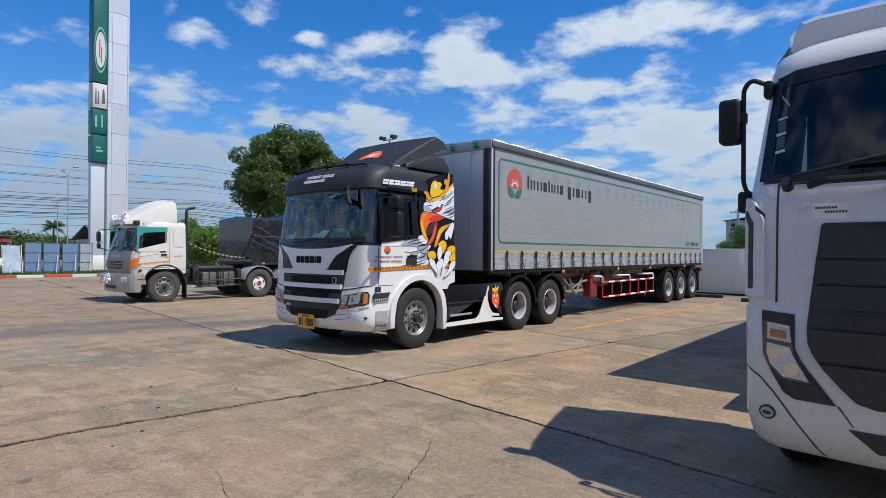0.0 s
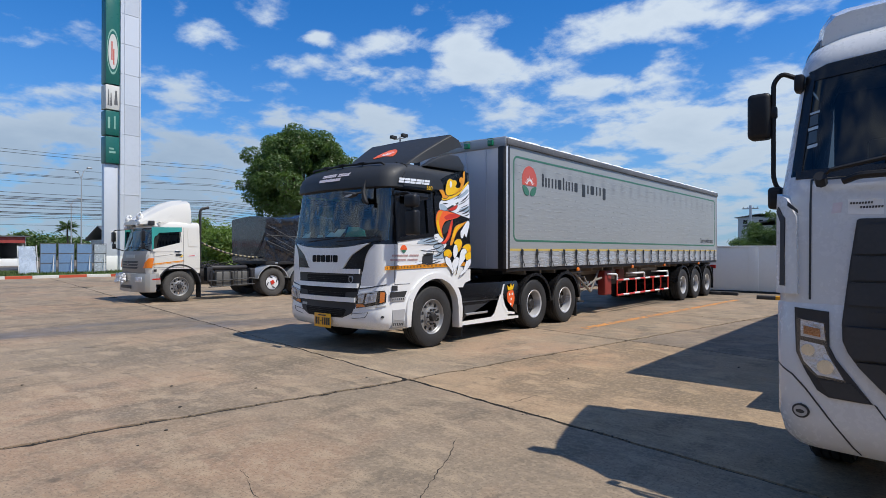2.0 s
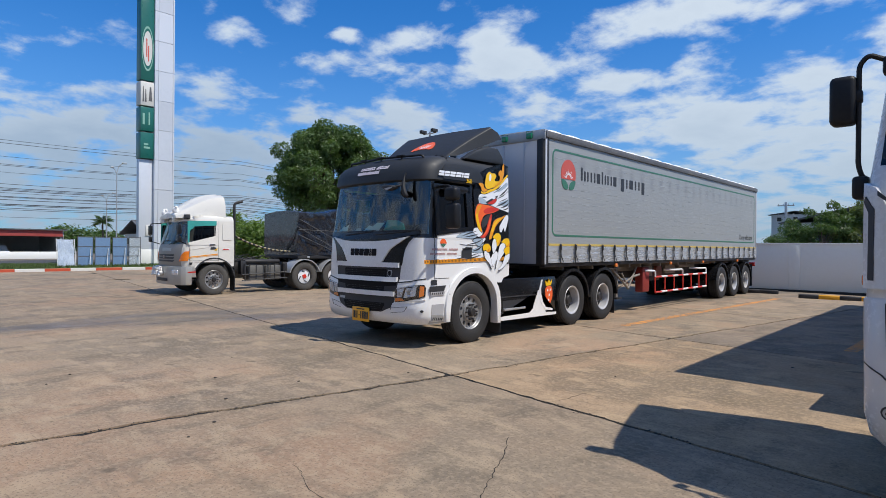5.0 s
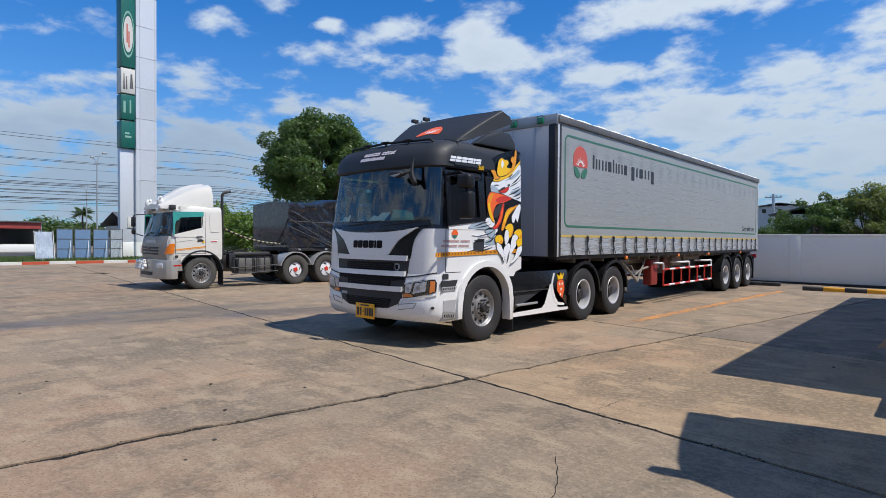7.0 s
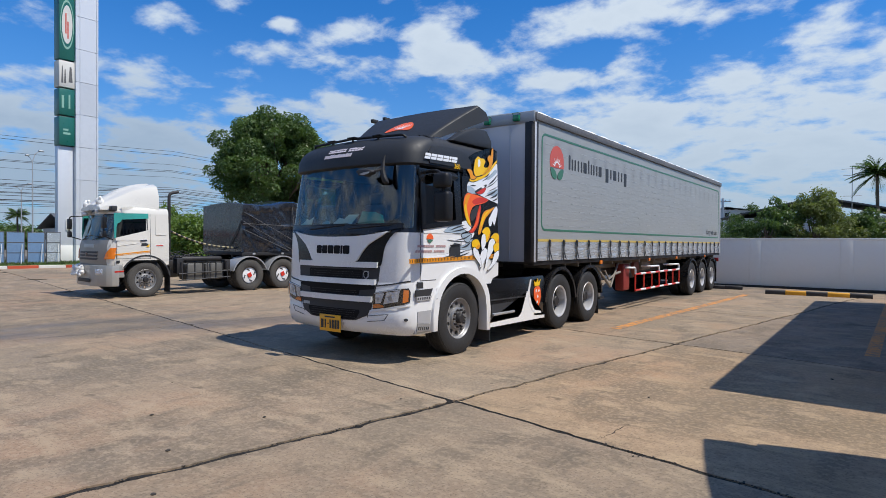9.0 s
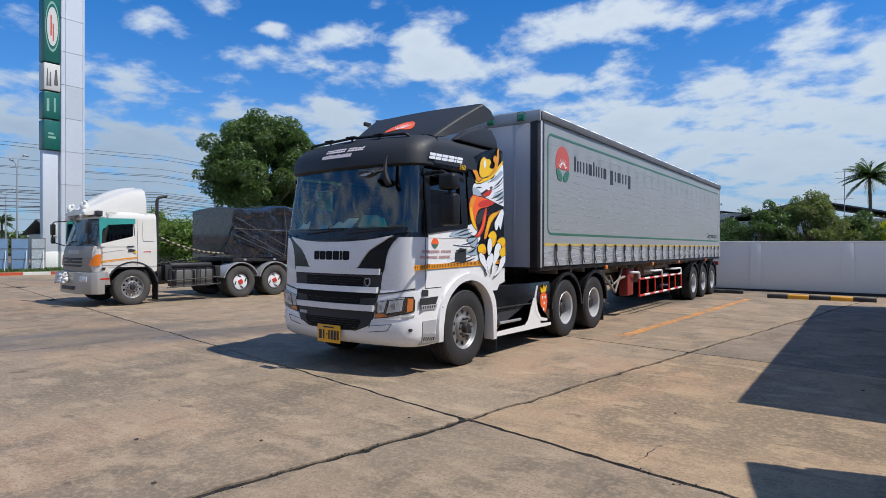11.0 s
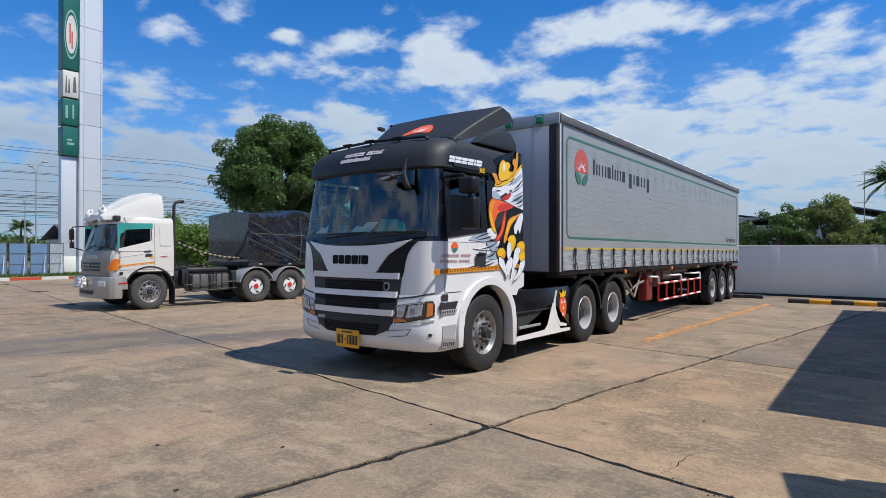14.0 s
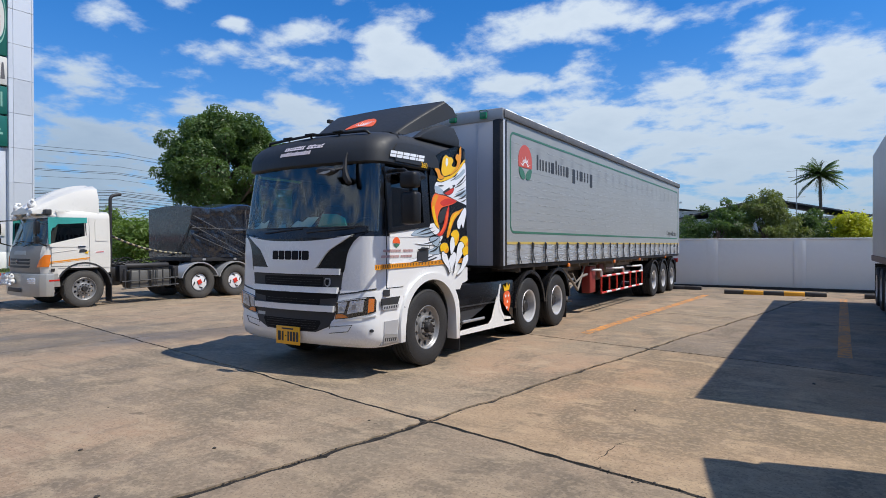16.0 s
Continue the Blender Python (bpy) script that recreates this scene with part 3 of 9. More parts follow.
# ---- the white and dark grey tractor unit ----
def tractor_unit():
    t = thing("tractor_unit", "white and dark grey truck tractor with bold painted side graphic", "truck", -6.87, 6.6)
    cab = Cab([(0.38, 0.10, 1.19, 0.26), (0.43, 0.035, 1.225, 0.29), (0.52, 0.0, 1.24, 0.29), (0.69, 0.0, 1.245, 0.29), (0.72, 0.012, 1.245, 0.29), (1.02, 0.015, 1.25, 0.29), (1.08, 0.03, 1.25, 0.29), (1.30, 0.035, 1.25, 0.29),
               (1.55, 0.045, 1.25, 0.29), (1.74, 0.06, 1.25, 0.28), (1.80, 0.085, 1.245, 0.27), (2.20, 0.14, 1.22, 0.25), (2.64, 0.205, 1.19, 0.24), (2.665, 0.145, 1.215, 0.25),
               (2.80, 0.155, 1.215, 0.27), (2.90, 0.195, 1.205, 0.29), (2.98, 0.27, 1.185, 0.31), (3.04, 0.36, 1.14, 0.33), (3.085, 0.49, 1.06, 0.35), (3.11, 0.66, 0.94, 0.36)], 2.35, (2.0, 1.32, 0.95, 0.75), 0.12)

    def pick(c):
        side = abs(c.x) > 1.12 and c.y > 0.42
        if c.z > 2.64:
            return "roof"
        if c.z > 1.8:
            if c.y < 0.33 + 0.13 * (c.z - 1.8):
                return "windscreen"
            if c.y < 1.32 and side:
                return None if c.z < 2.64 else "upper"
            return "upper"
        if c.z < 1.30:
            if c.y > 0.75:
                return None
            return "bumper" if c.z < 1.07 else "lower"
        if c.z > 1.74:
            return "upper"
        return "lower"

    skins = cab.skins(pick)
    part("bumper", give_depth(skins["bumper"]), M["white"], t, "white painted front bumper")
    part("cab_shell", give_depth(skins["lower"]), M["white"], t)
    part("window_surround", give_depth(skins["upper"], 0.04), M["black"], t, "black gloss upper cab")
    roof = skins["roof"]
    top = [v for v in roof.verts if abs(v.co.z - 3.11) < 1e-4]
    mid = roof.verts.new((0, 1.5, 3.15))
    edge = sorted(top, key=lambda v: math.atan2(v.co.y - 1.5, v.co.x))
    for a, b in zip(edge, edge[1:] + edge[:1]):
        roof.faces.new((a, b, mid))
    part("roof", roof, M["wrap"], t, "matt dark grey roof and sun visor")
    part("windscreen", skins["windscreen"], M["windscreen"], t, "tinted windscreen reflecting the sky").visible_shadow = False
    # moulded shoulder along the roof's side
    for s in (-1, 1):
        bm = bmesh.new()
        patch(bm, [(0.62, 2.69), (1.62, 2.69), (1.60, 2.80), (1.50, 2.91), (1.25, 2.955), (0.9, 2.95), (0.68, 2.92), (0.60, 2.84)], cab.side(s), 0.012, 0.2)
        part("roof_side_panel", bm, M["wrap"], t)

    # rear wall, floor, inside
    bm = bmesh.new()
    box(bm, -1.22, 1.22, 2.30, 2.36, 1.10, 3.03, 0.015)
    part("cab_rear_wall", bm, M["wrap"], t)
    bm = bmesh.new()
    box(bm, -1.18, 1.18, 0.46, 2.3, 1.12, 1.17)
    part("cab_floor", bm, M["cabin"], t)
    bm = bmesh.new()
    prism(bm, [(0.34, 1.68), (0.60, 1.75), (0.68, 1.66), (0.66, 1.30), (0.36, 1.30)], "x", -0.98, 0.98, 0.02)
    part("dashboard", bm, M["cabin"], t)
    for x in (-0.62, 0.62):
        bm = bmesh.new()
        box(bm, x - 0.26, x + 0.26, 0.95, 1.45, 1.45, 1.60, 0.05)
        prism(bm, [(1.38, 1.55), (1.50, 1.55), (1.62, 2.22), (1.52, 2.24)], "x", x - 0.25, x + 0.25, 0.04)
        box(bm, x - 0.14, x + 0.14, 1.52, 1.60, 2.24, 2.42, 0.03)
        part("seat", bm, M["cabin"], t)
    bm = bmesh.new()
    ringp = [(0.62 + 0.23 * math.cos(a), 0.66 + 0.12 * math.sin(a), 1.80 + 0.19 * math.sin(a)) for a in [k * math.tau / 20 for k in range(21)]]
    tube(bm, ringp, 0.017, 6)
    tube(bm, [(0.62, 0.66, 1.8), (0.62, 0.5, 1.62)], 0.03, 6)
    part("steering_wheel", bm, M["cabin"], t)
    # cloth and folded papers leaning on the inside of the windscreen
    for name, pts, material, label in (
            ("dashboard_cloth", [(0.34, 1.86), (0.78, 1.87), (0.74, 1.97), (0.62, 2.02), (0.52, 1.96), (0.40, 2.03)], M["teal_cloth"], "teal cloth on the dashboard"),
            ("paper_sunshade", [(-0.98, 1.86), (-0.66, 1.86), (-0.62, 1.97), (-0.72, 1.93), (-0.80, 1.95), (-0.86, 1.90)], M["paper"], "folded white paper behind the windscreen"),
            ("paper_sunshade", [(-0.14, 1.87), (0.22, 1.86), (0.34, 1.99), (0.16, 1.99), (0.08, 1.93), (-0.02, 1.95)], M["paper"], "folded white paper behind the windscreen"),
            ("paper_slip", [(-0.40, 1.86), (-0.22, 1.86), (-0.24, 1.91), (-0.36, 1.90)], M["art_grey"], "")):
        bm = bmesh.new()
        patch(bm, pts, cab.front, 0.004, 0.15, -0.05)
        part(name, bm, material, t, label)

    # front face: badge panel, dark wings, grille slots, lower grille
    F = lambda u, v, d: cab.front(u, v, d)
    def front_patch(name, pts, material, thick=0.012, lift=0.003, parent=t, label="", step=0.12):
        bm = bmesh.new()
        patch(bm, pts, F, thick, step, lift)
        return part(name, bm, material, parent, label)
    front_patch("wiper_cowl", [(-1.10, 1.80), (-0.62, 1.765), (-0.58, 1.715), (0.58, 1.715), (0.62, 1.765), (1.10, 1.80), (1.10, 1.86), (-1.10, 1.86)], M["black"], 0.02, 0.0)
    def both(pts):
        """A right-hand outline from the middle's top round to the middle's bottom, with its mirror image."""
        return pts + [(-x, z) for x, z in pts[::-1] if x > 0]
    front_patch("front_wing_panel", both([(0.93, 1.735), (1.12, 1.80), (1.02, 1.745), (0.94, 1.67), (0.885, 1.58), (0.86, 1.50), (0.835, 1.345), (0.82, 1.30)]), M["black"], 0.006, 0.006, label="black surround of the badge panel", step=0.045)
    front_patch("badge_panel", both([(0.0, 1.682), (0.30, 1.686), (0.55, 1.702), (0.76, 1.728), (0.95, 1.762), (0.90, 1.735), (0.81, 1.680), (0.71, 1.625), (0.62, 1.570), (0.555, 1.50), (0.50, 1.43), (0.455, 1.365), (0.40, 1.335), (0.34, 1.328), (0.0, 1.322)]), M["white"], 0.03, 0.008, step=0.10)
    word = letter_bars(t, "badge_word", [0.108, 0.108, 0.115, 0.115, 0.036, 0.115], 0.012, 0.115, lambda u, v, d: F(u - 0.335, v + 1.448, d), M["mesh_black"], 0.041)
    tagged(word, "black bars of a badge word")
    front_patch("grille_slot", both([(0.0, 1.30), (0.79, 1.30), (0.79, 1.09), (0.0, 1.09)]), M["grey_plastic"], 0.004, 0.002)
    front_patch("grille_slot", both([(0.0, 1.06), (0.77, 1.06), (0.735, 0.87), (0.0, 0.87)]), M["grey_plastic"], 0.004, 0.002)
    front_patch("grille_slot", both([(0.0, 0.83), (0.72, 0.83), (0.70, 0.73), (0.63, 0.63), (0.44, 0.555), (0.0, 0.545)]), M["grey_plastic"], 0.004, 0.002)
    front_patch("grille_mesh", both([(0.0, 1.238), (0.52, 1.238), (0.535, 1.215), (0.52, 1.115), (0.49, 1.092), (0.0, 1.085)]), M["mesh_black"], 0.002, 0.0065, label="black grille mesh")
    front_patch("grille_mesh", both([(0.0, 1.042), (0.75, 1.042), (0.73, 0.985), (0.50, 0.965), (0.47, 0.835), (0.0, 0.83)]), M["mesh_black"], 0.002, 0.0065, label="black grille mesh")
    front_patch("grille_mesh", both([(0.0, 0.70), (0.50, 0.70), (0.515, 0.67), (0.46, 0.585), (0.40, 0.565), (0.0, 0.56)]), M["mesh_black"], 0.002, 0.0065, label="black grille mesh")
    for zs, inner in (((1.11, 1.14, 1.17, 1.20), 0.50), ((0.86, 0.89, 0.92, 0.95), 0.45), ((0.59, 0.62, 0.65, 0.68), 0.44)):
        for z0 in zs:
            front_patch("mesh_slat", [(-inner, z0), (inner, z0), (inner, z0 + 0.006), (-inner, z0 + 0.006)], M["plastic"], 0.004, 0.008)
    for za, zb, half, deep in ((1.345, 1.268, 0.785, 0.026), (1.115, 1.042, 0.76, 0.034), (0.888, 0.812, 0.715, 0.034)):
        front_patch("grille_bar", both([(0.0, za), (half, za), (half - 0.008, zb), (0.0, zb)]), M["white"], deep, 0.006)
        # dark strip that draws the shade under the bar
        front_patch("bar_shadow_lip", both([(0.0, zb + 0.004), (half - 0.02, zb + 0.004), (half - 0.02, zb - 0.010), (0.0, zb - 0.010)]), M["plastic"], deep * 0.6, 0.004)
    front_patch("grille_emblem", [(0.60 + dx, 1.175 + dz) for dx, dz in ((-0.03, 0.05), (0.03, 0.05), (0.042, 0.02), (0.036, -0.03), (0.0, -0.058), (-0.036, -0.03), (-0.042, 0.02))], M["galv"], 0.012, 0.008)
    front_patch("emblem_field", [(0.60 + dx, 1.175 + dz) for dx, dz in ((-0.022, 0.036), (0.022, 0.036), (0.028, 0.012), (0.024, -0.024), (0.0, -0.042), (-0.024, -0.024), (-0.028, 0.012))], M["mesh_black"], 0.004, 0.019)
    front_patch("grille_tag", [(-0.66, 0.715), (-0.50, 0.715), (-0.50, 0.755), (-0.66, 0.755)], M["galv"], 0.004, 0.008)
    for x in (0.60, -0.60):
        bm = bmesh.new()
        patch(bm, [(x, 0.42), (x + 0.007, 0.42), (x + 0.007 + math.copysign(0.05, x), 0.69), (x + math.copysign(0.05, x), 0.69)], F, 0.001, 0.2)
        part("bumper_seam", bm, M["ink"], t)
    for s in (-1, 1):
        for pts in ([(0.65, 0.632), (0.96, 0.668), (0.96, 0.663), (0.65, 0.627)], [(0.64, 0.548), (0.90, 0.58), (0.96, 0.668), (0.955, 0.668), (0.895, 0.586), (0.64, 0.554)]):
            bm = bmesh.new()
            patch(bm, [(s * u, v) for u, v in pts], F, 0.002, 0.1)
            part("bumper_flap_seam", bm, M["ink"], t)
        # moulded crease under the headlight, and a painted line for the overhang's shade
        bm = bmesh.new()
        patch(bm, [(s * u, v) for u, v in [(0.68, 0.685), (1.20, 0.775), (1.20, 0.792), (0.68, 0.706)]], F, 0.010, 0.06)
        part("bumper_crease", bm, M["white"], t)
        bm = bmesh.new()
        patch(bm, [(s * u, v) for u, v in [(0.74, 1.018), (1.00, 1.052), (1.20, 1.095), (1.20, 1.112), (1.00, 1.070), (0.74, 1.036)]], F, 0.002, 0.06)
        part("corner_panel_gap", bm, M["ink"], t)
        # upright gap at the panel's inner edge
        bm = bmesh.new()
        patch(bm, [(s * u, v) for u, v in [(0.80, 1.30), (0.812, 1.30), (0.775, 1.04), (0.763, 1.04)]], F, 0.002, 0.1)
        part("corner_panel_gap", bm, M["ink"], t)
    # number plate
    plate = new("number_plate")
    plate.parent = t
    tagged(plate, "yellow number plate with plain dark bars")
    bm = bmesh.new()
    box(bm, -0.21, 0.21, -0.040, -0.024, 0.372, 0.602, 0.004)
    part("plate", bm, M["plate_yellow"], plate)
    for x0, x1 in ((-0.175, -0.125), (-0.10, -0.075), (-0.045, -0.02), (0.0, 0.025), (0.045, 0.085), (0.10, 0.14), (0.155, 0.19)):
        bm = bmesh.new()
        box(bm, x0, x1, -0.044, -0.0395, 0.415 if x0 != -0.045 else 0.47, 0.535 if x0 != -0.045 else 0.485)
        part("plate_bar", bm, M["ink"], plate)
    bm = bmesh.new()
    box(bm, -0.10, 0.10, -0.044, -0.0395, 0.562, 0.580)
    part("plate_bar", bm, M["ink"], plate)
    # headlights
    for s in (-1, 1):
        lamp = new("headlight")
        lamp.parent = t
        def fp(pts): return [(s * u, v) for u, v in pts]
        bm = bmesh.new()
        patch(bm, fp([(0.715, 0.722), (0.90, 0.745), (1.15, 0.800), (1.20, 0.83), (1.205, 0.96), (1.19, 1.012), (1.10, 1.005), (0.90, 0.972), (0.735, 0.942)]), F, 0.006, 0.06, 0.002)
        part("lamp_housing", bm, M["plastic"], lamp)
        for pts in ([(0.762, 0.800), (0.845, 0.808), (0.895, 0.950), (0.765, 0.928)], [(0.885, 0.795), (1.085, 0.835), (1.105, 0.978), (0.93, 0.952)]):
            bm = bmesh.new()
            patch(bm, fp(pts), F, 0.004, 0.03, 0.010)
            part("reflector", bm, M["mirror_lamp"], lamp)
        for cx, cz, rr in ((0.812, 0.862, 0.026), (0.985, 0.885, 0.034)):
            bm = bmesh.new()
            patch(bm, fp([(cx + rr * math.cos(k * math.tau / 16), cz + rr * math.sin(k * math.tau / 16)) for k in range(16)]), F, 0.006, 0.2, 0.015)
            part("projector", bm, M["galv"], lamp)
        bm = bmesh.new()
        patch(bm, fp([(0.75, 0.930), (0.92, 0.962), (1.12, 0.990), (1.12, 1.000), (0.92, 0.973), (0.75, 0.941)]), F, 0.006, 0.05, 0.010)
        part("light_strip", bm, M["paper"], lamp)
        for pts in ([(0.73, 0.735), (0.90, 0.757), (0.86, 0.785), (0.80, 0.795), (0.735, 0.785)], [(1.135, 0.818), (1.185, 0.838), (1.190, 0.985), (1.145, 0.990)]):
            bm = bmesh.new()
            patch(bm, fp(pts), F, 0.006, 0.04, 0.010)
            part("indicator", bm, M["amber"], lamp, "amber indicator lens")
        bm = bmesh.new()
        patch(bm, fp([(0.725, 0.728), (0.90, 0.752), (1.15, 0.806), (1.195, 0.836), (1.198, 0.96), (1.185, 1.004), (1.10, 0.998), (0.90, 0.966), (0.742, 0.936)]), F, 0.003, 0.06, 0.026)
        ob = part("lamp_cover", bm, M["lamp_glass"], lamp, "clear headlight cover")
        ob.visible_shadow = False
    # roof sign of two unreadable lines, roof bar, horns
    sign = new("name_decal")
    sign.parent = t
    tagged(sign, "pale unreadable lettering in two lines")
    rng = random.Random(3)
    for z, x0, x1 in ((2.875, -0.30, 0.36), (2.80, -0.36, 0.30)):
        x = x0
        while x < x1:
            w = rng.uniform(0.03, 0.055)
            if rng.random() > 0.15:
                bm = bmesh.new()
                patch(bm, [(x, z), (x + w, z), (x + w + 0.008, z + rng.uniform(0.04, 0.058)), (x + 0.008, z + 0.045)], F, 0.002, 0.3, 0.003)
                part("bar", bm, M["pale_ink"], sign)
            x += w + 0.008
    bar = new("roof_bar")
    bar.parent = t
    bm = bmesh.new()
    tube(bm, rounded([(-0.94, 0.52, 3.0), (-0.90, 0.46, 3.075), (0, 0.36, 3.085), (0.90, 0.46, 3.075), (0.94, 0.52, 3.0)], 0.05), 0.018, 8)
    part("bar", bm, M["plastic"], bar)
    for x in (-0.45, 0.02, 0.47):
        bm = bmesh.new()
        yb = 0.36 + 0.11 * abs(x)
        tube(bm, [(x, yb, 3.08), (x, yb + 0.03, 2.98)], 0.015, 6)
        box(bm, x - 0.08, x + 0.08, yb - 0.04, yb + 0.04, 3.085, 3.108, 0.008)
        part("bar_bracket", bm, M["plastic"], bar)
    # roof deflector with the printed emblem
    d = new("roof_deflector")
    d.parent = t
    tagged(d, "matt dark grey roof air deflector")
    def rise(u):
        return 3.12 + 0.63 * max(u, 0.0) ** 0.86
    def flare(u):
        return 0.80 + 0.28 * max(u, 0.0) ** 0.8
    D0, DL = 1.10, 0.93
    bm = bmesh.new()
    rows = []
    for k in range(11):
        u = k / 10
        w, zt = flare(u), rise(u)
        pts = [(-w, zt - 0.045), (-w + 0.008, zt - 0.022), (-w + 0.03, zt - 0.006), (-w + 0.07, zt), (-0.7 * w, zt + 0.004), (-0.35 * w, zt + 0.014), (0, zt + 0.018)]
        rows.append([bm.verts.new((x, D0 + DL * u, z)) for x, z in pts + [(-x, z) for x, z in pts[-2::-1]]])
    for a, b in zip(rows, rows[1:]):
        for k in range(len(a) - 1):
            bm.faces.new((a[k], a[k + 1], b[k + 1], b[k]))
    give_depth(bm, 0.02)
    part("shell", bm, M["wrap"], d)
    for s in (-1, 1):
        bm = bmesh.new()
        top = [(D0 + DL * k / 10, rise(k / 10) - 0.03, flare(k / 10)) for k in range(1, 11)] + [(2.20, 3.66, 1.10), (2.27, 3.56, 1.11)]
        hi = [bm.verts.new((s * x, y, z)) for y, z, x in top]
        lo = [bm.verts.new((s * (x + 0.012), y, max(3.13, min(z - 0.02, 3.16 + 0.40 * max(y - 1.30, 0) / 0.97)))) for y, z, x in top]
        for k in range(len(top) - 1):
            bm.faces.new((hi[k], hi[k + 1], lo[k + 1], lo[k]))
        give_depth(bm, 0.02)
        part("side_cheek", bm, M["wrap"], d)
    def roof_place(u, v, dd):
        return Vector((u, v, rise((v - D0) / DL) + 0.019 + dd))
    bm = bmesh.new()
    patch(bm, spline([(-0.28, 1.36), (-0.24, 1.50), (-0.11, 1.62), (0.07, 1.62), (0.20, 1.50), (0.22, 1.36), (-0.03, 1.40)], 4), roof_place, 0.003, 0.15, 0.006)
    part("emblem", bm, M["hotred"], d, "red fan-shaped emblem")
    bm = bmesh.new()
    for k in range(-3, 4):
        a = k * 0.26
        patch(bm, [(-0.03 + 0.09 * math.sin(a) - 0.009, 1.42), (-0.03 + 0.09 * math.sin(a) + 0.009, 1.42), (-0.03 + 0.26 * math.sin(a), 1.42 + 0.13 * math.cos(a))], roof_place, 0.002, 0.3, 0.011)
    part("emblem_ray", bm, M["art_white"], d)
    for s in (-1, 1):
        bm = bmesh.new()
        prism(bm, [(1.20, 3.08), (2.28, 3.08), (2.28, 3.20), (2.12, 3.36), (1.85, 3.36), (1.5, 3.25)], "x", s * 1.02, s * 1.17, 0.03)
        part("side_fairing", bm, M["wrap"], d)
    bm = bmesh.new()
    prism(bm, [(2.36, 1.15), (2.62, 1.15), (2.66, 2.95), (2.36, 3.0)], "x", -1.19, -1.22, 0.008)
    part("side_extension", bm, M["wrap"], d)

    # side panels, doors, windows on both sides
    for s in (-1, 1):
        S = cab.side(s)
        def sp(name, pts, material, thick=0.004, lift=0.003, parent=t, label="", step=0.25):
            bm = bmesh.new()
            patch(bm, pts, S, thick, step, lift)
            return part(name, bm, material, parent, label)
        bm = bmesh.new()
        low = [(0.75, 1.30), (0.75, 0.98)] + oval(1.37, 0.62, 0.72, 0.64, 145, 35) + [(2.14, 0.98), (2.20, 1.06), (2.36, 1.10), (2.36, 1.30)]
        prism(bm, low, "x", s * 1.20, s * 1.25)
        part("lower_side_panel", bm, M["white"], t)
        # wheel arch lip
        bm = bmesh.new()
        lip = oval(1.37, 0.62, 0.72, 0.64, 180, 0, 20) + [(2.09, 0.27), (1.99, 0.27)] + oval(1.37, 0.62, 0.61, 0.545, 0, 180, 20) + [(0.755, 0.40), (0.65, 0.40)]
        prism(bm, lip, "x", s * 1.12, s * 1.285, 0.012)
        part("wheel_arch_trim", bm, M["white"], t, "white wheel arch trim")
        bm = bmesh.new()
        prism(bm, oval(1.37, 0.60, 0.62, 0.56, -15, 190) + oval(1.37, 0.60, 0.59, 0.53, 190, -15), "x", s * 0.80, s * 1.14)
        part("inner_wheel_arch", bm, M["plastic"], t)
        # entry steps
        for z in (0.80, 0.40):
            bm = bmesh.new()
            box(bm, min(s * 1.10, s * 1.22), max(s * 1.10, s * 1.22), 0.34, 0.66, z, z + 0.06, 0.01)
            for k in range(6):
                box(bm, min(s * 1.12, s * 1.20), max(s * 1.12, s * 1.20), 0.36 + k * 0.05, 0.38 + k * 0.05, z + 0.058, z + 0.075)
            part("entry_step", bm, M["galv"], t, "grey ribbed entry step")
        # flat recess patch: shade on the white is put into its grey
        sp("step_recess", [(0.36, 0.55), (0.62, 0.52), (0.64, 0.70), (0.36, 0.70)], M["step_grey"], 0.003)
        sp("step_recess", [(0.36, 0.44), (0.62, 0.42), (0.62, 0.515), (0.36, 0.545)], M["galv"], 0.010)
        for k in range(6):
            sp("tread_hole", [(0.375 + 0.041 * k, 0.455 - 0.003 * k), (0.395 + 0.041 * k, 0.455 - 0.003 * k), (0.400 + 0.041 * k, 0.50 - 0.004 * k), (0.380 + 0.041 * k, 0.50 - 0.004 * k)], M["ink"], 0.002, 0.0135)
        sp("step_trim", [(0.30, 0.90), (0.62, 0.895), (0.67, 0.99), (0.30, 0.985)], M["grey_plastic"], 0.006)
        sp("step_trim", [(0.32, 0.845), (0.62, 0.84), (0.645, 0.895), (0.32, 0.90)], M["step_grey"], 0.012)
        for k in range(6):
            sp("tread_hole", [(0.335 + 0.047 * k, 0.856), (0.36 + 0.047 * k, 0.855), (0.365 + 0.047 * k, 0.885), (0.34 + 0.047 * k, 0.886)], M["ink"], 0.002, 0.0155)
        sp("side_vent", [(0.34, 1.01), (0.46, 1.005), (0.46, 1.085), (0.34, 1.09)], M["ink"], 0.004)
        sp("grip_recess", [(0.70, 0.68), (0.735, 0.68), (0.745, 0.85), (0.715, 0.86)], M["step_grey"], 0.002, 0.036)
        bm = bmesh.new()
        patch(bm, [(s * (1.17 + 0.018 * math.cos(k * math.tau / 12)), 0.60 + 0.02 * math.sin(k * math.tau / 12)) for k in range(12)], F, 0.006, 0.03, 0.003)
        part("bumper_eye", bm, M["ink"], t)
        # black flank behind the door, and the lower edge of the window rising to the rear
        sp("sill_wedge", [(0.46, 1.735), (1.345, 1.735), (1.345, 1.93), (1.0, 1.88), (0.46, 1.79)], M["white"], 0.004, 0.001)
        door = new("cab_door")
        door.parent = t
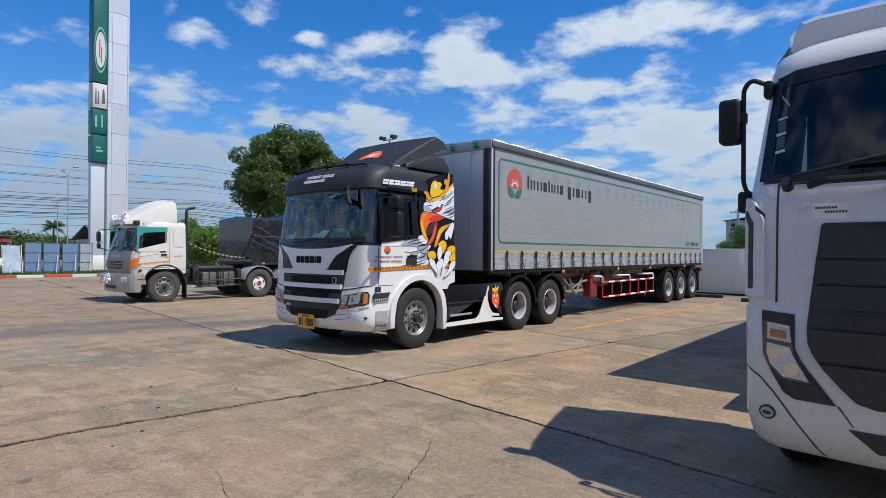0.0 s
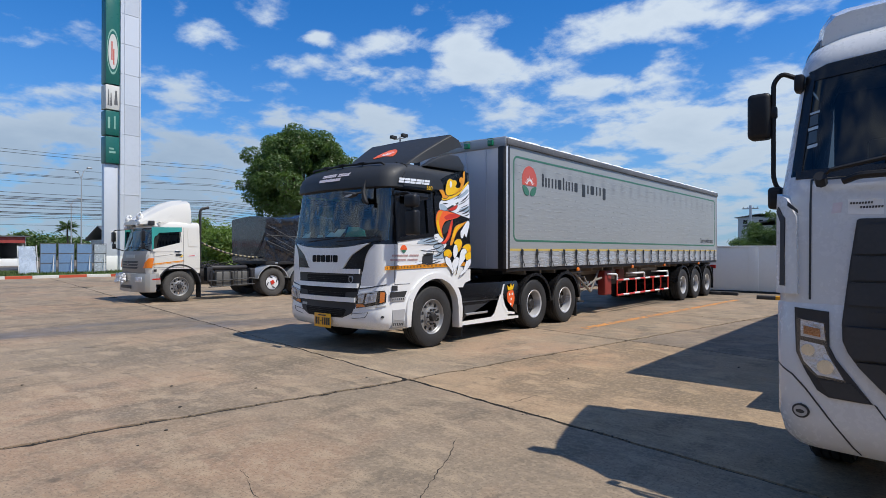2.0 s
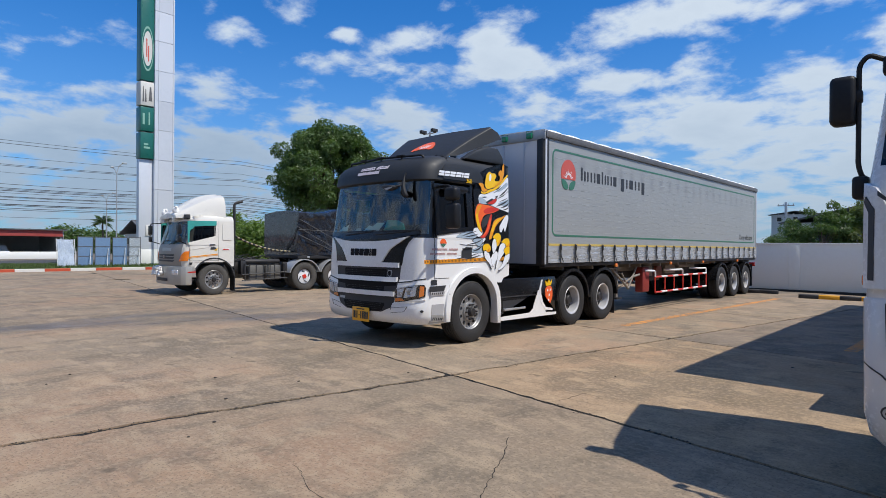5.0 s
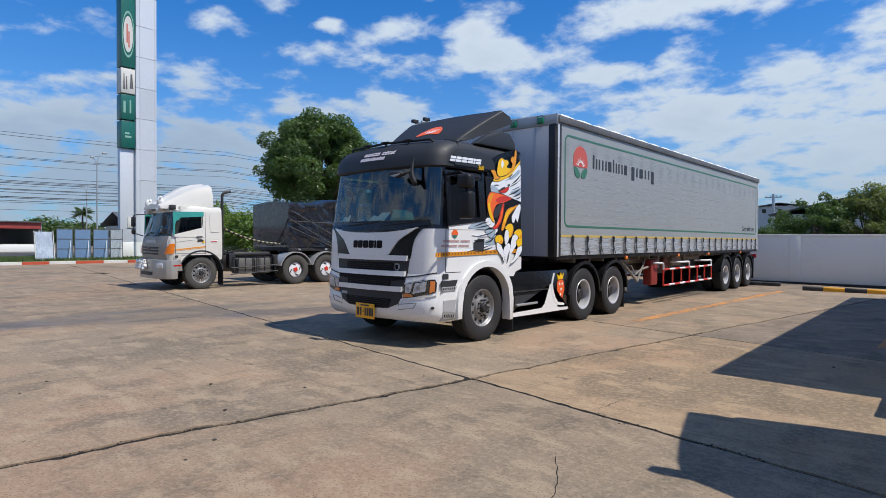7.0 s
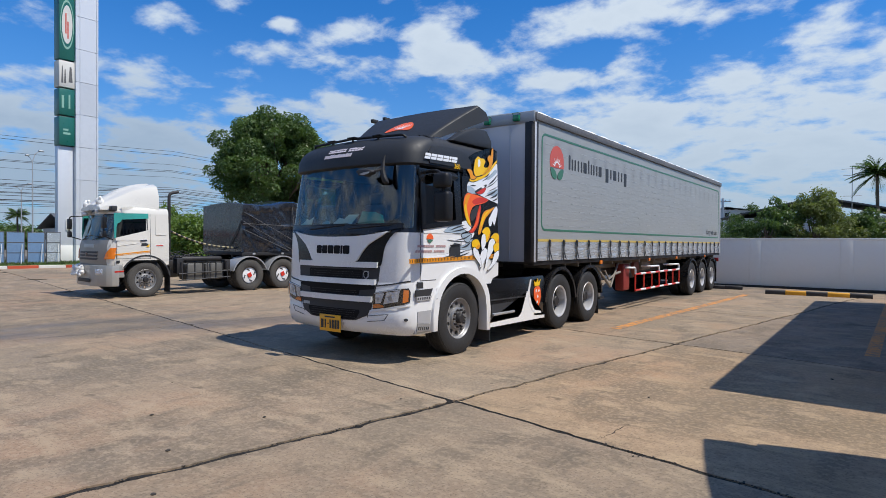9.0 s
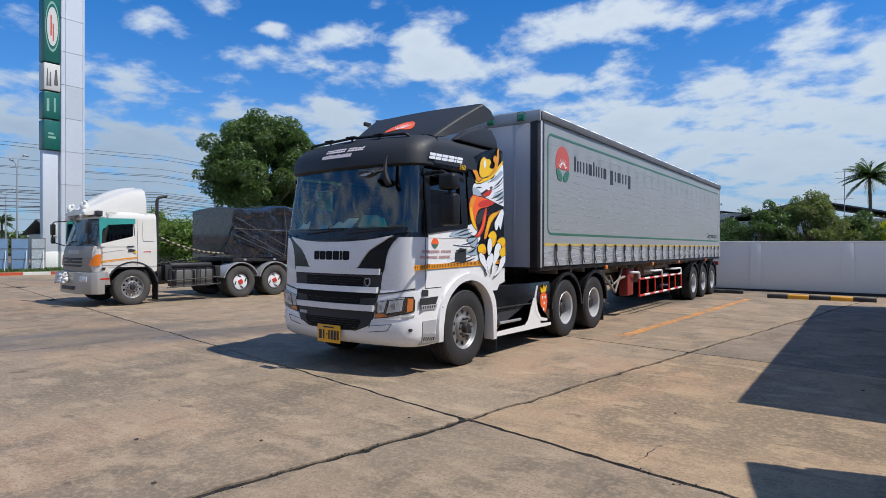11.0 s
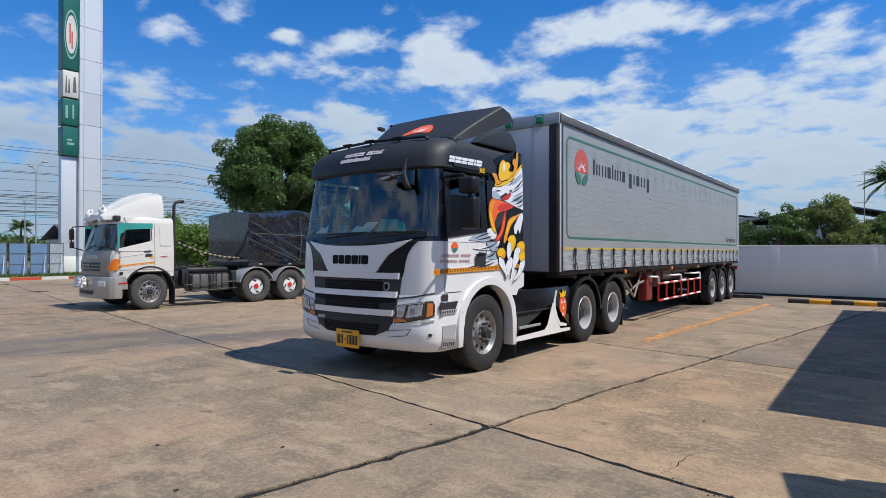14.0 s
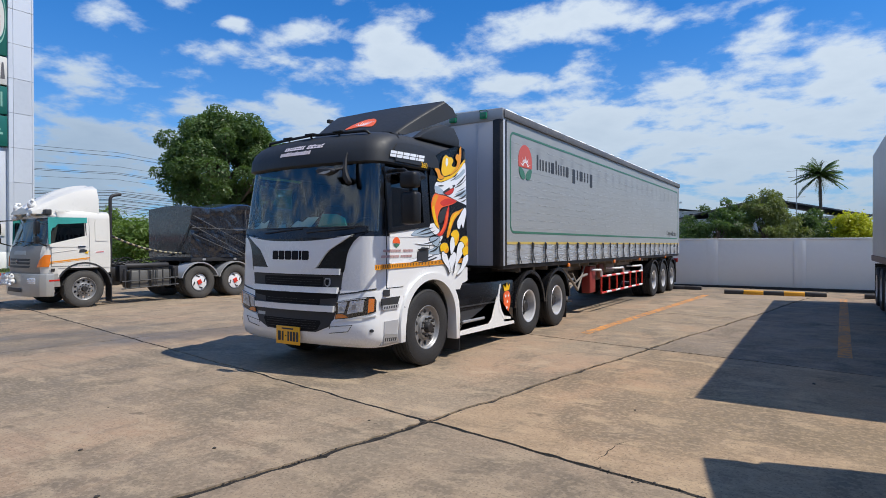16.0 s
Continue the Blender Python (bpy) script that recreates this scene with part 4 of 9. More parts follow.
        for y0, y1, z0, z1 in ((0.40, 0.408, 1.11, 1.80), (1.33, 1.338, 1.34, 2.60), (0.40, 0.74, 1.10, 1.108)):
            bm = bmesh.new()
            patch(bm, [(y0, z0), (y1, z0), (y1, z1), (y0, z1)], S, 0.001, 0.3, 0.002)
            part("door_gap", bm, M["ink"], door)
        bm = bmesh.new()
        patch(bm, [(0.44, 1.82), (1.24, 1.93), (1.22, 2.52), (0.50, 2.56)], S, 0.003, 0.3, -0.012)
        ob = part("door_window", bm, M["side_glass"] if s > 0 else M["windscreen"], door, "black tinted door window")
        ob.visible_shadow = False
        bm = bmesh.new()
        for pts in ([(0.42, 1.80), (0.50, 1.82), (0.54, 2.58), (0.44, 2.58)], [(1.20, 1.90), (1.34, 1.92), (1.34, 2.60), (1.18, 2.60)],
                    [(0.42, 2.52), (1.30, 2.49), (1.30, 2.60), (0.42, 2.60)], [(0.42, 1.78), (1.34, 1.88), (1.34, 1.95), (0.42, 1.84)]):
            patch(bm, pts, S, 0.02, 0.4, 0.0)
        part("window_frame", bm, M["black"], door)
        bm = bmesh.new()
        patch(bm, [(1.03, 1.42), (1.29, 1.42), (1.30, 1.595), (1.15, 1.605), (1.05, 1.54)], S, 0.006, 0.3, 0.010)
        part("door_handle", bm, M["ink"], door, "black recessed door handle")
        bm = bmesh.new()
        a = (s * 1.272, 1.05, 1.57)
        tube(bm, [a, (s * 1.278, 1.26, 1.59)], 0.010, 6)
        part("handle_grip", bm, M["plastic"], door)
        # mirrors on an arm
        mir = new("door_mirror")
        mir.parent = t
        tagged(mir, "black twin door mirrors" if s > 0 else "black twin door mirrors folded against the door")
        fold = Matrix() if s > 0 else Matrix.Translation((-1.27, 0.62, 0)) @ Matrix.Rotation(radians(-70), 4, "Z") @ Matrix.Translation((1.27, -0.50, 0))
        mir.matrix_local = fold
        x = lambda v: s * v
        bm = bmesh.new()
        box(bm, min(x(1.47), x(1.70)), max(x(1.47), x(1.70)), 0.38, 0.53, 1.88, 2.27, 0.045, 3)
        part("main_mirror", bm, M["plastic"], mir)
        bm = bmesh.new()
        box(bm, min(x(1.46), x(1.70)), max(x(1.46), x(1.70)), 0.36, 0.52, 2.31, 2.51, 0.05, 3)
        part("wide_mirror", bm, M["plastic"], mir)
        bm = bmesh.new()
        tube(bm, rounded([(x(1.18), 0.60, 2.56), (x(1.45), 0.50, 2.55), (x(1.58), 0.46, 2.46), (x(1.58), 0.46, 1.90)], 0.05), 0.024, 8)
        part("mirror_arm", bm, M["plastic"], mir)
        bm = bmesh.new()
        prism(bm, spline([(0.62, 2.53), (0.80, 2.57), (0.98, 2.55), (1.02, 2.50), (0.88, 2.455), (0.70, 2.47)], 3), "x", x(1.24), x(1.42), 0.02)
        part("kerb_mirror", bm, M["plastic"], mir)
    # front view mirror over the windscreen
    fm = new("front_mirror")
    fm.parent = t
    bm = bmesh.new()
    prism(bm, [(0.50, 2.545), (0.56, 2.575), (0.72, 2.565), (0.80, 2.535), (0.78, 2.505), (0.66, 2.475), (0.56, 2.495)], "y", -0.06, 0.05, 0.018, 3)
    part("mirror_head", bm, M["grey_plastic"], fm)
    bm = bmesh.new()
    prism(bm, [(0.57, 2.505), (0.66, 2.488), (0.76, 2.512), (0.765, 2.530), (0.66, 2.522)], "y", -0.066, -0.060)
    part("mirror_glass", bm, M["galv"], fm)
    bm = bmesh.new()
    tube(bm, rounded([(0.79, 0.0, 2.54), (0.84, 0.08, 2.56), (0.83, 0.17, 2.76)], 0.04), 0.016, 8)
    tube(bm, [(0.83, 0.14, 2.70), (0.845, 0.10, 2.56), (0.87, 0.10, 2.46), (0.90, 0.11, 2.40), (0.925, 0.13, 2.38)], [0.02, 0.032, 0.042, 0.04, 0.02], 8)
    part("mirror_arm", bm, M["plastic"], fm)
    for x in (-0.55, 0.25):
        bm = bmesh.new()
        tube(bm, [F(x + 0.7 * k / 6, 1.79 + 0.055 * k / 6, 0.03) for k in range(7)], 0.009, 6)
        tube(bm, [F(x + 0.02 + 0.76 * k / 6, 1.838 + 0.022 * k / 6, 0.018) for k in range(7)], 0.008, 5)
        part("wiper", bm, M["plastic"], t)

    # painted graphic and lettering on the camera's side
    S = cab.side(1)
    art = new("painted_graphic")
    art.parent = t
    tagged(art, "bold painted graphic of yellow, red and white shapes")
    def shape(name, pts, material, layer, smooth=4, edged=True):
        line = spline(pts, smooth) if smooth else pts
        bm = bmesh.new()
        patch(bm, line, S, 0.0008, 0.4, 0.002 + 0.0016 * layer)
        part(name, bm, material, art)
        if smooth and layer and edged:
            cy, cz = sum(p[0] for p in line) / len(line), sum(p[1] for p in line) / len(line)
            wide = max(abs(p[0] - cy) for p in line)
            tall = max(abs(p[1] - cz) for p in line)
            bm = bmesh.new()
            patch(bm, [(cy + (y - cy) * (1 + 0.011 / wide), cz + (z - cz) * (1 + 0.011 / tall)) for y, z in line], S, 0.0006, 0.4, 0.0013 + 0.0016 * layer)
            part("black_contour", bm, M["ink"], art)
    bm = bmesh.new()
    lean = lambda v: 1.257 - 0.0229 * (v - 1.3)
    for u, v in ((1.40, 1.76), (2.345, 1.76), (2.345, 3.06), (2.20, 3.09), (1.98, 3.04), (1.72, 2.96), (1.52, 2.86), (1.40, 2.66)):
        bm.verts.new((lean(v) - 0.002, u, v))
    bm.faces.new(bm.verts[:])
    bmesh.ops.solidify(bm, geom=bm.faces[:], thickness=0.10)
    for v in bm.verts:
        v.co.x = min(v.co.x, lean(v.co.z) - 0.002)
    part("rear_side_panel", bm, M["black"], t, "black upper panel behind the door")
    flank = S
    S = lambda u, v, d: Vector((max(lean(v), flank(min(u, 2.345), v, 0).x if v < 2.6 else 0) + d, min(u, 2.345), v))
    shape("black_field", [(1.36, 2.58), (2.34, 2.60), (2.345, 1.46), (2.33, 1.30), (1.80, 1.44), (1.48, 1.62), (1.40, 1.95)], M["black"], 0, 0)
    shape("crown_shape", [(1.659, 2.673), (1.678, 2.767), (1.707, 2.850), (1.784, 2.908), (1.860, 2.888), (1.937, 2.892), (1.982, 2.848), (1.932, 2.782), (1.988, 2.761), (2.084, 2.772), (1.964, 2.682), (1.806, 2.621), (1.706, 2.611)], M["yellow"], 8, 3)
    shape("crown_shade", [(2.047, 2.883), (2.060, 2.940), (2.115, 2.969), (2.147, 2.956), (2.167, 3.054), (2.212, 3.082), (2.198, 2.896), (2.126, 2.763), (1.990, 2.680), (1.878, 2.631), (1.965, 2.704), (2.063, 2.775), (2.093, 2.850)], M["orange"], 8, 3)
    shape("crown_lobe", [(1.491, 2.681), (1.563, 2.697), (1.620, 2.674), (1.647, 2.618), (1.730, 2.595), (1.654, 2.553), (1.581, 2.560), (1.550, 2.622)], M["orange"], 7, 3)
    shape("crown_band", [(1.557, 2.552), (1.655, 2.574), (1.831, 2.610), (1.989, 2.669), (2.297, 2.902), (2.313, 2.870), (2.025, 2.645), (1.834, 2.567), (1.652, 2.519), (1.570, 2.522)], M["yellow"], 6, 2)
    shape("crown_glint", [(1.793, 2.869), (1.828, 2.857), (1.835, 2.798), (1.792, 2.745), (1.769, 2.796)], M["art_white"], 10, 3, False)
    shape("pale_patch", [(1.505, 2.469), (1.555, 2.510), (1.677, 2.510), (1.829, 2.561), (2.014, 2.636), (2.306, 2.858), (2.345, 2.733), (2.345, 2.383), (2.345, 2.240), (2.265, 2.245), (2.060, 2.280), (1.895, 2.318), (1.743, 2.343), (1.620, 2.340), (1.523, 2.346), (1.493, 2.408)], M["art_white"], 2, 3)
    shape("pale_shade", [(1.504, 2.448), (1.590, 2.442), (1.687, 2.405), (1.769, 2.353), (1.620, 2.345), (1.533, 2.354), (1.502, 2.401)], M["art_grey"], 3, 3, False)
    shape("pale_shade", [(2.027, 2.368), (2.219, 2.429), (2.345, 2.462), (2.345, 2.354), (2.270, 2.343), (2.160, 2.342)], M["art_grey"], 3, 3, False)
    shape("pale_shade", [(1.985, 2.584), (2.149, 2.674), (2.291, 2.767), (2.322, 2.719), (2.202, 2.640), (2.075, 2.584)], M["art_grey"], 3, 3, False)
    shape("red_spot", [(1.720, 2.373), (1.822, 2.410), (1.953, 2.456), (1.988, 2.428), (1.928, 2.375), (1.834, 2.349), (1.759, 2.352)], M["red"], 5, 3)
    shape("dark_streak", [(1.695, 2.379), (1.823, 2.437), (1.997, 2.506), (2.012, 2.479), (1.858, 2.416), (1.734, 2.366)], M["ink"], 6, 2, False)
    shape("spot_glint", [(1.860, 2.459), (1.938, 2.482), (1.953, 2.461), (1.895, 2.437)], M["art_white"], 7, 2, False)
    shape("red_hook", [(1.426, 2.282), (1.499, 2.341), (1.619, 2.332), (1.743, 2.327), (1.894, 2.302), (2.060, 2.272), (1.968, 2.228), (1.837, 2.194), (1.710, 2.171), (1.630, 2.138), (1.579, 2.075), (1.546, 2.003), (1.562, 1.917), (1.574, 1.857), (1.480, 1.915), (1.423, 2.016), (1.399, 2.105), (1.394, 2.195)], M["hotred"], 5, 3)
    shape("red_shade", [(1.614, 2.221), (1.740, 2.281), (1.904, 2.297), (2.039, 2.270), (1.942, 2.229), (1.812, 2.203), (1.686, 2.180)], M["red"], 6, 3, False)
    shape("orange_edge", [(1.407, 2.170), (1.439, 2.267), (1.498, 2.313), (1.570, 2.318), (1.503, 2.214), (1.475, 2.122), (1.508, 2.007), (1.556, 1.891), (1.481, 1.920), (1.428, 2.017), (1.404, 2.101)], M["orange"], 6, 3, False)
    shape("yellow_tip", [(1.405, 2.126), (1.449, 2.172), (1.474, 2.083), (1.512, 1.981), (1.569, 1.868), (1.485, 1.913), (1.428, 2.014)], M["yellow"], 7, 3, False)
    shape("mouth_shade", [(1.572, 2.040), (1.664, 2.118), (1.806, 2.168), (1.771, 2.064), (1.666, 1.960), (1.587, 1.936)], M["grey_plastic"], 3, 3, False)
    shape("red_tongue", [(1.816, 2.174), (1.851, 2.149), (1.819, 2.018), (1.779, 1.910), (1.720, 1.829), (1.623, 1.761), (1.522, 1.773), (1.601, 1.813), (1.678, 1.894), (1.739, 2.029)], M["red"], 5, 3)
    shape("tongue_light", [(1.798, 2.111), (1.809, 2.031), (1.759, 1.923), (1.680, 1.833), (1.599, 1.785), (1.651, 1.854), (1.725, 1.935), (1.764, 2.030)], M["hotred"], 6, 3, False)
    shape("orange_curl", [(1.790, 1.835), (1.852, 1.966), (1.897, 2.048), (1.988, 2.104), (2.123, 2.137), (2.239, 2.171), (2.104, 2.076), (1.989, 1.997), (1.922, 1.914), (1.888, 1.859), (1.827, 1.756), (1.761, 1.739)], M["orange"], 6, 3)
    shape("curl_light", [(1.833, 1.879), (1.890, 1.994), (1.987, 2.074), (2.123, 2.123), (2.012, 2.053), (1.930, 1.974), (1.874, 1.880)], M["yellow"], 7, 3, False)
    shape("pale_plume", [(2.118, 2.029), (2.204, 2.127), (2.290, 2.187), (2.332, 2.133), (2.287, 2.008), (2.225, 1.877), (2.179, 1.948), (2.132, 1.875), (2.073, 1.882), (2.067, 1.972)], M["art_white"], 5, 2)
    shape("pale_spike", [(1.627, 1.533), (1.730, 1.515), (1.795, 1.402), (1.840, 1.262), (1.727, 1.346), (1.632, 1.433)], M["art_white"], 10, 3)
    shape("pale_spike", [(1.867, 1.729), (1.945, 1.746), (1.983, 1.656), (1.925, 1.540), (1.866, 1.503), (1.836, 1.616)], M["art_white"], 10, 3)
    shape("pale_spike", [(2.050, 1.615), (2.144, 1.679), (2.224, 1.629), (2.179, 1.504), (2.038, 1.369), (1.937, 1.236), (1.986, 1.398)], M["art_white"], 10, 3)
    shape("pale_spike", [(2.227, 1.470), (2.345, 1.501), (2.329, 1.389), (2.167, 1.255), (2.008, 1.195), (2.132, 1.311)], M["art_white"], 10, 3)
    shape("pale_spike", [(1.866, 1.497), (1.961, 1.529), (2.015, 1.452), (1.931, 1.345), (1.823, 1.235), (1.778, 1.349)], M["art_white"], 9, 3)
    shape("yellow_curl", [(1.582, 1.612), (1.637, 1.653), (1.737, 1.659), (1.794, 1.600), (1.781, 1.536), (1.715, 1.516), (1.657, 1.551), (1.598, 1.543)], M["yellow"], 11, 3)
    shape("yellow_curl", [(1.859, 1.777), (1.945, 1.841), (2.040, 1.846), (2.090, 1.780), (2.053, 1.676), (1.976, 1.621), (1.950, 1.730), (1.899, 1.751)], M["yellow"], 11, 3)
    shape("yellow_curl", [(2.102, 1.692), (2.186, 1.751), (2.297, 1.761), (2.345, 1.713), (2.345, 1.634), (2.267, 1.609), (2.220, 1.654), (2.155, 1.684)], M["yellow"], 11, 3)
    shape("yellow_curl", [(2.176, 1.554), (2.262, 1.612), (2.345, 1.609), (2.345, 1.507), (2.283, 1.486), (2.222, 1.470)], M["yellow"], 11, 3)
    shape("curl_shade", [(1.686, 1.537), (1.769, 1.590), (1.782, 1.541), (1.725, 1.518)], M["orange"], 12, 3, False)
    shape("curl_shade", [(1.999, 1.656), (2.067, 1.753), (2.076, 1.711), (2.036, 1.665)], M["orange"], 12, 3, False)
    shape("curl_shade", [(2.245, 1.615), (2.338, 1.685), (2.345, 1.637), (2.278, 1.612)], M["orange"], 12, 3, False)
    shape("feather_shape", [(0.915, 1.765), (1.068, 1.837), (1.293, 1.882), (1.479, 1.897), (1.553, 1.826), (1.342, 1.750), (1.073, 1.752)], M["art_grey"], 2, 3)
    shape("feather_shape", [(1.008, 1.653), (1.193, 1.658), (1.377, 1.699), (1.560, 1.774), (1.666, 1.749), (1.555, 1.661), (1.282, 1.633)], M["art_white"], 3, 3)
    shape("feather_shape", [(1.196, 1.538), (1.418, 1.581), (1.613, 1.664), (1.597, 1.517), (1.378, 1.510)], M["art_grey"], 2, 3)
    shape("feather_shape", [(0.442, 1.408), (0.716, 1.429), (1.052, 1.465), (1.369, 1.520), (1.597, 1.512), (1.623, 1.438), (1.272, 1.400), (0.879, 1.388)], M["art_white"], 1, 3)
    shape("feather_shape", [(1.329, 1.883), (1.396, 1.925), (1.552, 1.925), (1.582, 1.826), (1.484, 1.778), (1.382, 1.823)], M["art_white"], 4, 3)
    shape("feather_shape", [(1.331, 1.720), (1.473, 1.747), (1.592, 1.722), (1.515, 1.617), (1.412, 1.648)], M["art_grey"], 4, 3)
    shape("dark_streak", [(1.044, 1.782), (1.246, 1.845), (1.431, 1.870), (1.263, 1.830)], M["ink"], 5, 3, False)
    shape("dark_streak", [(1.109, 1.768), (1.335, 1.806), (1.476, 1.829), (1.325, 1.786)], M["ink"], 5, 3, False)
    shape("dark_streak", [(1.170, 1.643), (1.423, 1.689), (1.578, 1.742), (1.422, 1.669)], M["ink"], 5, 3, False)
    shape("dark_streak", [(1.323, 1.536), (1.465, 1.578), (1.573, 1.627), (1.474, 1.555)], M["ink"], 5, 3, False)
    shape("dark_streak", [(0.879, 1.405), (1.184, 1.452), (1.462, 1.498), (1.183, 1.432)], M["ink"], 5, 3, False)
    shape("dark_streak", [(1.049, 1.401), (1.319, 1.434), (1.532, 1.471), (1.318, 1.414)], M["ink"], 5, 3, False)
    shape("dark_streak", [(1.895, 2.546), (2.077, 2.633), (2.245, 2.734), (2.039, 2.602)], M["ink"], 5, 3, False)
    shape("dark_streak", [(2.005, 2.457), (2.225, 2.547), (2.345, 2.618), (2.179, 2.510)], M["ink"], 5, 3, False)
    shape("dark_streak", [(2.066, 2.407), (2.277, 2.479), (2.345, 2.506), (2.220, 2.446)], M["ink"], 5, 3, False)
    shape("dark_streak", [(1.972, 2.318), (2.163, 2.392), (2.331, 2.455), (2.189, 2.371)], M["ink"], 5, 3, False)
    shape("dark_streak", [(2.178, 2.265), (2.325, 2.319), (2.345, 2.354), (2.301, 2.289)], M["ink"], 5, 3, False)
    shape("dark_streak", [(2.071, 2.506), (2.228, 2.606), (2.345, 2.688), (2.226, 2.575)], M["ink"], 5, 3, False)
    shape("dark_streak", [(1.960, 2.611), (2.041, 2.652), (2.112, 2.687), (2.034, 2.624)], M["ink"], 5, 3, False)
    shape("dark_streak", [(2.104, 2.299), (2.248, 2.353), (2.345, 2.398), (2.269, 2.332)], M["ink"], 5, 3, False)
    shape("dark_streak", [(1.576, 2.454), (1.650, 2.471), (1.724, 2.467), (1.649, 2.452)], M["ink"], 5, 3, False)
    S = flank
    band = new("orange_band")
    band.parent = t
    n = 62
    bm = bmesh.new()
    patch(bm, [(0.17, 1.335), (2.34, 1.375), (2.34, 1.435), (0.17, 1.395)], S, 0.001, 0.5, 0.012)
    part("band", bm, M["orange"], band, "orange reflective side band")
    bm = bmesh.new()
    for k in range(n):
        y = 0.19 + k * 2.13 / n
        z = 1.337 + 0.0184 * (y - 0.17) + 0.012
        patch(bm, [(y, z), (y + 0.010, z), (y + 0.010, z + 0.038), (y, z + 0.038)], S, 0.0006, 0.5, 0.0145)
    tagged(part("band_mark", bm, M["ink"], band), kind="stuff")
    badge = new("emblem_decal")
    badge.parent = t
    bm = bmesh.new()
    patch(bm, arch(0.60, 1.655, 0.075, 0, 180, 10), S, 0.001, 0.4, 0.006)
    part("emblem_sun", bm, M["hotred"], badge)
    bm = bmesh.new()
    patch(bm, [(0.54, 1.64), (0.60, 1.60), (0.66, 1.64), (0.60, 1.655)], S, 0.001, 0.4, 0.008)
    part("emblem_leaf", bm, M["green"], badge)
    rng = random.Random(8)
    for z, y0, y1 in ((1.545, 0.34, 0.98), (1.475, 0.30, 0.94)):
        bm = bmesh.new()
        y = y0
        while y < y1:
            w = rng.uniform(0.022, 0.04)
            if rng.random() > 0.2:
                patch(bm, [(y, z), (y + w, z + 0.004), (y + w, z + 0.034), (y, z + 0.030)], S, 0.0008, 0.4, 0.006)
            y += w + 0.008
        tagged(part("faded_print_line", bm, M["faded_red"], badge), "faded unreadable print", kind="stuff")
    for z0, hh in ((2.730, 0.036), (2.774, 0.036)):
        word = letter_bars(t, "roof_word", [0.118, 0.118, 0.125, 0.125, 0.04, 0.125], 0.016, hh, lambda u, v, d: S(0.50 + u + (v + z0 - 2.73) * 0.35, z0 + v + 0.025 * u, d), M["art_white"], 0.018)
        tagged(word, "white bars of a badge word")
    lettering("power_number", "360", 0.10, Matrix.Translation((cab.at(2.69)[1] + 0.022, 1.24, 2.695)) @ Euler((math.pi / 2, 0, math.pi / 2)).to_matrix().to_4x4(), M["yellow"], t)

    # chassis, fuel tank skirt, fifth wheel
    ch = new("chassis")
    ch.parent = t
    for x in (-0.42, 0.42):
        bm = bmesh.new()
        box(bm, x - 0.04, x + 0.04, 0.4, 6.7, 0.72, 0.98, 0.01)
        part("frame_rail", bm, M["steel"], ch)
    for y in (0.6, 2.6, 3.6, 5.3, 6.6):
        bm = bmesh.new()
        box(bm, -0.42, 0.42, y - 0.05, y + 0.05, 0.74, 0.94)
        part("cross_member", bm, M["steel"], ch)
    for y in (1.35, 4.62, 5.97):
        bm = bmesh.new()
        tube(bm, [(-0.9, y, 0.515), (0.9, y, 0.515)], 0.07, 10)
        box(bm, -0.2, 0.2, y - 0.2, y + 0.2, 0.36, 0.68, 0.08)
        part("axle", bm, M["steel"], ch)
    bm = bmesh.new()
    box(bm, -0.55, 0.55, 1.0, 2.3, 0.55, 1.05, 0.1)
    part("engine_block", bm, M["steel"], ch)
    bm = bmesh.new()
    prism(bm, [(-0.5, 4.7), (0.5, 4.7), (0.5, 5.3), (0.2, 5.75), (0.12, 5.3), (-0.12, 5.3), (-0.2, 5.75), (-0.5, 5.3)], "z", 1.06, 1.14, 0.02)
    box(bm, -0.45, 0.45, 4.85, 5.15, 0.95, 1.07)
    part("fifth_wheel", bm, M["steel"], ch)
    for s in (-1, 1):
        sk = new("side_skirt")
        sk.parent = t
        tagged(sk, "black side skirt with white lower edge and a red crest")
        x0, x1 = (1.14, 1.22) if s > 0 else (-1.22, -1.14)
        bm = bmesh.new()
        prism(bm, [(2.03, 0.28), (3.98, 0.26), (3.94, 0.62), (4.03, 0.92), (3.96, 1.03), (2.05, 1.03)], "x", x0, x1, 0.012)
        part("panel", bm, M["black"], sk)
        out = lambda u, v, d: Vector((s * (1.22 + d), u, v))
        bm = bmesh.new()
        patch(bm, [(2.05, 0.29), (4.00, 0.27), (4.00, 0.32), (3.62, 0.34), (3.50, 0.60), (3.42, 0.78), (3.34, 0.78), (3.16, 0.44), (3.05, 0.37), (2.05, 0.36)], out, 0.006, 0.3)
        part("white_edge", bm, M["white"], sk)
        bm = bmesh.new()
        patch(bm, [(2.05, 0.70), (3.3, 0.69), (3.3, 0.71), (2.05, 0.72)], out, 0.008, 0.5)
        patch(bm, [(2.05, 0.40), (3.04, 0.40), (3.14, 0.47), (3.30, 0.76), (3.28, 0.77), (3.11, 0.485), (3.02, 0.42), (2.05, 0.42)], out, 0.006, 0.5)
        part("crease", bm, M["grey_plastic"], sk)
        bm = bmesh.new()
        patch(bm, [(2.22, 0.46), (2.92, 0.47), (2.92, 0.64), (2.22, 0.64)], out, 0.001, 0.5, 0.001)
        part("step_opening", bm, M["ink"], sk)
        bm = bmesh.new()
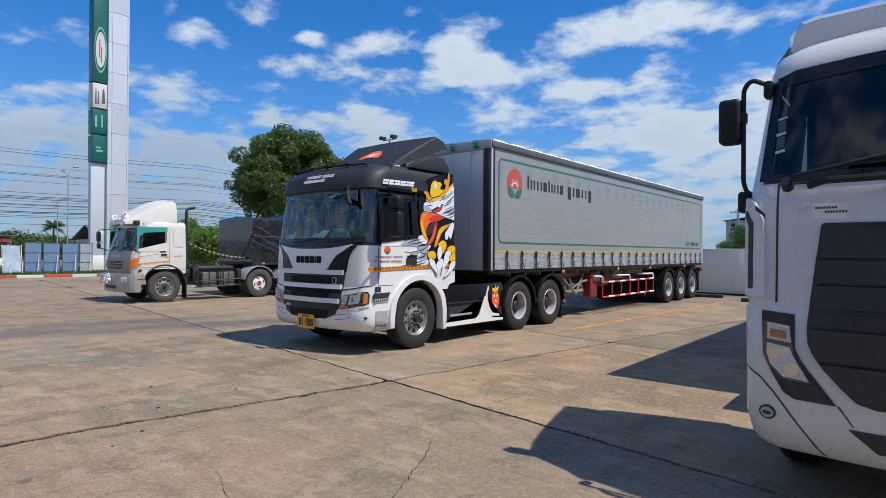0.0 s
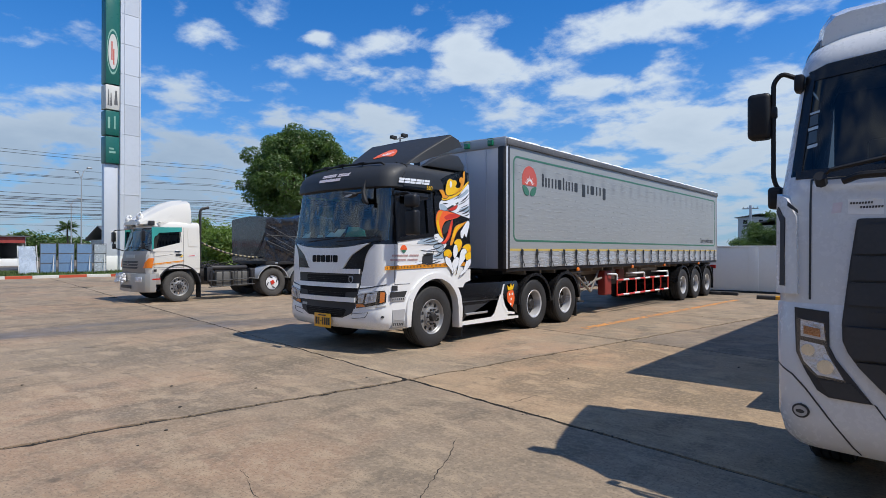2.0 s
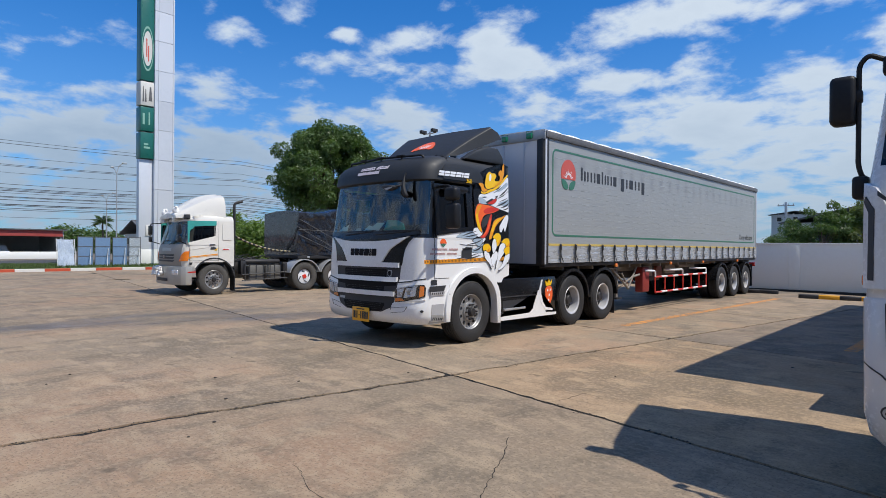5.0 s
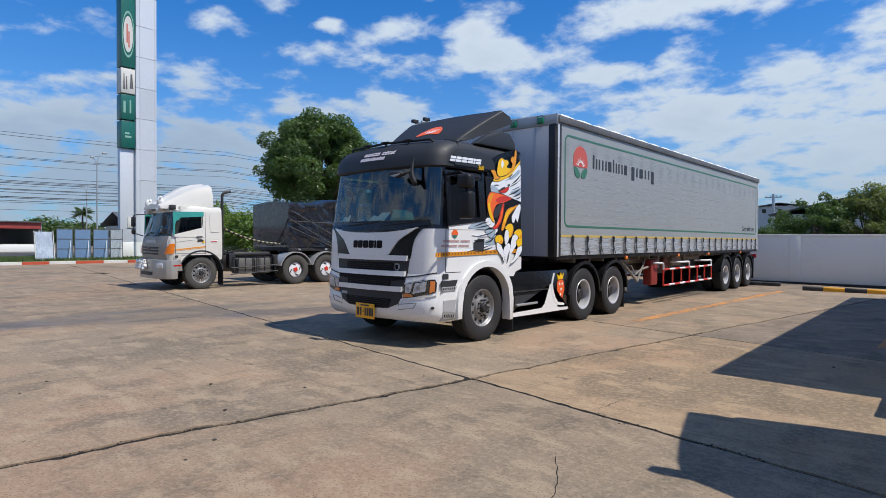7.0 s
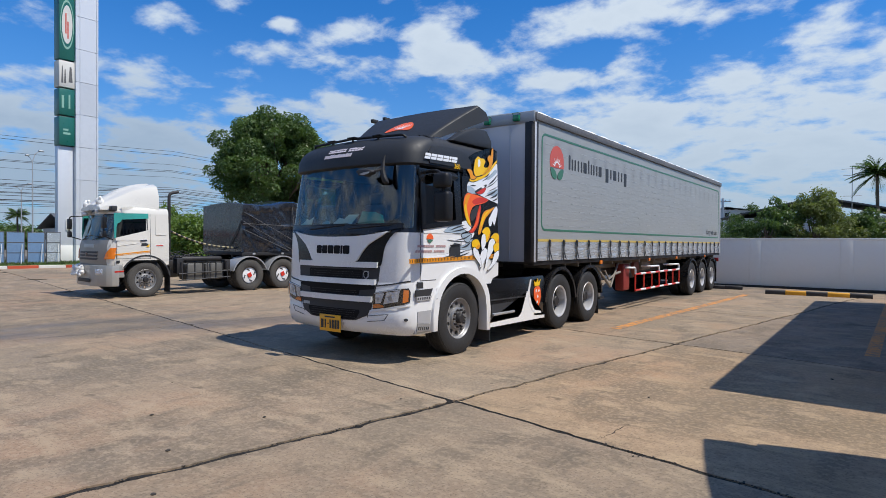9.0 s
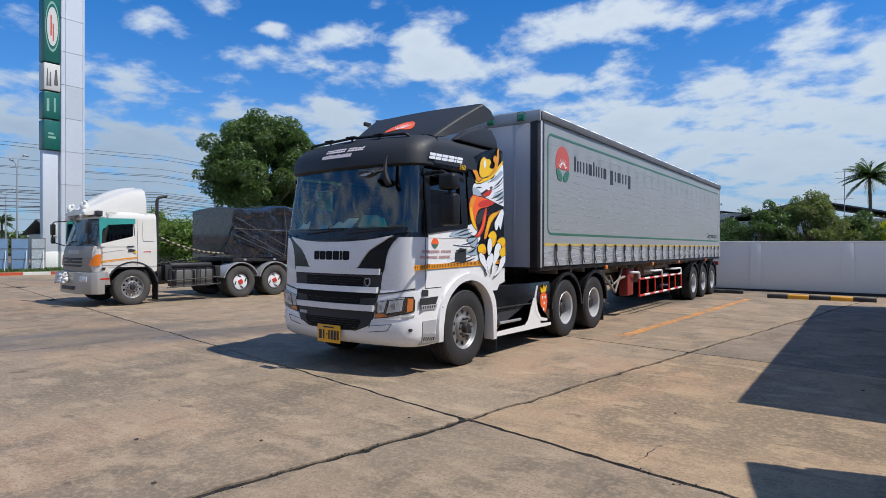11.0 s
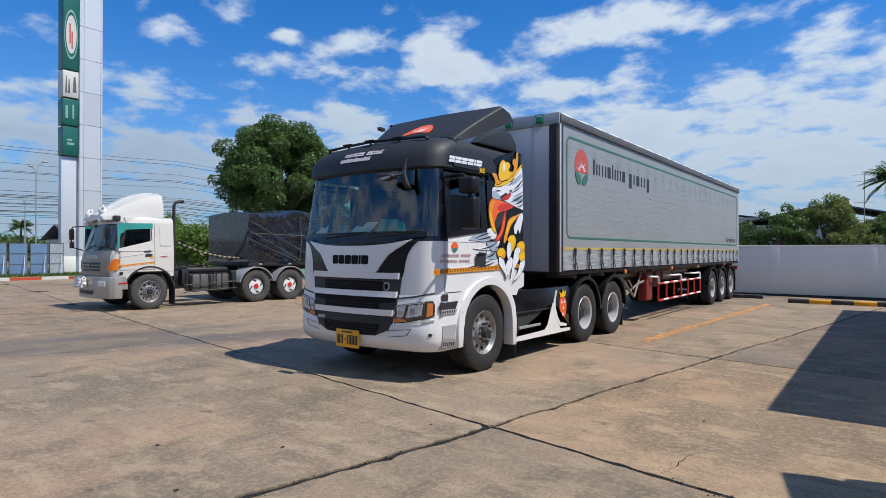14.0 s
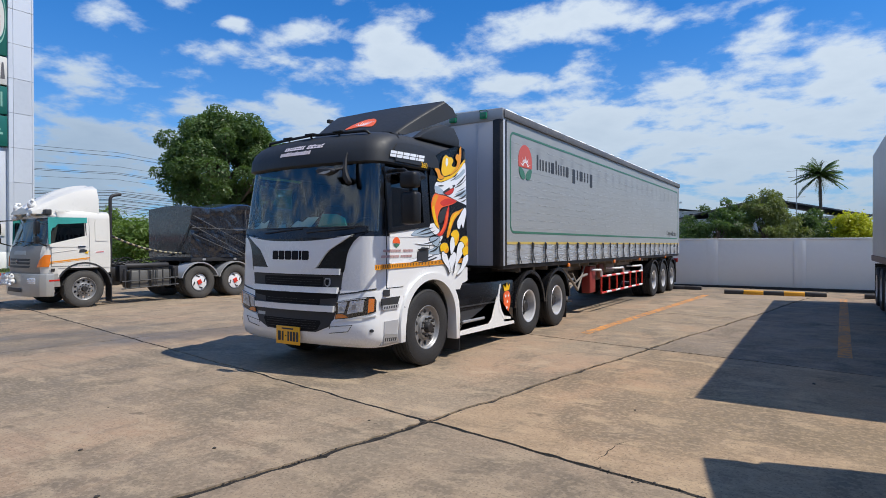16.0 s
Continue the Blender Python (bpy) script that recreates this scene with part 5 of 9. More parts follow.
        box(bm, min(s * 1.20, s * 1.25), max(s * 1.20, s * 1.25), 2.24, 2.90, 0.46, 0.50, 0.008)
        part("step_tread", bm, M["galv"], sk)
        bm = bmesh.new()
        patch(bm, [(3.46, 0.98), (3.50, 0.98), (3.44, 0.80), (3.47, 0.60), (3.62, 0.44), (3.86, 0.40), (3.86, 0.36), (3.60, 0.38), (3.42, 0.56), (3.38, 0.80)], out, 0.006, 0.3, 0.006)
        part("white_swoosh", bm, M["white"], sk)
        bm = bmesh.new()
        patch(bm, spline([(3.62, 0.82), (3.80, 0.84), (3.86, 0.70), (3.82, 0.56), (3.72, 0.46), (3.64, 0.56), (3.60, 0.70)], 3), out, 0.003, 0.4, 0.006)
        part("crest_field", bm, M["hotred"], sk, "red crest")
        bm = bmesh.new()
        patch(bm, [(3.62, 0.85), (3.80, 0.86), (3.84, 0.97), (3.77, 0.91), (3.72, 0.99), (3.67, 0.91), (3.59, 0.96)], out, 0.003, 0.4, 0.008)
        part("crest_crown", bm, M["yellow"], sk)
        for y, z in ((3.66, 0.74), (3.72, 0.64), (3.76, 0.74), (3.70, 0.54)):
            bm = bmesh.new()
            patch(bm, [(y, z), (y + 0.05, z + 0.02), (y + 0.02, z + 0.06), (y - 0.01, z + 0.03)], out, 0.001, 0.4, 0.0105)
            part("crest_mark", bm, M["art_white"], sk)
        # fenders over the drive wheels, mudflaps
        for y in (4.62, 5.97):
            bm = bmesh.new()
            fender(bm, y, 0.50, 0.655, 0.03, min(s * 0.62, s * 1.25), max(s * 0.62, s * 1.25), 4, 176)
            fender(bm, y, 0.50, 0.675, 0.06, min(s * 1.215, s * 1.27), max(s * 1.215, s * 1.27), 4, 176)
            part("rear_fender", bm, M["black"], t, "black gloss wheel cover")
        for y, zt, xo in ((2.08, 0.55, 1.27), (6.62, 0.62, 1.18)):
            bm = bmesh.new()
            box(bm, min(s * 0.80, s * xo), max(s * 0.80, s * xo), y, y + 0.015, 0.09, zt)
            part("mudflap", bm, M["rubber"], t)
        wheel(t, s * 1.09, 1.34, "steer", side=s, rim_mat=M["dull_rim"])
        wheel(t, s * 1.10, 4.62, "drive", side=s, double=True)
        wheel(t, s * 1.10, 5.97, "drive", side=s, double=True)
        bm = bmesh.new()
        box(bm, min(s * 0.55, s * 1.12), max(s * 0.55, s * 1.12), 2.15, 3.9, 0.36, 0.98, 0.06)
        part("fuel_tank", bm, M["steel"], t)
    return t


tractor_unit()


# ---- the grey curtain-side semi-trailer ----
M["curtain"] = mat("grey_vinyl_curtain", (0.31, 0.325, 0.328), 0.42, var=0.12, scale=1.2, bump=0.22, bscale=11, dirt=0.30, dirt_col=(0.20, 0.20, 0.19), stretch=(1, 0.35, 1.6))
M["curtain_low"] = mat("silver_vinyl_skirt", (0.50, 0.51, 0.52), 0.26, metal=0.35, var=0.22, scale=3, bump=1.0, bscale=5, dirt=0.3, stretch=(1, 0.30, 2.6))
def pole_shade_marks(m):
    """Grey marks at even steps below the vinyl's top edge: the inner poles' shade, painted."""
    n, l = m.node_tree.nodes, m.node_tree.links
    p = n["Principled BSDF"]
    tc, sep, t = n.new("ShaderNodeTexCoord"), n.new("ShaderNodeSeparateXYZ"), n.new("ShaderNodeTexNoise")
    l.new(tc.outputs["Object"], sep.inputs[0])
    l.new(tc.outputs["Object"], t.inputs["Vector"])
    t.inputs["Scale"].default_value, t.inputs["Detail"].default_value = 1.6, 5

    def node(op, a, b):
        x = n.new("ShaderNodeMath")
        x.operation = op
        for i, v in enumerate((a, b)):
            if isinstance(v, (int, float)):
                x.inputs[i].default_value = v
            else:
                l.new(v, x.inputs[i])
        return x.outputs[0]
    comb = node("POWER", node("ABSOLUTE", node("SINE", node("MULTIPLY", sep.outputs[1], math.pi / 0.585), 0), 0), 5.0)
    high = node("SUBTRACT", 1.0, node("MULTIPLY", node("ABSOLUTE", node("SUBTRACT", sep.outputs[2], 3.28), 0), 3.4))
    fac = node("MULTIPLY", node("MULTIPLY", comb, node("MAXIMUM", high, 0.0)), node("MULTIPLY", t.outputs["Fac"], 1.1))
    mix = n.new("ShaderNodeMix")
    mix.data_type = "RGBA"
    mix.inputs[7].default_value = (0.19, 0.20, 0.205, 1)
    l.new(p.inputs["Base Color"].links[0].from_socket, mix.inputs[6])
    l.new(fac, mix.inputs[0])
    l.new(mix.outputs[2], p.inputs["Base Color"])


pole_shade_marks(M["curtain"])
M["trailer_panel"] = mat("blue_grey_painted_panel", (0.50, 0.52, 0.56), 0.36, var=0.05, scale=2, dirt=0.12)
M["roof_rail"] = mat("weathered_rail", (0.11, 0.11, 0.115), 0.55, var=0.2, scale=3, dirt=0.4, dirt_col=(0.28, 0.26, 0.23))
M["pale_beam"] = mat("dusty_pale_steel", (0.24, 0.215, 0.185), 0.6, var=0.15, dirt=0.5, dirt_col=(0.20, 0.13, 0.08))
M["seam"] = mat("highlit_vinyl_seam", (0.375, 0.39, 0.392), 0.35, var=0.1)
M["canvas_top"] = mat("white_roof_canvas", (0.76, 0.77, 0.78), 0.6, var=0.06, dirt=0.12)
M["rust_red"] = mat("rusty_red_steel", (0.20, 0.05, 0.03), 0.6, var=0.3, dirt=0.3)
M["print_red"] = mat("red_print", (0.56, 0.10, 0.07), 0.45, var=0.10)
M["print_yellow"] = mat("yellow_edge_tape", (0.58, 0.42, 0.10), 0.5, var=0.22, dirt=0.55, dirt_col=(0.30, 0.27, 0.20), stretch=(1, 0.4, 1))


def semi_trailer():
    LEN = 14.42
    t = thing("semi_trailer", "long grey curtain-side semi-trailer with red side guards", "trailer", -6.81, 10.04)
    W = 1.25
    bm = bmesh.new()
    box(bm, -W, W, 0.0, 0.06, 1.28, 3.80, 0.01)
    part("front_bulkhead", bm, M["trailer_panel"], t, "blue-grey front wall")
    for x in (-0.75, -0.25, 0.25, 0.75):
        bm = bmesh.new()
        box(bm, x - 0.02, x + 0.02, -0.015, -0.001, 1.32, 3.68, 0.004)
        part("bulkhead_rib", bm, M["trailer_panel"], t)
    bm = bmesh.new()
    box(bm, -W, W, -0.025, 0.10, 3.70, 3.90, 0.015)
    part("front_header", bm, M["galv"], t)
    for s in (-1, 1):
        bm = bmesh.new()
        prism(bm, [(s * 1.06, -0.02), (s * 1.20, -0.03), (s * 1.245, 0.0), (s * 1.245, 0.14), (s * 1.06, 0.14)], "z", 1.28, 3.72, 0.008)
        part("corner_post", bm, M["steel"], t, "dark corner post")
    for x in (0.90, 0.30, -0.30, -0.90):
        lamp = new("marker_lamp")
        lamp.parent = t
        bm = bmesh.new()
        box(bm, x - 0.065, x + 0.065, -0.075, -0.02, 3.74, 3.85, 0.015)
        part("lens", bm, M["lens_green"], lamp, "green marker lamp")
        bm = bmesh.new()
        tube(bm, rounded([(x - 0.07, -0.02, 3.86), (x - 0.07, -0.08, 3.88), (x + 0.07, -0.08, 3.88), (x + 0.07, -0.02, 3.86)], 0.03, 3), 0.007, 5)
        part("cage", bm, M["green"], lamp)
    # curtains, softly billowed between the roof bows
    for s in (-1, 1):
        bm = bmesh.new()
        nu, nv = 96, 14
        rows = []
        def billow(y, z):
            e = min(1, (y - 0.13) / 0.3, (LEN - 0.07 - y) / 0.3) * min(1, (z - 1.66) / 0.3, (3.74 - z) / 0.3)
            return max(e, 0) * (0.004 * math.sin(y * math.tau / 2.4) + 0.006 * noise.noise(Vector((y * 0.7, z * 1.1, s * 3))) + 0.0015 * noise.noise(Vector((y * 2.2, z * 2.0, 7))))
        for j in range(nv + 1):
            z = 1.66 + (3.74 - 1.66) * j / nv
            row = []
            for i in range(nu + 1):
                y = 0.13 + (LEN - 0.2) * i / nu
                d = billow(y, z)
                row.append(bm.verts.new((s * (W - 0.012 + d), y, z)))
            rows.append(row)
        for a, b in zip(rows, rows[1:]):
            for i in range(nu):
                bm.faces.new((a[i], a[i + 1], b[i + 1], b[i]))
        give_depth(bm, 0.006)
        part("curtain", bm, M["curtain"], t, "grey vinyl side curtain")
        bm = bmesh.new()
        rows = []
        for j in range(5):
            z = 1.30 + 0.36 * j / 4
            row = []
            for i in range(nu * 2 + 1):
                y = 0.13 + (LEN - 0.2) * i / (nu * 2)
                pull = 0.016 * math.cos((y - 0.55) * math.tau / 0.585) * (1 - j / 4) + 0.008 * noise.noise(Vector((y * 5, z * 6, 2)))
                row.append(bm.verts.new((s * (W - 0.012 - pull), y, z)))
            rows.append(row)
        for a, b in zip(rows, rows[1:]):
            for i in range(nu * 2):
                bm.faces.new((a[i], a[i + 1], b[i + 1], b[i]))
        give_depth(bm, 0.006)
        part("curtain_skirt", bm, M["curtain_low"], t, "silver lower edge of the curtain")
        out = lambda u, v, d: Vector((s * (W - 0.011 + billow(u, v) + d), u, v))
        bm = bmesh.new()
        patch(bm, [(0.14, 1.64), (LEN - 0.08, 1.64), (LEN - 0.08, 1.685), (0.14, 1.685)], out, 0.003, 0.3, 0.006)
        part("edge_tape", bm, M["print_yellow"], t, "faded yellow edge tape")
        # green outline with rounded corners
        y0, y1, z0, z1, r = 0.26, LEN - 0.28, 1.83, 3.56, 0.14
        def frame_line(k):
            pts = []
            for cy, cz, a0 in ((y1 - r, z1 - r, 0), (y0 + r, z1 - r, 90), (y0 + r, z0 + r, 180), (y1 - r, z0 + r, 270)):
                pts += [(cy + (r - k) * math.cos(radians(a0 + a)), cz + (r - k) * math.sin(radians(a0 + a))) for a in range(0, 91, 15)]
            return pts
        a, b = frame_line(0), frame_line(0.038)
        bm = bmesh.new()
        for i in range(len(a)):
            j = (i + 1) % len(a)
            patch(bm, [a[i], a[j], b[j], b[i]], out, 0.001, 0.3, 0.002)
        part("green_outline", bm, M["green"], t)
        # printed emblem and bars for the words
        logo = new("printed_emblem")
        logo.parent = t
        cy, cz = 0.87, 3.10
        bm = bmesh.new()
        patch(bm, [(cy + 0.29 * math.cos(a), cz + 0.30 * math.sin(a)) for a in [radians(-20 + 220 * k / 24) for k in range(25)]] , out, 0.002, 0.3)
        part("emblem_sun", bm, M["print_red"], logo, "red half round sun")
        bm = bmesh.new()
        for k in range(9):
            a = radians(18 + 144 * k / 8)
            r0, r1 = 0.09, 0.21 if k % 2 == 0 else 0.17
            c0 = Vector((cy, cz - 0.10))
            d = Vector((math.cos(a), math.sin(a)))
            q = Vector((-d.y, d.x)) * 0.016
            patch(bm, [tuple(c0 + d * r0 - q), tuple(c0 + d * r0 + q), tuple(c0 + d * r1)], out, 0.001, 0.3, 0.0055)
        part("emblem_ray", bm, M["canvas_top"], logo)
        for g in (-1, 1):
            bm = bmesh.new()
            patch(bm, spline([(cy + g * 0.27, cz - 0.12), (cy + g * 0.12, cz - 0.14), (cy + g * 0.02, cz - 0.24), (cy + g * 0.06, cz - 0.31), (cy + g * 0.20, cz - 0.28)], 4), out, 0.002, 0.3, 0.0065)
            part("emblem_leaf", bm, M["green"], logo)
        words = [(1.385, [0.07, 0.06, 0.058, 0.058, 0.058, 0.15, 0.06, 0.06, 0.058, 0.058, 0.15], (0, 6), ()), (3.235, [0.16, 0.065, 0.19, 0.065, 0.065, 0.16], (), (0, 5))]
        wide = {0: (0.055, 0.055, 0.075, 0.075, 0.055, 0.06, 0.06, 0.055, 0.08, 0.06, 0.06), 1: (0.075, 0.07, 0.075, 0.085, 0.075, 0.06)}
        for nw, (y, ws, talls, drops) in enumerate(words):
            word = new("printed_word")
            word.parent = t
            tagged(word, "dark bars of a printed word")
            u = y
            for k, wb in enumerate(ws):
                lo, hi = (2.935 if k in drops else 3.02), (3.30 if k in talls else 3.235)
                c = 0.018
                bm = bmesh.new()
                patch(bm, [(u + c, lo), (u + wb - c, lo), (u + wb, lo + c), (u + wb, hi - c), (u + wb - c, hi), (u + c, hi), (u, hi - c), (u, lo + c)], out, 0.001, 0.3, 0.0025)
                part("bar", bm, M["ink"], word)
                u += wb + wide[nw][k] * (1.22 if nw == 0 else 1.55)
        m = Matrix.Translation((s * (W - 0.004), LEN - 1.35, 2.02)) @ Euler((math.pi / 2, 0, s * math.pi / 2)).to_matrix().to_4x4()
        lettering("slogan", "Carry with care", 0.24, m, M["ink"], t, 0.001)
        # rows of short weld seams across the vinyl, paler to paint their highlights
        bm = bmesh.new()
        for k in range(11):
            z = 1.93 + 0.145 * k
            y = 0.40 + 0.1 * (k % 2)
            while y < LEN - 0.5:
                if noise.noise(Vector((y * 1.7, z * 5, 3))) > -0.25:
                    patch(bm, [(y, z), (y + 0.34, z), (y + 0.34, z + 0.010), (y, z + 0.010)], out, 0.0005, 2.0, 0.0016)
                y += 0.5
        tagged(part("weld_seam", bm, M["seam"], t), kind="stuff")
        # straps and buckles along the lower edge
        n = 24
        for k in range(n):
            y = 0.55 + k * 0.585
            st = new("curtain_strap")
            st.parent = t
            bm = bmesh.new()
            prism(bm, [(y - 0.02, 1.68), (y + 0.02, 1.68), (y + 0.035, 1.45), (y + 0.02, 1.30), (y - 0.02, 1.30), (y - 0.005, 1.45)], "x", s * (W + 0.010), s * (W + 0.020))
            prism(bm, [(y + 0.02, 1.46), (y + 0.035, 1.46), (y + 0.125, 1.31), (y + 0.105, 1.31)], "x", s * (W + 0.012), s * (W + 0.020))
            part("webbing", bm, M["ink"], st)
            bm = bmesh.new()
            box(bm, min(s * (W + 0.018), s * (W + 0.036)), max(s * (W + 0.018), s * (W + 0.036)), y - 0.032, y + 0.032, 1.55, 1.67, 0.008, 1)
            part("buckle", bm, M["steel"], st)
        # rails
        bm = bmesh.new()
        box(bm, min(s * 1.16, s * 1.275), max(s * 1.16, s * 1.275), 0.0, LEN, 3.74, 3.87, 0.012)
        part("roof_rail", bm, M["roof_rail"], t, "weathered dark roof rail")
        bm = bmesh.new()
        box(bm, min(s * 1.10, s * 1.22), max(s * 1.10, s * 1.22), 0.05, LEN, 1.22, 1.34, 0.012)
        part("side_rail", bm, M["steel"], t)
        for y in (3.05, 6.3, 8.8, 12.2):
            bm = bmesh.new()
            box(bm, min(s * 1.20, s * 1.245), max(s * 1.20, s * 1.245), y - 0.06, y + 0.06, 1.17, 1.25, 0.012)
            part("side_marker", bm, M["amber"], t, "orange side marker")
    bm = bmesh.new()
    nu = 60
    prof = [(-1.24, 3.865), (-1.20, 3.90), (-0.6, 3.915), (0, 3.92), (0.6, 3.915), (1.20, 3.90), (1.24, 3.865)]
    rows = []
    for i in range(nu * 2 + 1):
        y = LEN * i / (nu * 2)
        sag = 0.022 * abs(math.sin(y * math.pi / 0.72))
        rows.append([bm.verts.new((x, y, z + (sag if 0 < k < 6 else 0))) for k, (x, z) in enumerate(prof)])
    for a, b in zip(rows, rows[1:]):
        for k in range(len(prof) - 1):
            bm.faces.new((a[k], a[k + 1], b[k + 1], b[k]))
    give_depth(bm, 0.01)
    part("roof_canvas", bm, M["canvas_top"], t, "white roof canvas over bows")
    bm = bmesh.new()
    box(bm, -1.2, 1.2, 0.06, LEN, 1.24, 1.30)
    part("deck", bm, M["steel"], t)
    bm = bmesh.new()
    box(bm, -W, W, LEN - 0.06, LEN, 1.25, 3.80, 0.01)
    part("rear_door", bm, M["trailer_panel"], t)
    for x in (-0.5, 0.5):
        bm = bmesh.new()
        prism(bm, [(0.3, 1.24), (0.3, 1.12), (3.4, 1.10), (4.2, 0.82), (14.2, 0.82), (14.3, 1.24)], "x", x - 0.06, x + 0.06, 0.01)
        part("chassis_beam", bm, M["steel"], t)
    for k in range(22):
        y = 0.9 + k * 0.62
        bm = bmesh.new()
        box(bm, -1.12, 1.12, y - 0.03, y + 0.03, 1.14, 1.24)
        part("cross_bearer", bm, M["pale_beam"], t)
    for s in (-1, 1):
        def X(a, b): return min(s * a, s * b), max(s * a, s * b)
        leg = new("landing_leg")
        leg.parent = t
        bm = bmesh.new()
        x0, x1 = X(0.86, 0.98)
        box(bm, x0, x1, 3.55, 3.67, 0.42, 1.22, 0.01)
        part("leg_tube", bm, M["pale_beam"], leg)
        bm = bmesh.new()
        box(bm, X(0.78, 1.04)[0], X(0.78, 1.04)[1], 3.48, 3.74, 0.38, 0.42, 0.01)
        part("foot", bm, M["steel"], leg)
        bm = bmesh.new()
        tube(bm, [(s * 0.92, 3.62, 0.80), (s * 0.6, 4.4, 1.15)], 0.035, 8)
        tube(bm, [(s * 0.92, 3.62, 1.0), (s * 1.10, 3.62, 1.0), (s * 1.16, 3.7, 0.8)], 0.018, 6)
        part("brace", bm, M["pale_beam"], leg)
        # extinguisher case and boxes
        bm = bmesh.new()
        x0, x1 = X(0.86, 1.08)
        box(bm, x0, x1, 4.86, 5.26, 0.48, 1.12, 0.03, 3)
        part("extinguisher_case", bm, M["shade_red"], t, "red plastic extinguisher case")
        bm = bmesh.new()
        x0, x1 = X(0.50, 0.80)
        box(bm, x0, x1, 5.5, 6.6, 0.72, 1.12, 0.04)
        part("spare_carrier", bm, M["steel"], t)
        for a, b, r in (((1.06, 3.1, 1.16), (1.08, 4.0, 0.62), 0.028), ((1.10, 2.7, 1.14), (1.10, 3.55, 1.12), 0.022), ((1.08, 4.0, 0.62), (1.06, 4.5, 1.14), 0.024), ((0.95, 3.62, 0.60), (1.08, 4.3, 0.92), 0.022), ((1.06, 4.3, 0.90), (1.06, 4.66, 0.94), 0.03)):
            bm = bmesh.new()
            tube(bm, [(s * a[0], a[1], a[2]), (s * b[0], b[1], b[2])], r, 8)
            part("leg_stay", bm, M["pale_beam"], t)
        for y0, y1, z0, z1, xo in ((2.9, 5.3, 1.02, 1.20, 0.70), (5.35, 5.95, 0.86, 1.16, 0.86), (6.9, 7.6, 0.90, 1.16, 0.84), (8.0, 9.3, 1.04, 1.20, 0.80)):
            bm = bmesh.new()
            box(bm, *X(xo - 0.12, xo), y0, y1, z0, z1, 0.015)
            part("side_box", bm, M["pale_beam"], t)
        bm = bmesh.new()
        lathe(bm, [(-0.06, 0.20), (0.0, 0.24), (0.06, 0.20)], 18, (s * 0.80, 6.4, 0.98))
        part("cable_reel", bm, M["rust_red"], t)
        guard = new("side_guard")
        guard.parent = t
        tagged(guard, "red and white tubular side guard")
        y0, y1 = 5.35, 9.20
        for ya in (y0, y0 + 1.9, y1 - 0.02):
            bm = bmesh.new()
            tube(bm, rounded([(s * 0.95, ya - 0.75, 1.02), (s * 1.17, ya - 0.70, 1.02), (s * 1.19, ya, 1.02), (s * 1.19, ya, 0.86)] if ya > y0 + 1 else
                              [(s * 0.95, ya - 0.40, 1.03), (s * 1.17, ya - 0.34, 1.03), (s * 1.19, ya, 1.02), (s * 1.19, ya, 0.86)], 0.10), 0.026, 8)
            part("support_tube", bm, M["canvas_top"], guard, "white painted tube")
        for z in (0.86, 0.46):
            for k in range(10):
                ya = y0 + (y1 - y0) * k / 10
                yb = y0 + (y1 - y0) * (k + 1) / 10
                bm = bmesh.new()
                tube(bm, [(s * 1.19, ya, z), (s * 1.19, yb, z)], 0.027, 8)
                part("rail_section", bm, M["red"] if k % 2 == 0 else M["canvas_top"], guard, "red rail section" if k % 2 == 0 else "white rail section")
        for k in range(7):
            ya = y0 + (y1 - y0) * k / 6
            bm = bmesh.new()
            tube(bm, [(s * 1.19, ya, 0.46), (s * 1.19, ya, 0.86)], 0.022, 8)
            part("guard_post", bm, M["red"], guard)
        for yc in (10.55, 11.87, 13.19):
            wheel(t, s * 1.10, yc, "drive", side=s, double=True)
            bm = bmesh.new()
            fender(bm, yc, 0.52, 0.63, 0.02, min(s * 0.62, s * 1.25), max(s * 0.62, s * 1.25), 8, 172)
            fender(bm, yc, 0.52, 0.64, 0.045, min(s * 1.22, s * 1.26), max(s * 1.22, s * 1.26), 8, 172)
            part("wheel_cover", bm, M["black"], t, "black gloss wheel cover")
        bm = bmesh.new()
        x0, x1 = X(0.70, 1.2)
        box(bm, x0, x1, LEN - 0.35, LEN - 0.33, 0.25, 1.05)
        part("mudflap", bm, M["rubber"], t)
        bm = bmesh.new()
        x0, x1 = X(0.7, 1.2)
        box(bm, x0, x1, LEN - 0.03, LEN + 0.03, 0.98, 1.12, 0.01)
        part("tail_lamp", bm, M["redlens"], t)
    for yc in (10.55, 11.87, 13.19):
        bm = bmesh.new()
        tube(bm, [(-0.95, yc, 0.515), (0.95, yc, 0.515)], 0.065, 10)
        part("axle", bm, M["steel"], t)
    return t


M["lens_green"] = mat("green_lens", (0.01, 0.20, 0.09), 0.2, var=0.1, coat=0.5)
semi_trailer()


# ---- the cream tractor with the black-sheeted load behind it ----
M["tarp"] = mat("black_tarpaulin", (0.020, 0.022, 0.028), 0.24, var=0.35, scale=2.5, bump=0.35, bscale=7, coat=0.6, dirt=0.2, dirt_col=(0.05, 0.052, 0.06))
M["rope"] = mat("grey_webbing", (0.09, 0.09, 0.09), 0.8, var=0.2)
M["dull_metal"] = mat("dull_silver_bumper", (0.44, 0.43, 0.40), 0.38, metal=0.4, var=0.15, dirt=0.35)
M["grille_tan"] = mat("dusty_grille", (0.30, 0.275, 0.24), 0.40, metal=0.3, var=0.15, dirt=0.2)
M["plush"] = mat("white_plush", (0.82, 0.82, 0.80), 0.9, var=0.06, bump=0.6, bscale=90)
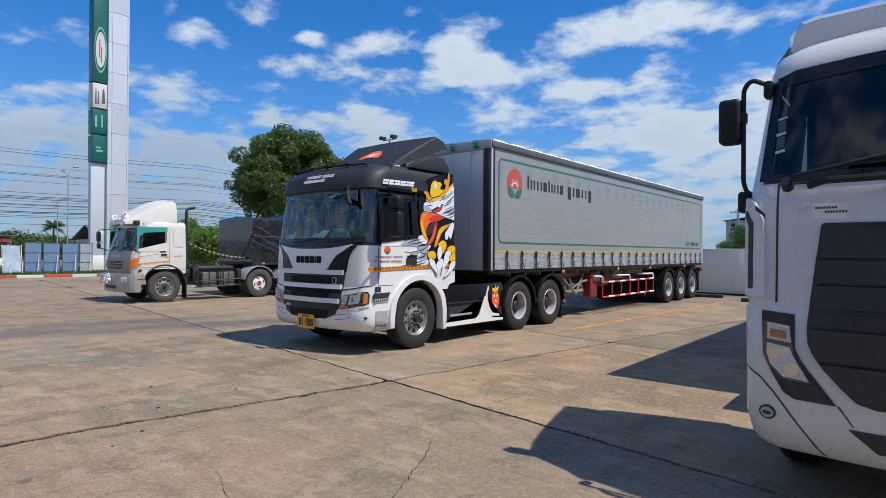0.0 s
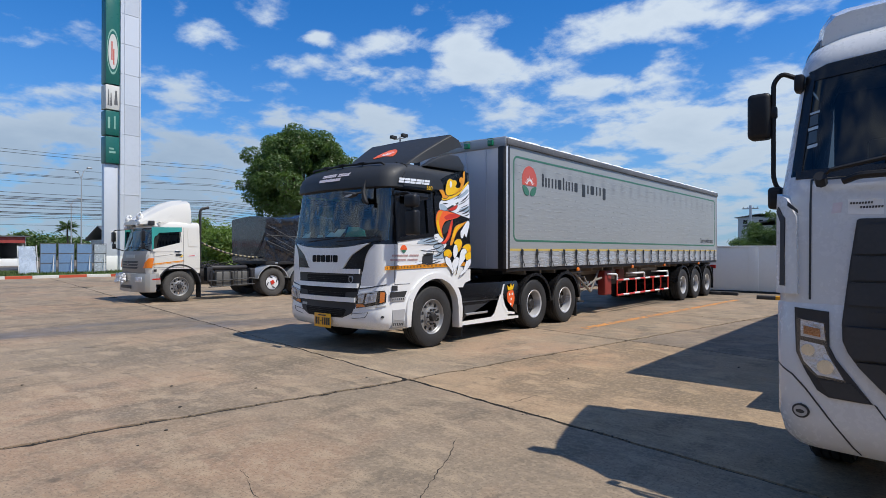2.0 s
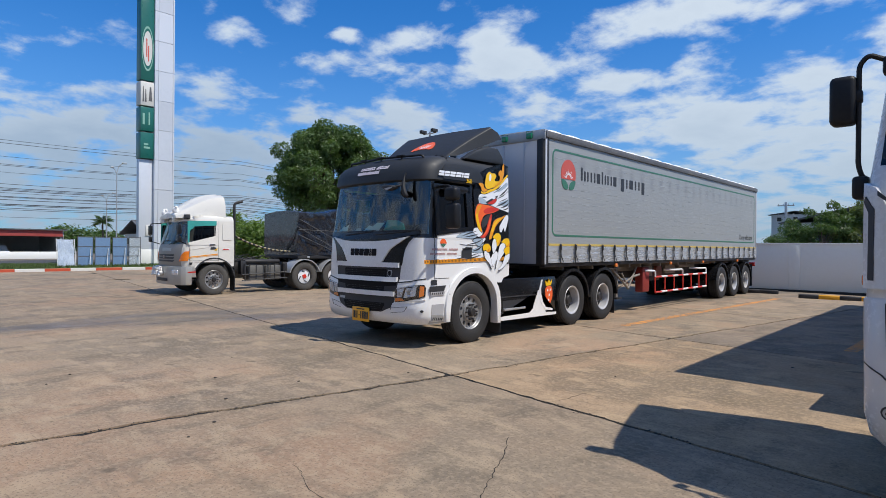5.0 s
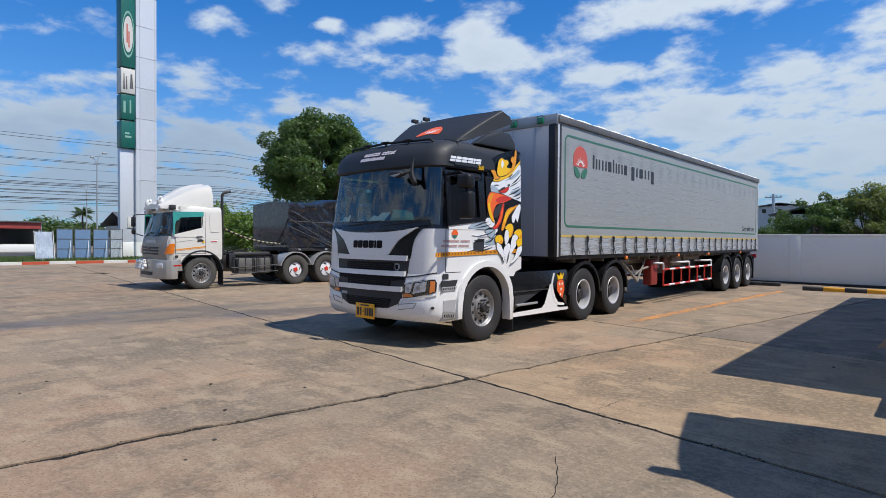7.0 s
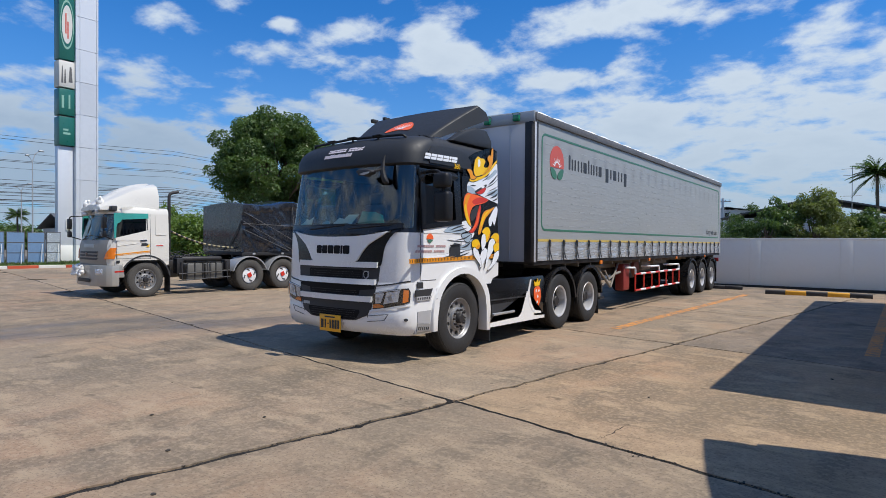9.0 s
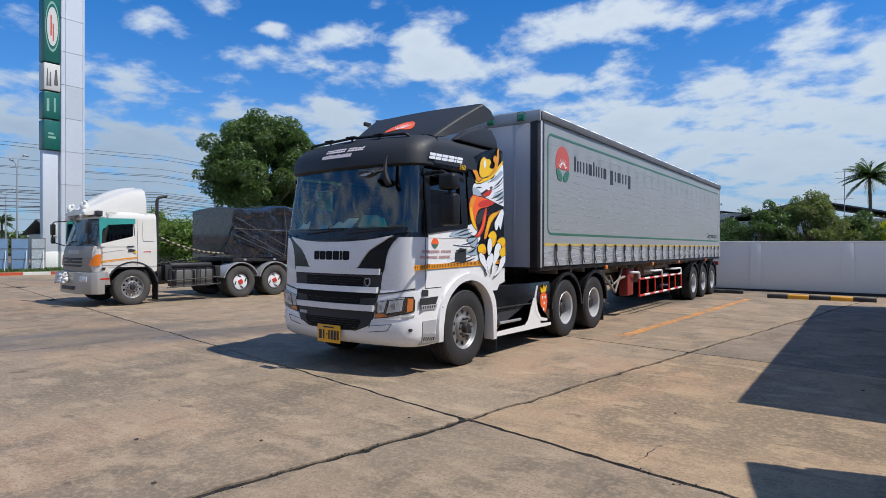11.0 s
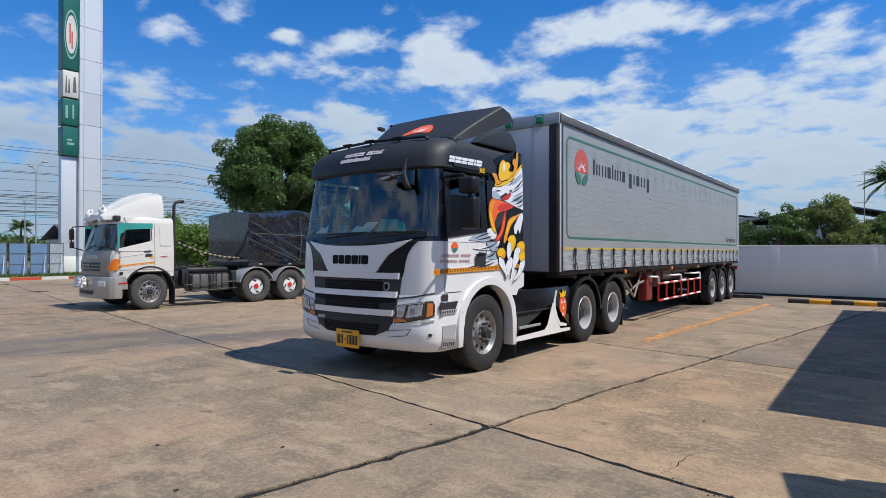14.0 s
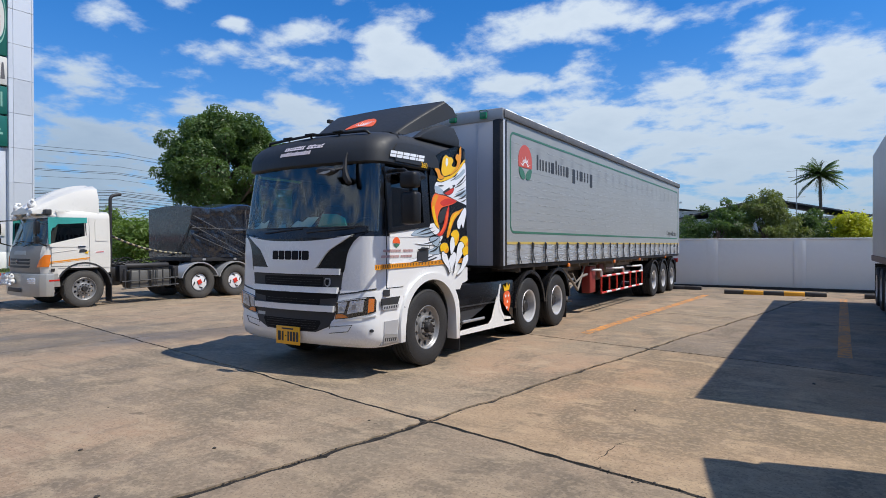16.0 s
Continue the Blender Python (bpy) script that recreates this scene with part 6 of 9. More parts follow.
M["grimy_tank"] = mat("grimy_grey_tank", (0.15, 0.145, 0.13), 0.5, metal=0.3, var=0.3, scale=4, dirt=0.6, dirt_col=(0.035, 0.03, 0.026), bump=0.2, bscale=30)
M["hazard"] = mat("cream_hose_cover", (0.36, 0.31, 0.18), 0.7, var=0.1)


def plush(parent_x, parent_y, z, seed, s=0.2):
    """A soft white toy, one plain rounded mesh."""
    rng = random.Random(seed)
    bm = bmesh.new()
    for dx, dy, dz, r in ((0, 0, 0, 0.55), (0, -0.1, 0.72, 0.48), (-0.4, -0.05, 1.15, 0.2), (0.4, -0.05, 1.15, 0.2), (-0.5, -0.1, 0.1, 0.24), (0.5, -0.1, 0.1, 0.24), (-0.3, -0.35, -0.4, 0.26), (0.3, -0.35, -0.4, 0.26)):
        bmesh.ops.create_icosphere(bm, subdivisions=2, radius=r * s, matrix=Matrix.Translation((dx * s, dy * s, dz * s)) @ Matrix.Diagonal((1, 0.9, rng.uniform(0.95, 1.1), 1)))
    ob = link("soft_toy", bm, M["plush"])
    ob.matrix_world = pose(parent_x, parent_y, z, 0, 0, rng.uniform(-25, 25))
    return tagged(ob, "small white plush toy tied to the old truck", "toy", "plush toys")


def old_tractor():
    t = thing("old_tractor_unit", "cream older truck tractor with tall roof deflector and teal trim", "truck", -18.745, 8.195, 0, -3.5)
    cab = Cab([(0.92, 0.02, 1.20, 0.24), (1.05, 0.0, 1.22, 0.26), (1.45, 0.02, 1.22, 0.26), (1.56, 0.05, 1.22, 0.26), (1.62, 0.07, 1.215, 0.24), (2.34, 0.25, 1.17, 0.20), (2.40, 0.25, 1.17, 0.20),
               (2.49, 0.36, 1.13, 0.24), (2.54, 0.55, 1.03, 0.26)], 1.77, (1.55, 1.15, 0.8, 0.50), 0.15)

    def pick(c):
        if 1.62 < c.z < 2.34:
            if c.y < 0.55 and abs(c.x) < 1.11:
                return "screen"
            if abs(c.x) > 1.1 and 0.50 < c.y < 1.15:
                return None
        if c.z < 1.05 and c.y > 0.50:
            return None
        if c.z < 1.60 and c.y < 0.34 and abs(c.x) < 1.0:
            return "face"
        return "shell"

    sk = cab.skins(pick)
    shell = sk["shell"]
    top = [v for v in shell.verts if abs(v.co.z - 2.54) < 1e-4]
    mid = shell.verts.new((0, 1.2, 2.57))
    edge = sorted(top, key=lambda v: math.atan2(v.co.y - 1.2, v.co.x))
    for a, b in zip(edge, edge[1:] + edge[:1]):
        shell.faces.new((a, b, mid))
    part("cab_shell", shell, M["cream"], t)
    part("windscreen", sk["screen"], M["windscreen"], t, "windscreen with dark sun strip")
    part("front_panel", give_depth(sk["face"], 0.02), M["grille_tan"], t)
    F = lambda u, v, d: cab.front(u, v, d)
    for z in (1.06, 1.15, 1.24):
        bm = bmesh.new()
        patch(bm, [(-0.62, z), (0.62, z), (0.66, z + 0.055), (-0.66, z + 0.055)], F, 0.006, 0.2)
        part("grille_slot", bm, M["ink"], t)
    bm = bmesh.new()
    patch(bm, [(-0.25, 1.40), (0.45, 1.40), (0.45, 1.50), (-0.25, 1.50)], F, 0.008, 0.2)
    part("badge_plate", bm, M["dull_metal"], t)
    bm = bmesh.new()
    patch(bm, [(0.08 * math.cos(a), 1.22 + 0.06 * math.sin(a)) for a in [k * math.tau / 16 for k in range(16)]], F, 0.02, 0.3)
    part("round_emblem", bm, M["chrome"], t)
    for s in (-1, 1):
        bm = bmesh.new()
        patch(bm, [(s * 0.96, 1.08), (s * 1.20, 1.10), (s * 1.21, 1.40), (s * 1.14, 1.39), (s * 1.03, 1.25)], F, 0.02, 0.05)
        part("indicator", bm, M["amber"], t, "large orange corner indicator")
        for x in (-0.5, 0.3):
            if s > 0:
                bm = bmesh.new()
                tube(bm, [F(x + 0.15 * k, 1.61 + 0.035 * k, 0.03) for k in range(4)], 0.012, 6)
                tube(bm, [F(x + 0.1 + 0.12 * k, 1.71 + 0.008 * k, 0.015) for k in range(6)], 0.010, 5)
                part("wiper", bm, M["plastic"], t)
    # bumper
    bp = new("bumper")
    bp.parent = t
    tagged(bp, "dull silver steel bumper")
    bm = bmesh.new()
    prism(bm, [(-1.21, 0.42), (-1.20, 0.24), (-1.10, 0.12), (-0.80, 0.01), (-0.4, -0.05), (0.4, -0.05), (0.80, 0.01), (1.10, 0.12), (1.20, 0.24), (1.21, 0.42), (1.10, 0.42), (1.05, 0.26), (0.5, 0.12), (-0.5, 0.12), (-1.05, 0.26), (-1.10, 0.42)], "z", 0.34, 0.915, 0.02)
    part("bumper_beam", bm, M["dull_metal"], bp)
    for s in (-1, 1):
        bm = bmesh.new()
        prism(bm, [(s * 0.72, -0.03), (s * 0.98, 0.055), (s * 0.97, 0.085), (s * 0.71, 0.0)], "z", 0.66, 0.81, 0.012)
        part("headlight", bm, M["mirror_lamp"], bp)
    bm = bmesh.new()
    box(bm, -0.45, 0.45, -0.07, -0.055, 0.44, 0.54, 0.01)
    part("lower_slot", bm, M["ink"], bp)
    # inside
    bm = bmesh.new()
    box(bm, -1.15, 1.15, 1.70, 1.76, 1.0, 2.4)
    box(bm, -1.12, 1.12, 0.50, 1.7, 1.0, 1.06)
    box(bm, -0.95, 0.95, 0.36, 0.7, 1.3, 1.60, 0.05)
    part("cabin_lining", bm, M["cabin"], t)
    for x in (-0.55, 0.55):
        bm = bmesh.new()
        prism(bm, [(1.1, 1.4), (1.25, 1.35), (1.45, 2.12), (1.33, 2.14)], "x", x - 0.24, x + 0.24, 0.04)
        box(bm, x - 0.24, x + 0.24, 0.75, 1.2, 1.35, 1.48, 0.04)
        part("seat", bm, M["cabin"], t)
    bm = bmesh.new()
    prism(bm, [(-0.9, 2.28), (-0.88, 1.68), (-0.45, 1.66), (-0.3, 1.9), (-0.12, 1.72), (-0.1, 2.28)], "y", 0.44, 0.46)
    part("windscreen_curtain", bm, M["rope"], t, "grey cloth hung behind the windscreen")
    for s in (-1, 1):
        S = cab.side(s)
        def sp(name, pts, material, thick=0.004, lift=0.003, parent=t, label=""):
            bm = bmesh.new()
            patch(bm, pts, S, thick, 0.3, lift)
            return part(name, bm, material, parent, label)
        bm = bmesh.new()
        prism(bm, [(0.50, 1.07), (0.50, 0.80)] + arch(1.12, 0.50, 0.68, 150, 35) + [(1.77, 0.92), (1.77, 1.07)], "x", s * 1.16, s * 1.21)
        part("lower_side_panel", bm, M["cream"], t)
        bm = bmesh.new()
        prism(bm, [(0.30, 0.58), (0.56, 0.58), (0.52, 1.06), (0.30, 1.06)], "x", s * 1.12, s * 1.20, 0.01)
        part("step_panel", bm, M["dull_metal"], t)
        sp("red_reflector", [(0.30, 0.72), (0.54, 0.73), (0.54, 0.77), (0.30, 0.76)], M["redlens"], 0.006)
        door = new("cab_door")
        door.parent = t
        bm = bmesh.new()
        patch(bm, [(0.325, 1.66), (1.16, 1.87), (1.16, 2.28), (0.335, 2.26)], S, 0.003, 0.4, 0.001)
        ob = part("door_window", bm, M["dark_glass"], door)
        ob.visible_shadow = False
        sp("window_sill", [(0.32, 1.60), (1.20, 1.60), (1.20, 1.895), (1.14, 1.885), (0.32, 1.675)], M["cream"], 0.012, 0.0, door)
        sp("window_post", [(1.135, 1.86), (1.24, 1.88), (1.24, 2.36), (1.135, 2.36)], M["cream"], 0.012, 0.0, door)
        bm = bmesh.new()
        patch(bm, [(0.285, 1.66), (0.33, 1.68), (0.345, 1.98), (0.38, 2.08), (0.44, 2.10), (0.50, 2.18), (1.14, 2.225), (1.20, 2.23), (1.20, 2.37), (0.285, 2.35)], S, 0.012, 0.2, 0.004)
        part("window_trim", bm, M["teal_cloth"], door, "teal cloth trim round the window")
        bm = bmesh.new()
        patch(bm, [(1.14, 2.225), (1.16, 1.90), (1.175, 1.90), (1.17, 2.225)], S, 0.012, 0.4, 0.006)
        part("window_seal", bm, M["ink"], door)
        bm = bmesh.new()
        for pts in ([(1.243, 1.08), (1.251, 1.08), (1.251, 2.36), (1.243, 2.36)], [(0.34, 1.10), (0.348, 1.10), (0.348, 1.62), (0.34, 1.62)], [(0.34, 1.10), (1.25, 1.10), (1.25, 1.106), (0.34, 1.106)]):
            patch(bm, pts, S, 0.001, 0.4, 0.006)
        part("door_gap", bm, M["ink"], door)
        sp("door_handle", [(0.96, 1.58), (1.14, 1.595), (1.14, 1.63), (0.96, 1.62)], M["chrome"], 0.02, parent=door)
        sp("lock_plate", [(0.99, 1.45), (1.16, 1.46), (1.19, 1.51), (1.10, 1.54), (1.0, 1.53)], M["ink"], 0.006, parent=door)
        sp("yellow_tag", [(1.12, 1.43), (1.20, 1.42), (1.22, 1.50), (1.17, 1.47)], M["yellow"], 0.004, 0.011, parent=door)
        sp("door_crease", [(0.36, 1.455), (0.94, 1.535), (0.94, 1.525), (0.36, 1.445)], M["cream"], 0.006, parent=door)
        sp("orange_line", [(0.30, 1.195), (1.24, 1.295), (1.24, 1.325), (0.30, 1.225)], M["orange"], 0.001)
        sp("orange_line", [(0.30, 1.170), (1.24, 1.270), (1.24, 1.282), (0.30, 1.180)], M["orange"], 0.001)
        sp("sleeper_panel", [(1.40, 1.76), (1.68, 1.76), (1.70, 1.80), (1.70, 2.26), (1.67, 2.31), (1.42, 2.31), (1.39, 2.26), (1.39, 1.80)], M["cream"], 0.012)
        sp("red_sticker", [(1.38, 1.43), (1.62, 1.44), (1.62, 1.49), (1.38, 1.48)], M["paper"], 0.002)
        sp("red_sticker", [(1.40, 1.445), (1.60, 1.453), (1.60, 1.477), (1.40, 1.468)], M["red"], 0.002, 0.006)
        sp("badge", [(0.34, 0.97), (0.42, 0.97), (0.43, 1.05), (0.33, 1.05)], M["ink"], 0.003)
        bm = bmesh.new()
        fender(bm, 1.12, 0.50, 0.70, 0.04, min(s * 0.85, s * 1.23), max(s * 0.85, s * 1.23), 8, 150)
        part("front_fender", bm, M["grey_plastic"], t)
        bm = bmesh.new()
        box(bm, min(s * 0.85, s * 1.2), max(s * 0.85, s * 1.2), 1.80, 1.82, 0.10, 0.86)
        part("mudflap", bm, M["rubber"], t)
        mir = new("door_mirror")
        mir.parent = t
        bm = bmesh.new()
        tube(bm, rounded([(s * 1.12, 0.30, 2.32), (s * 1.30, -0.02, 2.30), (s * 1.34, -0.02, 1.72), (s * 1.2, 0.25, 1.62)], 0.08), 0.016, 6)
        part("mirror_arm", bm, M["plastic"], mir)
        bm = bmesh.new()
        box(bm, s * 1.32 - 0.11, s * 1.32 + 0.11, -0.06, 0.03, 1.92, 2.24, 0.03)
        box(bm, s * 1.32 - 0.10, s * 1.32 + 0.10, -0.05, 0.03, 1.68, 1.86, 0.03)
        part("mirror_head", bm, M["plastic"], mir)
        wheel(t, s * 1.05, 1.13, "steer", side=s, r=0.49, rim_mat=M["dull_rim"])
        for y in (4.43, 5.69):
            w = wheel(t, s * 1.05, y, "drive", side=s, r=0.50, double=True, rim_mat=M["steel"])
            bm = bmesh.new()
            lathe(bm, [(0.05, 0.268), (0.075, 0.255), (0.088, 0.20), (0.092, 0.0)], 32, caps=(False, False))
            part("wheel_trim", bm, M["canvas_top"], w, "white wheel trim")
            for k in range(4):
                a = k * math.pi / 2 + 0.5
                bm = bmesh.new()
                bmesh.ops.create_cube(bm, size=1, matrix=Matrix.Rotation(a, 4, "X") @ Matrix.Translation((0.088, 0.045, 0.175)) @ Matrix.Rotation(0.7, 4, "X") @ Matrix.Diagonal((0.020, 0.036, 0.115, 1)))
                part("trim_slot", bm, M["ink"], w)
            bm = bmesh.new()
            bmesh.ops.create_cube(bm, size=1, matrix=Matrix.Translation((0.105, 0, 0)) @ Matrix.Rotation(0.45, 4, "X") @ Matrix.Diagonal((0.03, 0.13, 0.13, 1)))
            ob = part("red_hub_plate", bm, M["red"], w)
            bm = bmesh.new()
            fender(bm, y, 0.48, 0.64, 0.03, min(s * 0.6, s * 1.22), max(s * 0.6, s * 1.22), 20, 165)
            part("rear_fender", bm, M["galv"], t, "grey metal wheel cover")
    # roof deflector and lamps
    d = new("roof_deflector")
    d.parent = t
    tagged(d, "tall white moulded roof deflector")
    bm = bmesh.new()
    rows = []
    for k in range(11):
        u = k / 10
        y = 0.10 + 1.42 * u
        zt = 2.55 + 0.70 * math.sin(u * math.pi / 2 * 0.96)
        w = 0.72 + 0.42 * u
        pts = [(-w, 2.45), (-w * 0.98, 2.45 + (zt - 2.45) * 0.55), (-w * 0.88, 2.45 + (zt - 2.45) * 0.88), (-w * 0.66, zt), (-w * 0.36, zt + 0.01), (-w * 0.30, zt + 0.05), (0, zt + 0.06)]
        full = pts + [(-x, z) for x, z in pts[-2::-1]]
        rows.append([bm.verts.new((x, y, z)) for x, z in full])
    for a, b in zip(rows, rows[1:]):
        for k in range(len(a) - 1):
            bm.faces.new((a[k], a[k + 1], b[k + 1], b[k]))
    bm.faces.new(rows[0])
    give_depth(bm, 0.02)
    part("shell", bm, M["cream"], d)
    for s in (-1, 1):
        bm = bmesh.new()
        box(bm, min(s * 0.80, s * 1.02), max(s * 0.80, s * 1.02), 0.30, 0.44, 2.42, 2.56, 0.02)
        part("roof_lamp", bm, M["grey_plastic"], t)
    bm = bmesh.new()
    tube(bm, rounded([(1.02, 1.86, 1.10), (1.02, 1.86, 3.00), (1.02, 2.14, 3.06)], 0.14, 5), 0.044, 10)
    part("exhaust_pipe", bm, M["steel"], t, "black upright exhaust pipe")
    # frame, tanks, rail
    ch = new("chassis")
    ch.parent = t
    for x in (-0.42, 0.42):
        bm = bmesh.new()
        box(bm, x - 0.04, x + 0.04, 0.4, 6.6, 0.74, 1.0, 0.01)
        part("frame_rail", bm, M["steel"], ch)
    for y in (1.13, 4.43, 5.69):
        bm = bmesh.new()
        tube(bm, [(-0.9, y, 0.5), (0.9, y, 0.5)], 0.07, 10)
        part("axle", bm, M["steel"], ch)
    bm = bmesh.new()
    box(bm, -0.5, 0.5, 0.9, 2.0, 0.55, 1.0, 0.08)
    part("engine_block", bm, M["steel"], ch)
    bm = bmesh.new()
    box(bm, -0.5, 0.5, 4.7, 5.6, 1.0, 1.12, 0.02)
    part("fifth_wheel", bm, M["steel"], ch)
    for s in (-1, 1):
        for y0, y1 in ((2.35, 2.90), (2.96, 3.55)):
            bm = bmesh.new()
            box(bm, min(s * 0.6, s * 1.08), max(s * 0.6, s * 1.08), y0, y1, 0.42, 0.92, 0.05)
            part("tank", bm, M["grimy_tank"], t, "grimy grey side tank")
        for y0, y1, z, r, m in ((2.30, 3.58, 1.05, 0.08, "steel"), (2.42, 3.40, 0.95, 0.04, "steel")):
            bm = bmesh.new()
            tube(bm, [(s * 0.86, y0, z), (s * 0.86, y0 + 0.03, z), (s * 0.86, y1 - 0.03, z), (s * 0.86, y1, z)], [r * 0.8, r, r, r * 0.8], 12)
            part("air_tank", bm, M[m], t, "round air tank on the frame")
        for y in (2.38, 2.62, 2.88, 3.02, 3.30, 3.52):
            bm = bmesh.new()
            box(bm, min(s * 1.075, s * 1.095), max(s * 1.075, s * 1.095), y - 0.018, y + 0.018, 0.43, 0.93, 0.004, 1)
            part("tank_strap", bm, M["grey_plastic"], t)
        for y0, y1, z0, z1 in ((2.08, 2.28, 0.62, 1.08), (3.62, 3.80, 0.70, 1.02)):
            bm = bmesh.new()
            box(bm, min(s * 0.80, s * 1.06), max(s * 0.80, s * 1.06), y0, y1, z0, z1, 0.02)
            part("battery_box", bm, M["steel"], t)
        bm = bmesh.new()
        for k in range(4):
            tube(bm, spline([(s * 0.6, 2.1 + 0.2 * k, 1.02), (s * 0.8, 2.5 + 0.2 * k, 1.18 + 0.03 * k), (s * 0.7, 3.1 + 0.15 * k, 1.06), (s * 0.5, 3.6, 1.04)], 6, False), 0.013, 5)
        part("air_line", bm, M["plastic"], t)
        rail = new("side_rail")
        rail.parent = t
        for z in (0.42, 0.62):
            bm = bmesh.new()
            tube(bm, [(s * 1.14, 2.1, z), (s * 1.14, 3.75, z + 0.06)], 0.018, 6)
            part("rail_tube", bm, M["grey_plastic"], rail)
        for y in (2.2, 3.1, 3.65):
            bm = bmesh.new()
            tube(bm, [(s * 1.14, y, 0.42), (s * 1.14, y, 0.96), (s * 0.7, y, 0.98)], 0.016, 6)
            part("rail_post", bm, M["grey_plastic"], rail)
    # striped hose from the cab to the load
    h = new("striped_hose")
    h.parent = t
    tagged(h, "cream and black striped air hose")
    path = [Vector((0.75 - 0.1 * u, 1.85 + 2.6 * u, 2.0 - 0.62 * u ** 0.8 - 0.35 * math.sin(u * math.pi) * 0.4)) for u in [k / 32 for k in range(33)]]
    for k in range(32):
        bm = bmesh.new()
        tube(bm, path[k:k + 2], 0.032, 7)
        part("hose_band", bm, M["hazard"] if k % 2 else M["ink"], h)
    for i, p in enumerate(((-0.62, 0.24, 2.46), (0.42, 0.22, 2.52), (-0.25, -0.12, 0.72), (0.02, -0.12, 0.70), (-0.52, -0.12, 0.70))):
        q = t.matrix_world @ Vector(p)
        plush(q.x, q.y, q.z, i, 0.24 if i < 2 else 0.16)
    return t


def sheeted_trailer():
    t = thing("sheeted_trailer", "flatbed trailer with a roped load under creased black tarpaulin", "trailer", -18.70, 12.40, 0, -3.5)
    LEN = 9.0
    bm = bmesh.new()
    nu, nv = 220, 26
    def top(y): return 1.55 + 0.10 * noise.noise(Vector((y * 0.8, 0, 4))) + 0.12 * math.sin(min(y, 3) / 3 * math.pi / 2)
    rings = []
    for i in range(nu + 1):
        y = LEN * i / nu
        ring = []
        h = top(y)
        prof = [(-1.25, 0)] + [(-1.25, h * k / nv) for k in range(1, nv)] + [(-1.18, h * 0.985), (-1.0, h)] + [(-1.0 + 0.25 * k, h + 0.05 * math.sin(k / 8 * math.pi)) for k in range(1, 8)] + [(1.0, h), (1.18, h * 0.985)] + [(1.25, h * k / nv) for k in range(nv - 1, 0, -1)] + [(1.25, 0)]
        for x, z in prof:
            d = 0.045 * noise.noise(Vector((x * 1.2, y * 1.6, z * 1.8))) + 0.045 * abs(noise.noise(Vector((x * 3, y * 2.0 + z * 1.6, z * 1.4))))
            # sharp folds running down from the front corner, drawn tight by the ropes
            lean = noise.noise(Vector((y * 0.9, z * 0.9, 2.0)))
            pull = max(0.25, 1.0 - y / 2.6)
            for slope, pitch, deep in ((0.9, 2.6, 0.030), (-1.5, 3.7, 0.022), (0.25, 5.3, 0.012)):
                wave = noise.noise(Vector(((y * slope + z + 0.3 * lean) * pitch, y * 0.55 - z * 0.4, pitch)))
                d += deep * pull * max(0.0, 1.0 - abs(wave) * 5.0)
            # a seam drawn in along the middle and the top sheet lapping over the side
            d -= 0.03 * math.exp(-((z - 0.86) / 0.035) ** 2)
            d += 0.025 if z > h - 0.22 + 0.05 * noise.noise(Vector((y * 1.3, 0, 9))) else 0.0
            flare = 0.05 * max(0, 0.25 - z) * 4
            ring.append(bm.verts.new((x + math.copysign(d + flare * 0.3, x), y + d * 0.5, 1.26 + z + (d * 0.6 if z > h * 0.9 else 0))))
        rings.append(ring)
    for a, b in zip(rings, rings[1:]):
        for k in range(len(a) - 1):
            bm.faces.new((a[k], a[k + 1], b[k + 1], b[k]))
    bm.faces.new(rings[0])
    bm.faces.new(rings[-1][::-1])
    part("tarpaulin", bm, M["tarp"], t, "creased black plastic tarpaulin")
    for pts in ([(1.29, 0.05, 2.55), (1.31, 1.3, 1.95), (1.30, 2.6, 1.32)], [(1.30, 0.02, 2.25), (1.32, 1.0, 1.76), (1.30, 1.95, 1.29)], [(1.30, 0.02, 1.99), (1.32, 0.9, 1.63), (1.30, 1.75, 1.29)], [(1.29, 1.9, 2.80), (1.32, 1.95, 2.0), (1.30, 1.9, 1.28)],
                [(1.29, 2.2, 2.8), (1.31, 3.6, 2.0), (1.30, 4.8, 1.3)], [(1.29, 4.4, 2.8), (1.31, 4.45, 2.0), (1.30, 4.4, 1.3)], [(1.29, 4.8, 2.75), (1.31, 6.6, 2.0), (1.30, 7.8, 1.3)],
                [(0, -0.03, 1.30), (0.6, -0.03, 1.5), (1.25, -0.02, 2.3)], [(1.30, 0.0, 2.18), (1.32, 4.4, 2.1), (1.31, 8.8, 2.15)]):
        bm = bmesh.new()
        tube(bm, [(px + (0.035 if px > 1 else 0), py, pz) for px, py, pz in spline(pts, 5, False)], 0.015, 6)
        part("rope", bm, M["rope"], t)
    bm = bmesh.new()
    box(bm, -1.25, 1.25, 0.02, LEN, 1.13, 1.26, 0.02)
    part("deck", bm, M["steel"], t)
    bm = bmesh.new()
    for x in (-0.5, 0.5):
        box(bm, x - 0.06, x + 0.06, 0.1, LEN, 0.98, 1.14)
    part("chassis_beam", bm, M["steel"], t)
    for s in (-1, 1):
        for y in (6.3, 7.6):
            wheel(t, s * 1.05, y, "drive", side=s, r=0.50, double=True)
        bm = bmesh.new()
        box(bm, min(s * 0.84, s * 0.96), max(s * 0.84, s * 0.96), 3.3, 3.42, 0.30, 1.14, 0.01)
        part("landing_leg", bm, M["steel"], t)
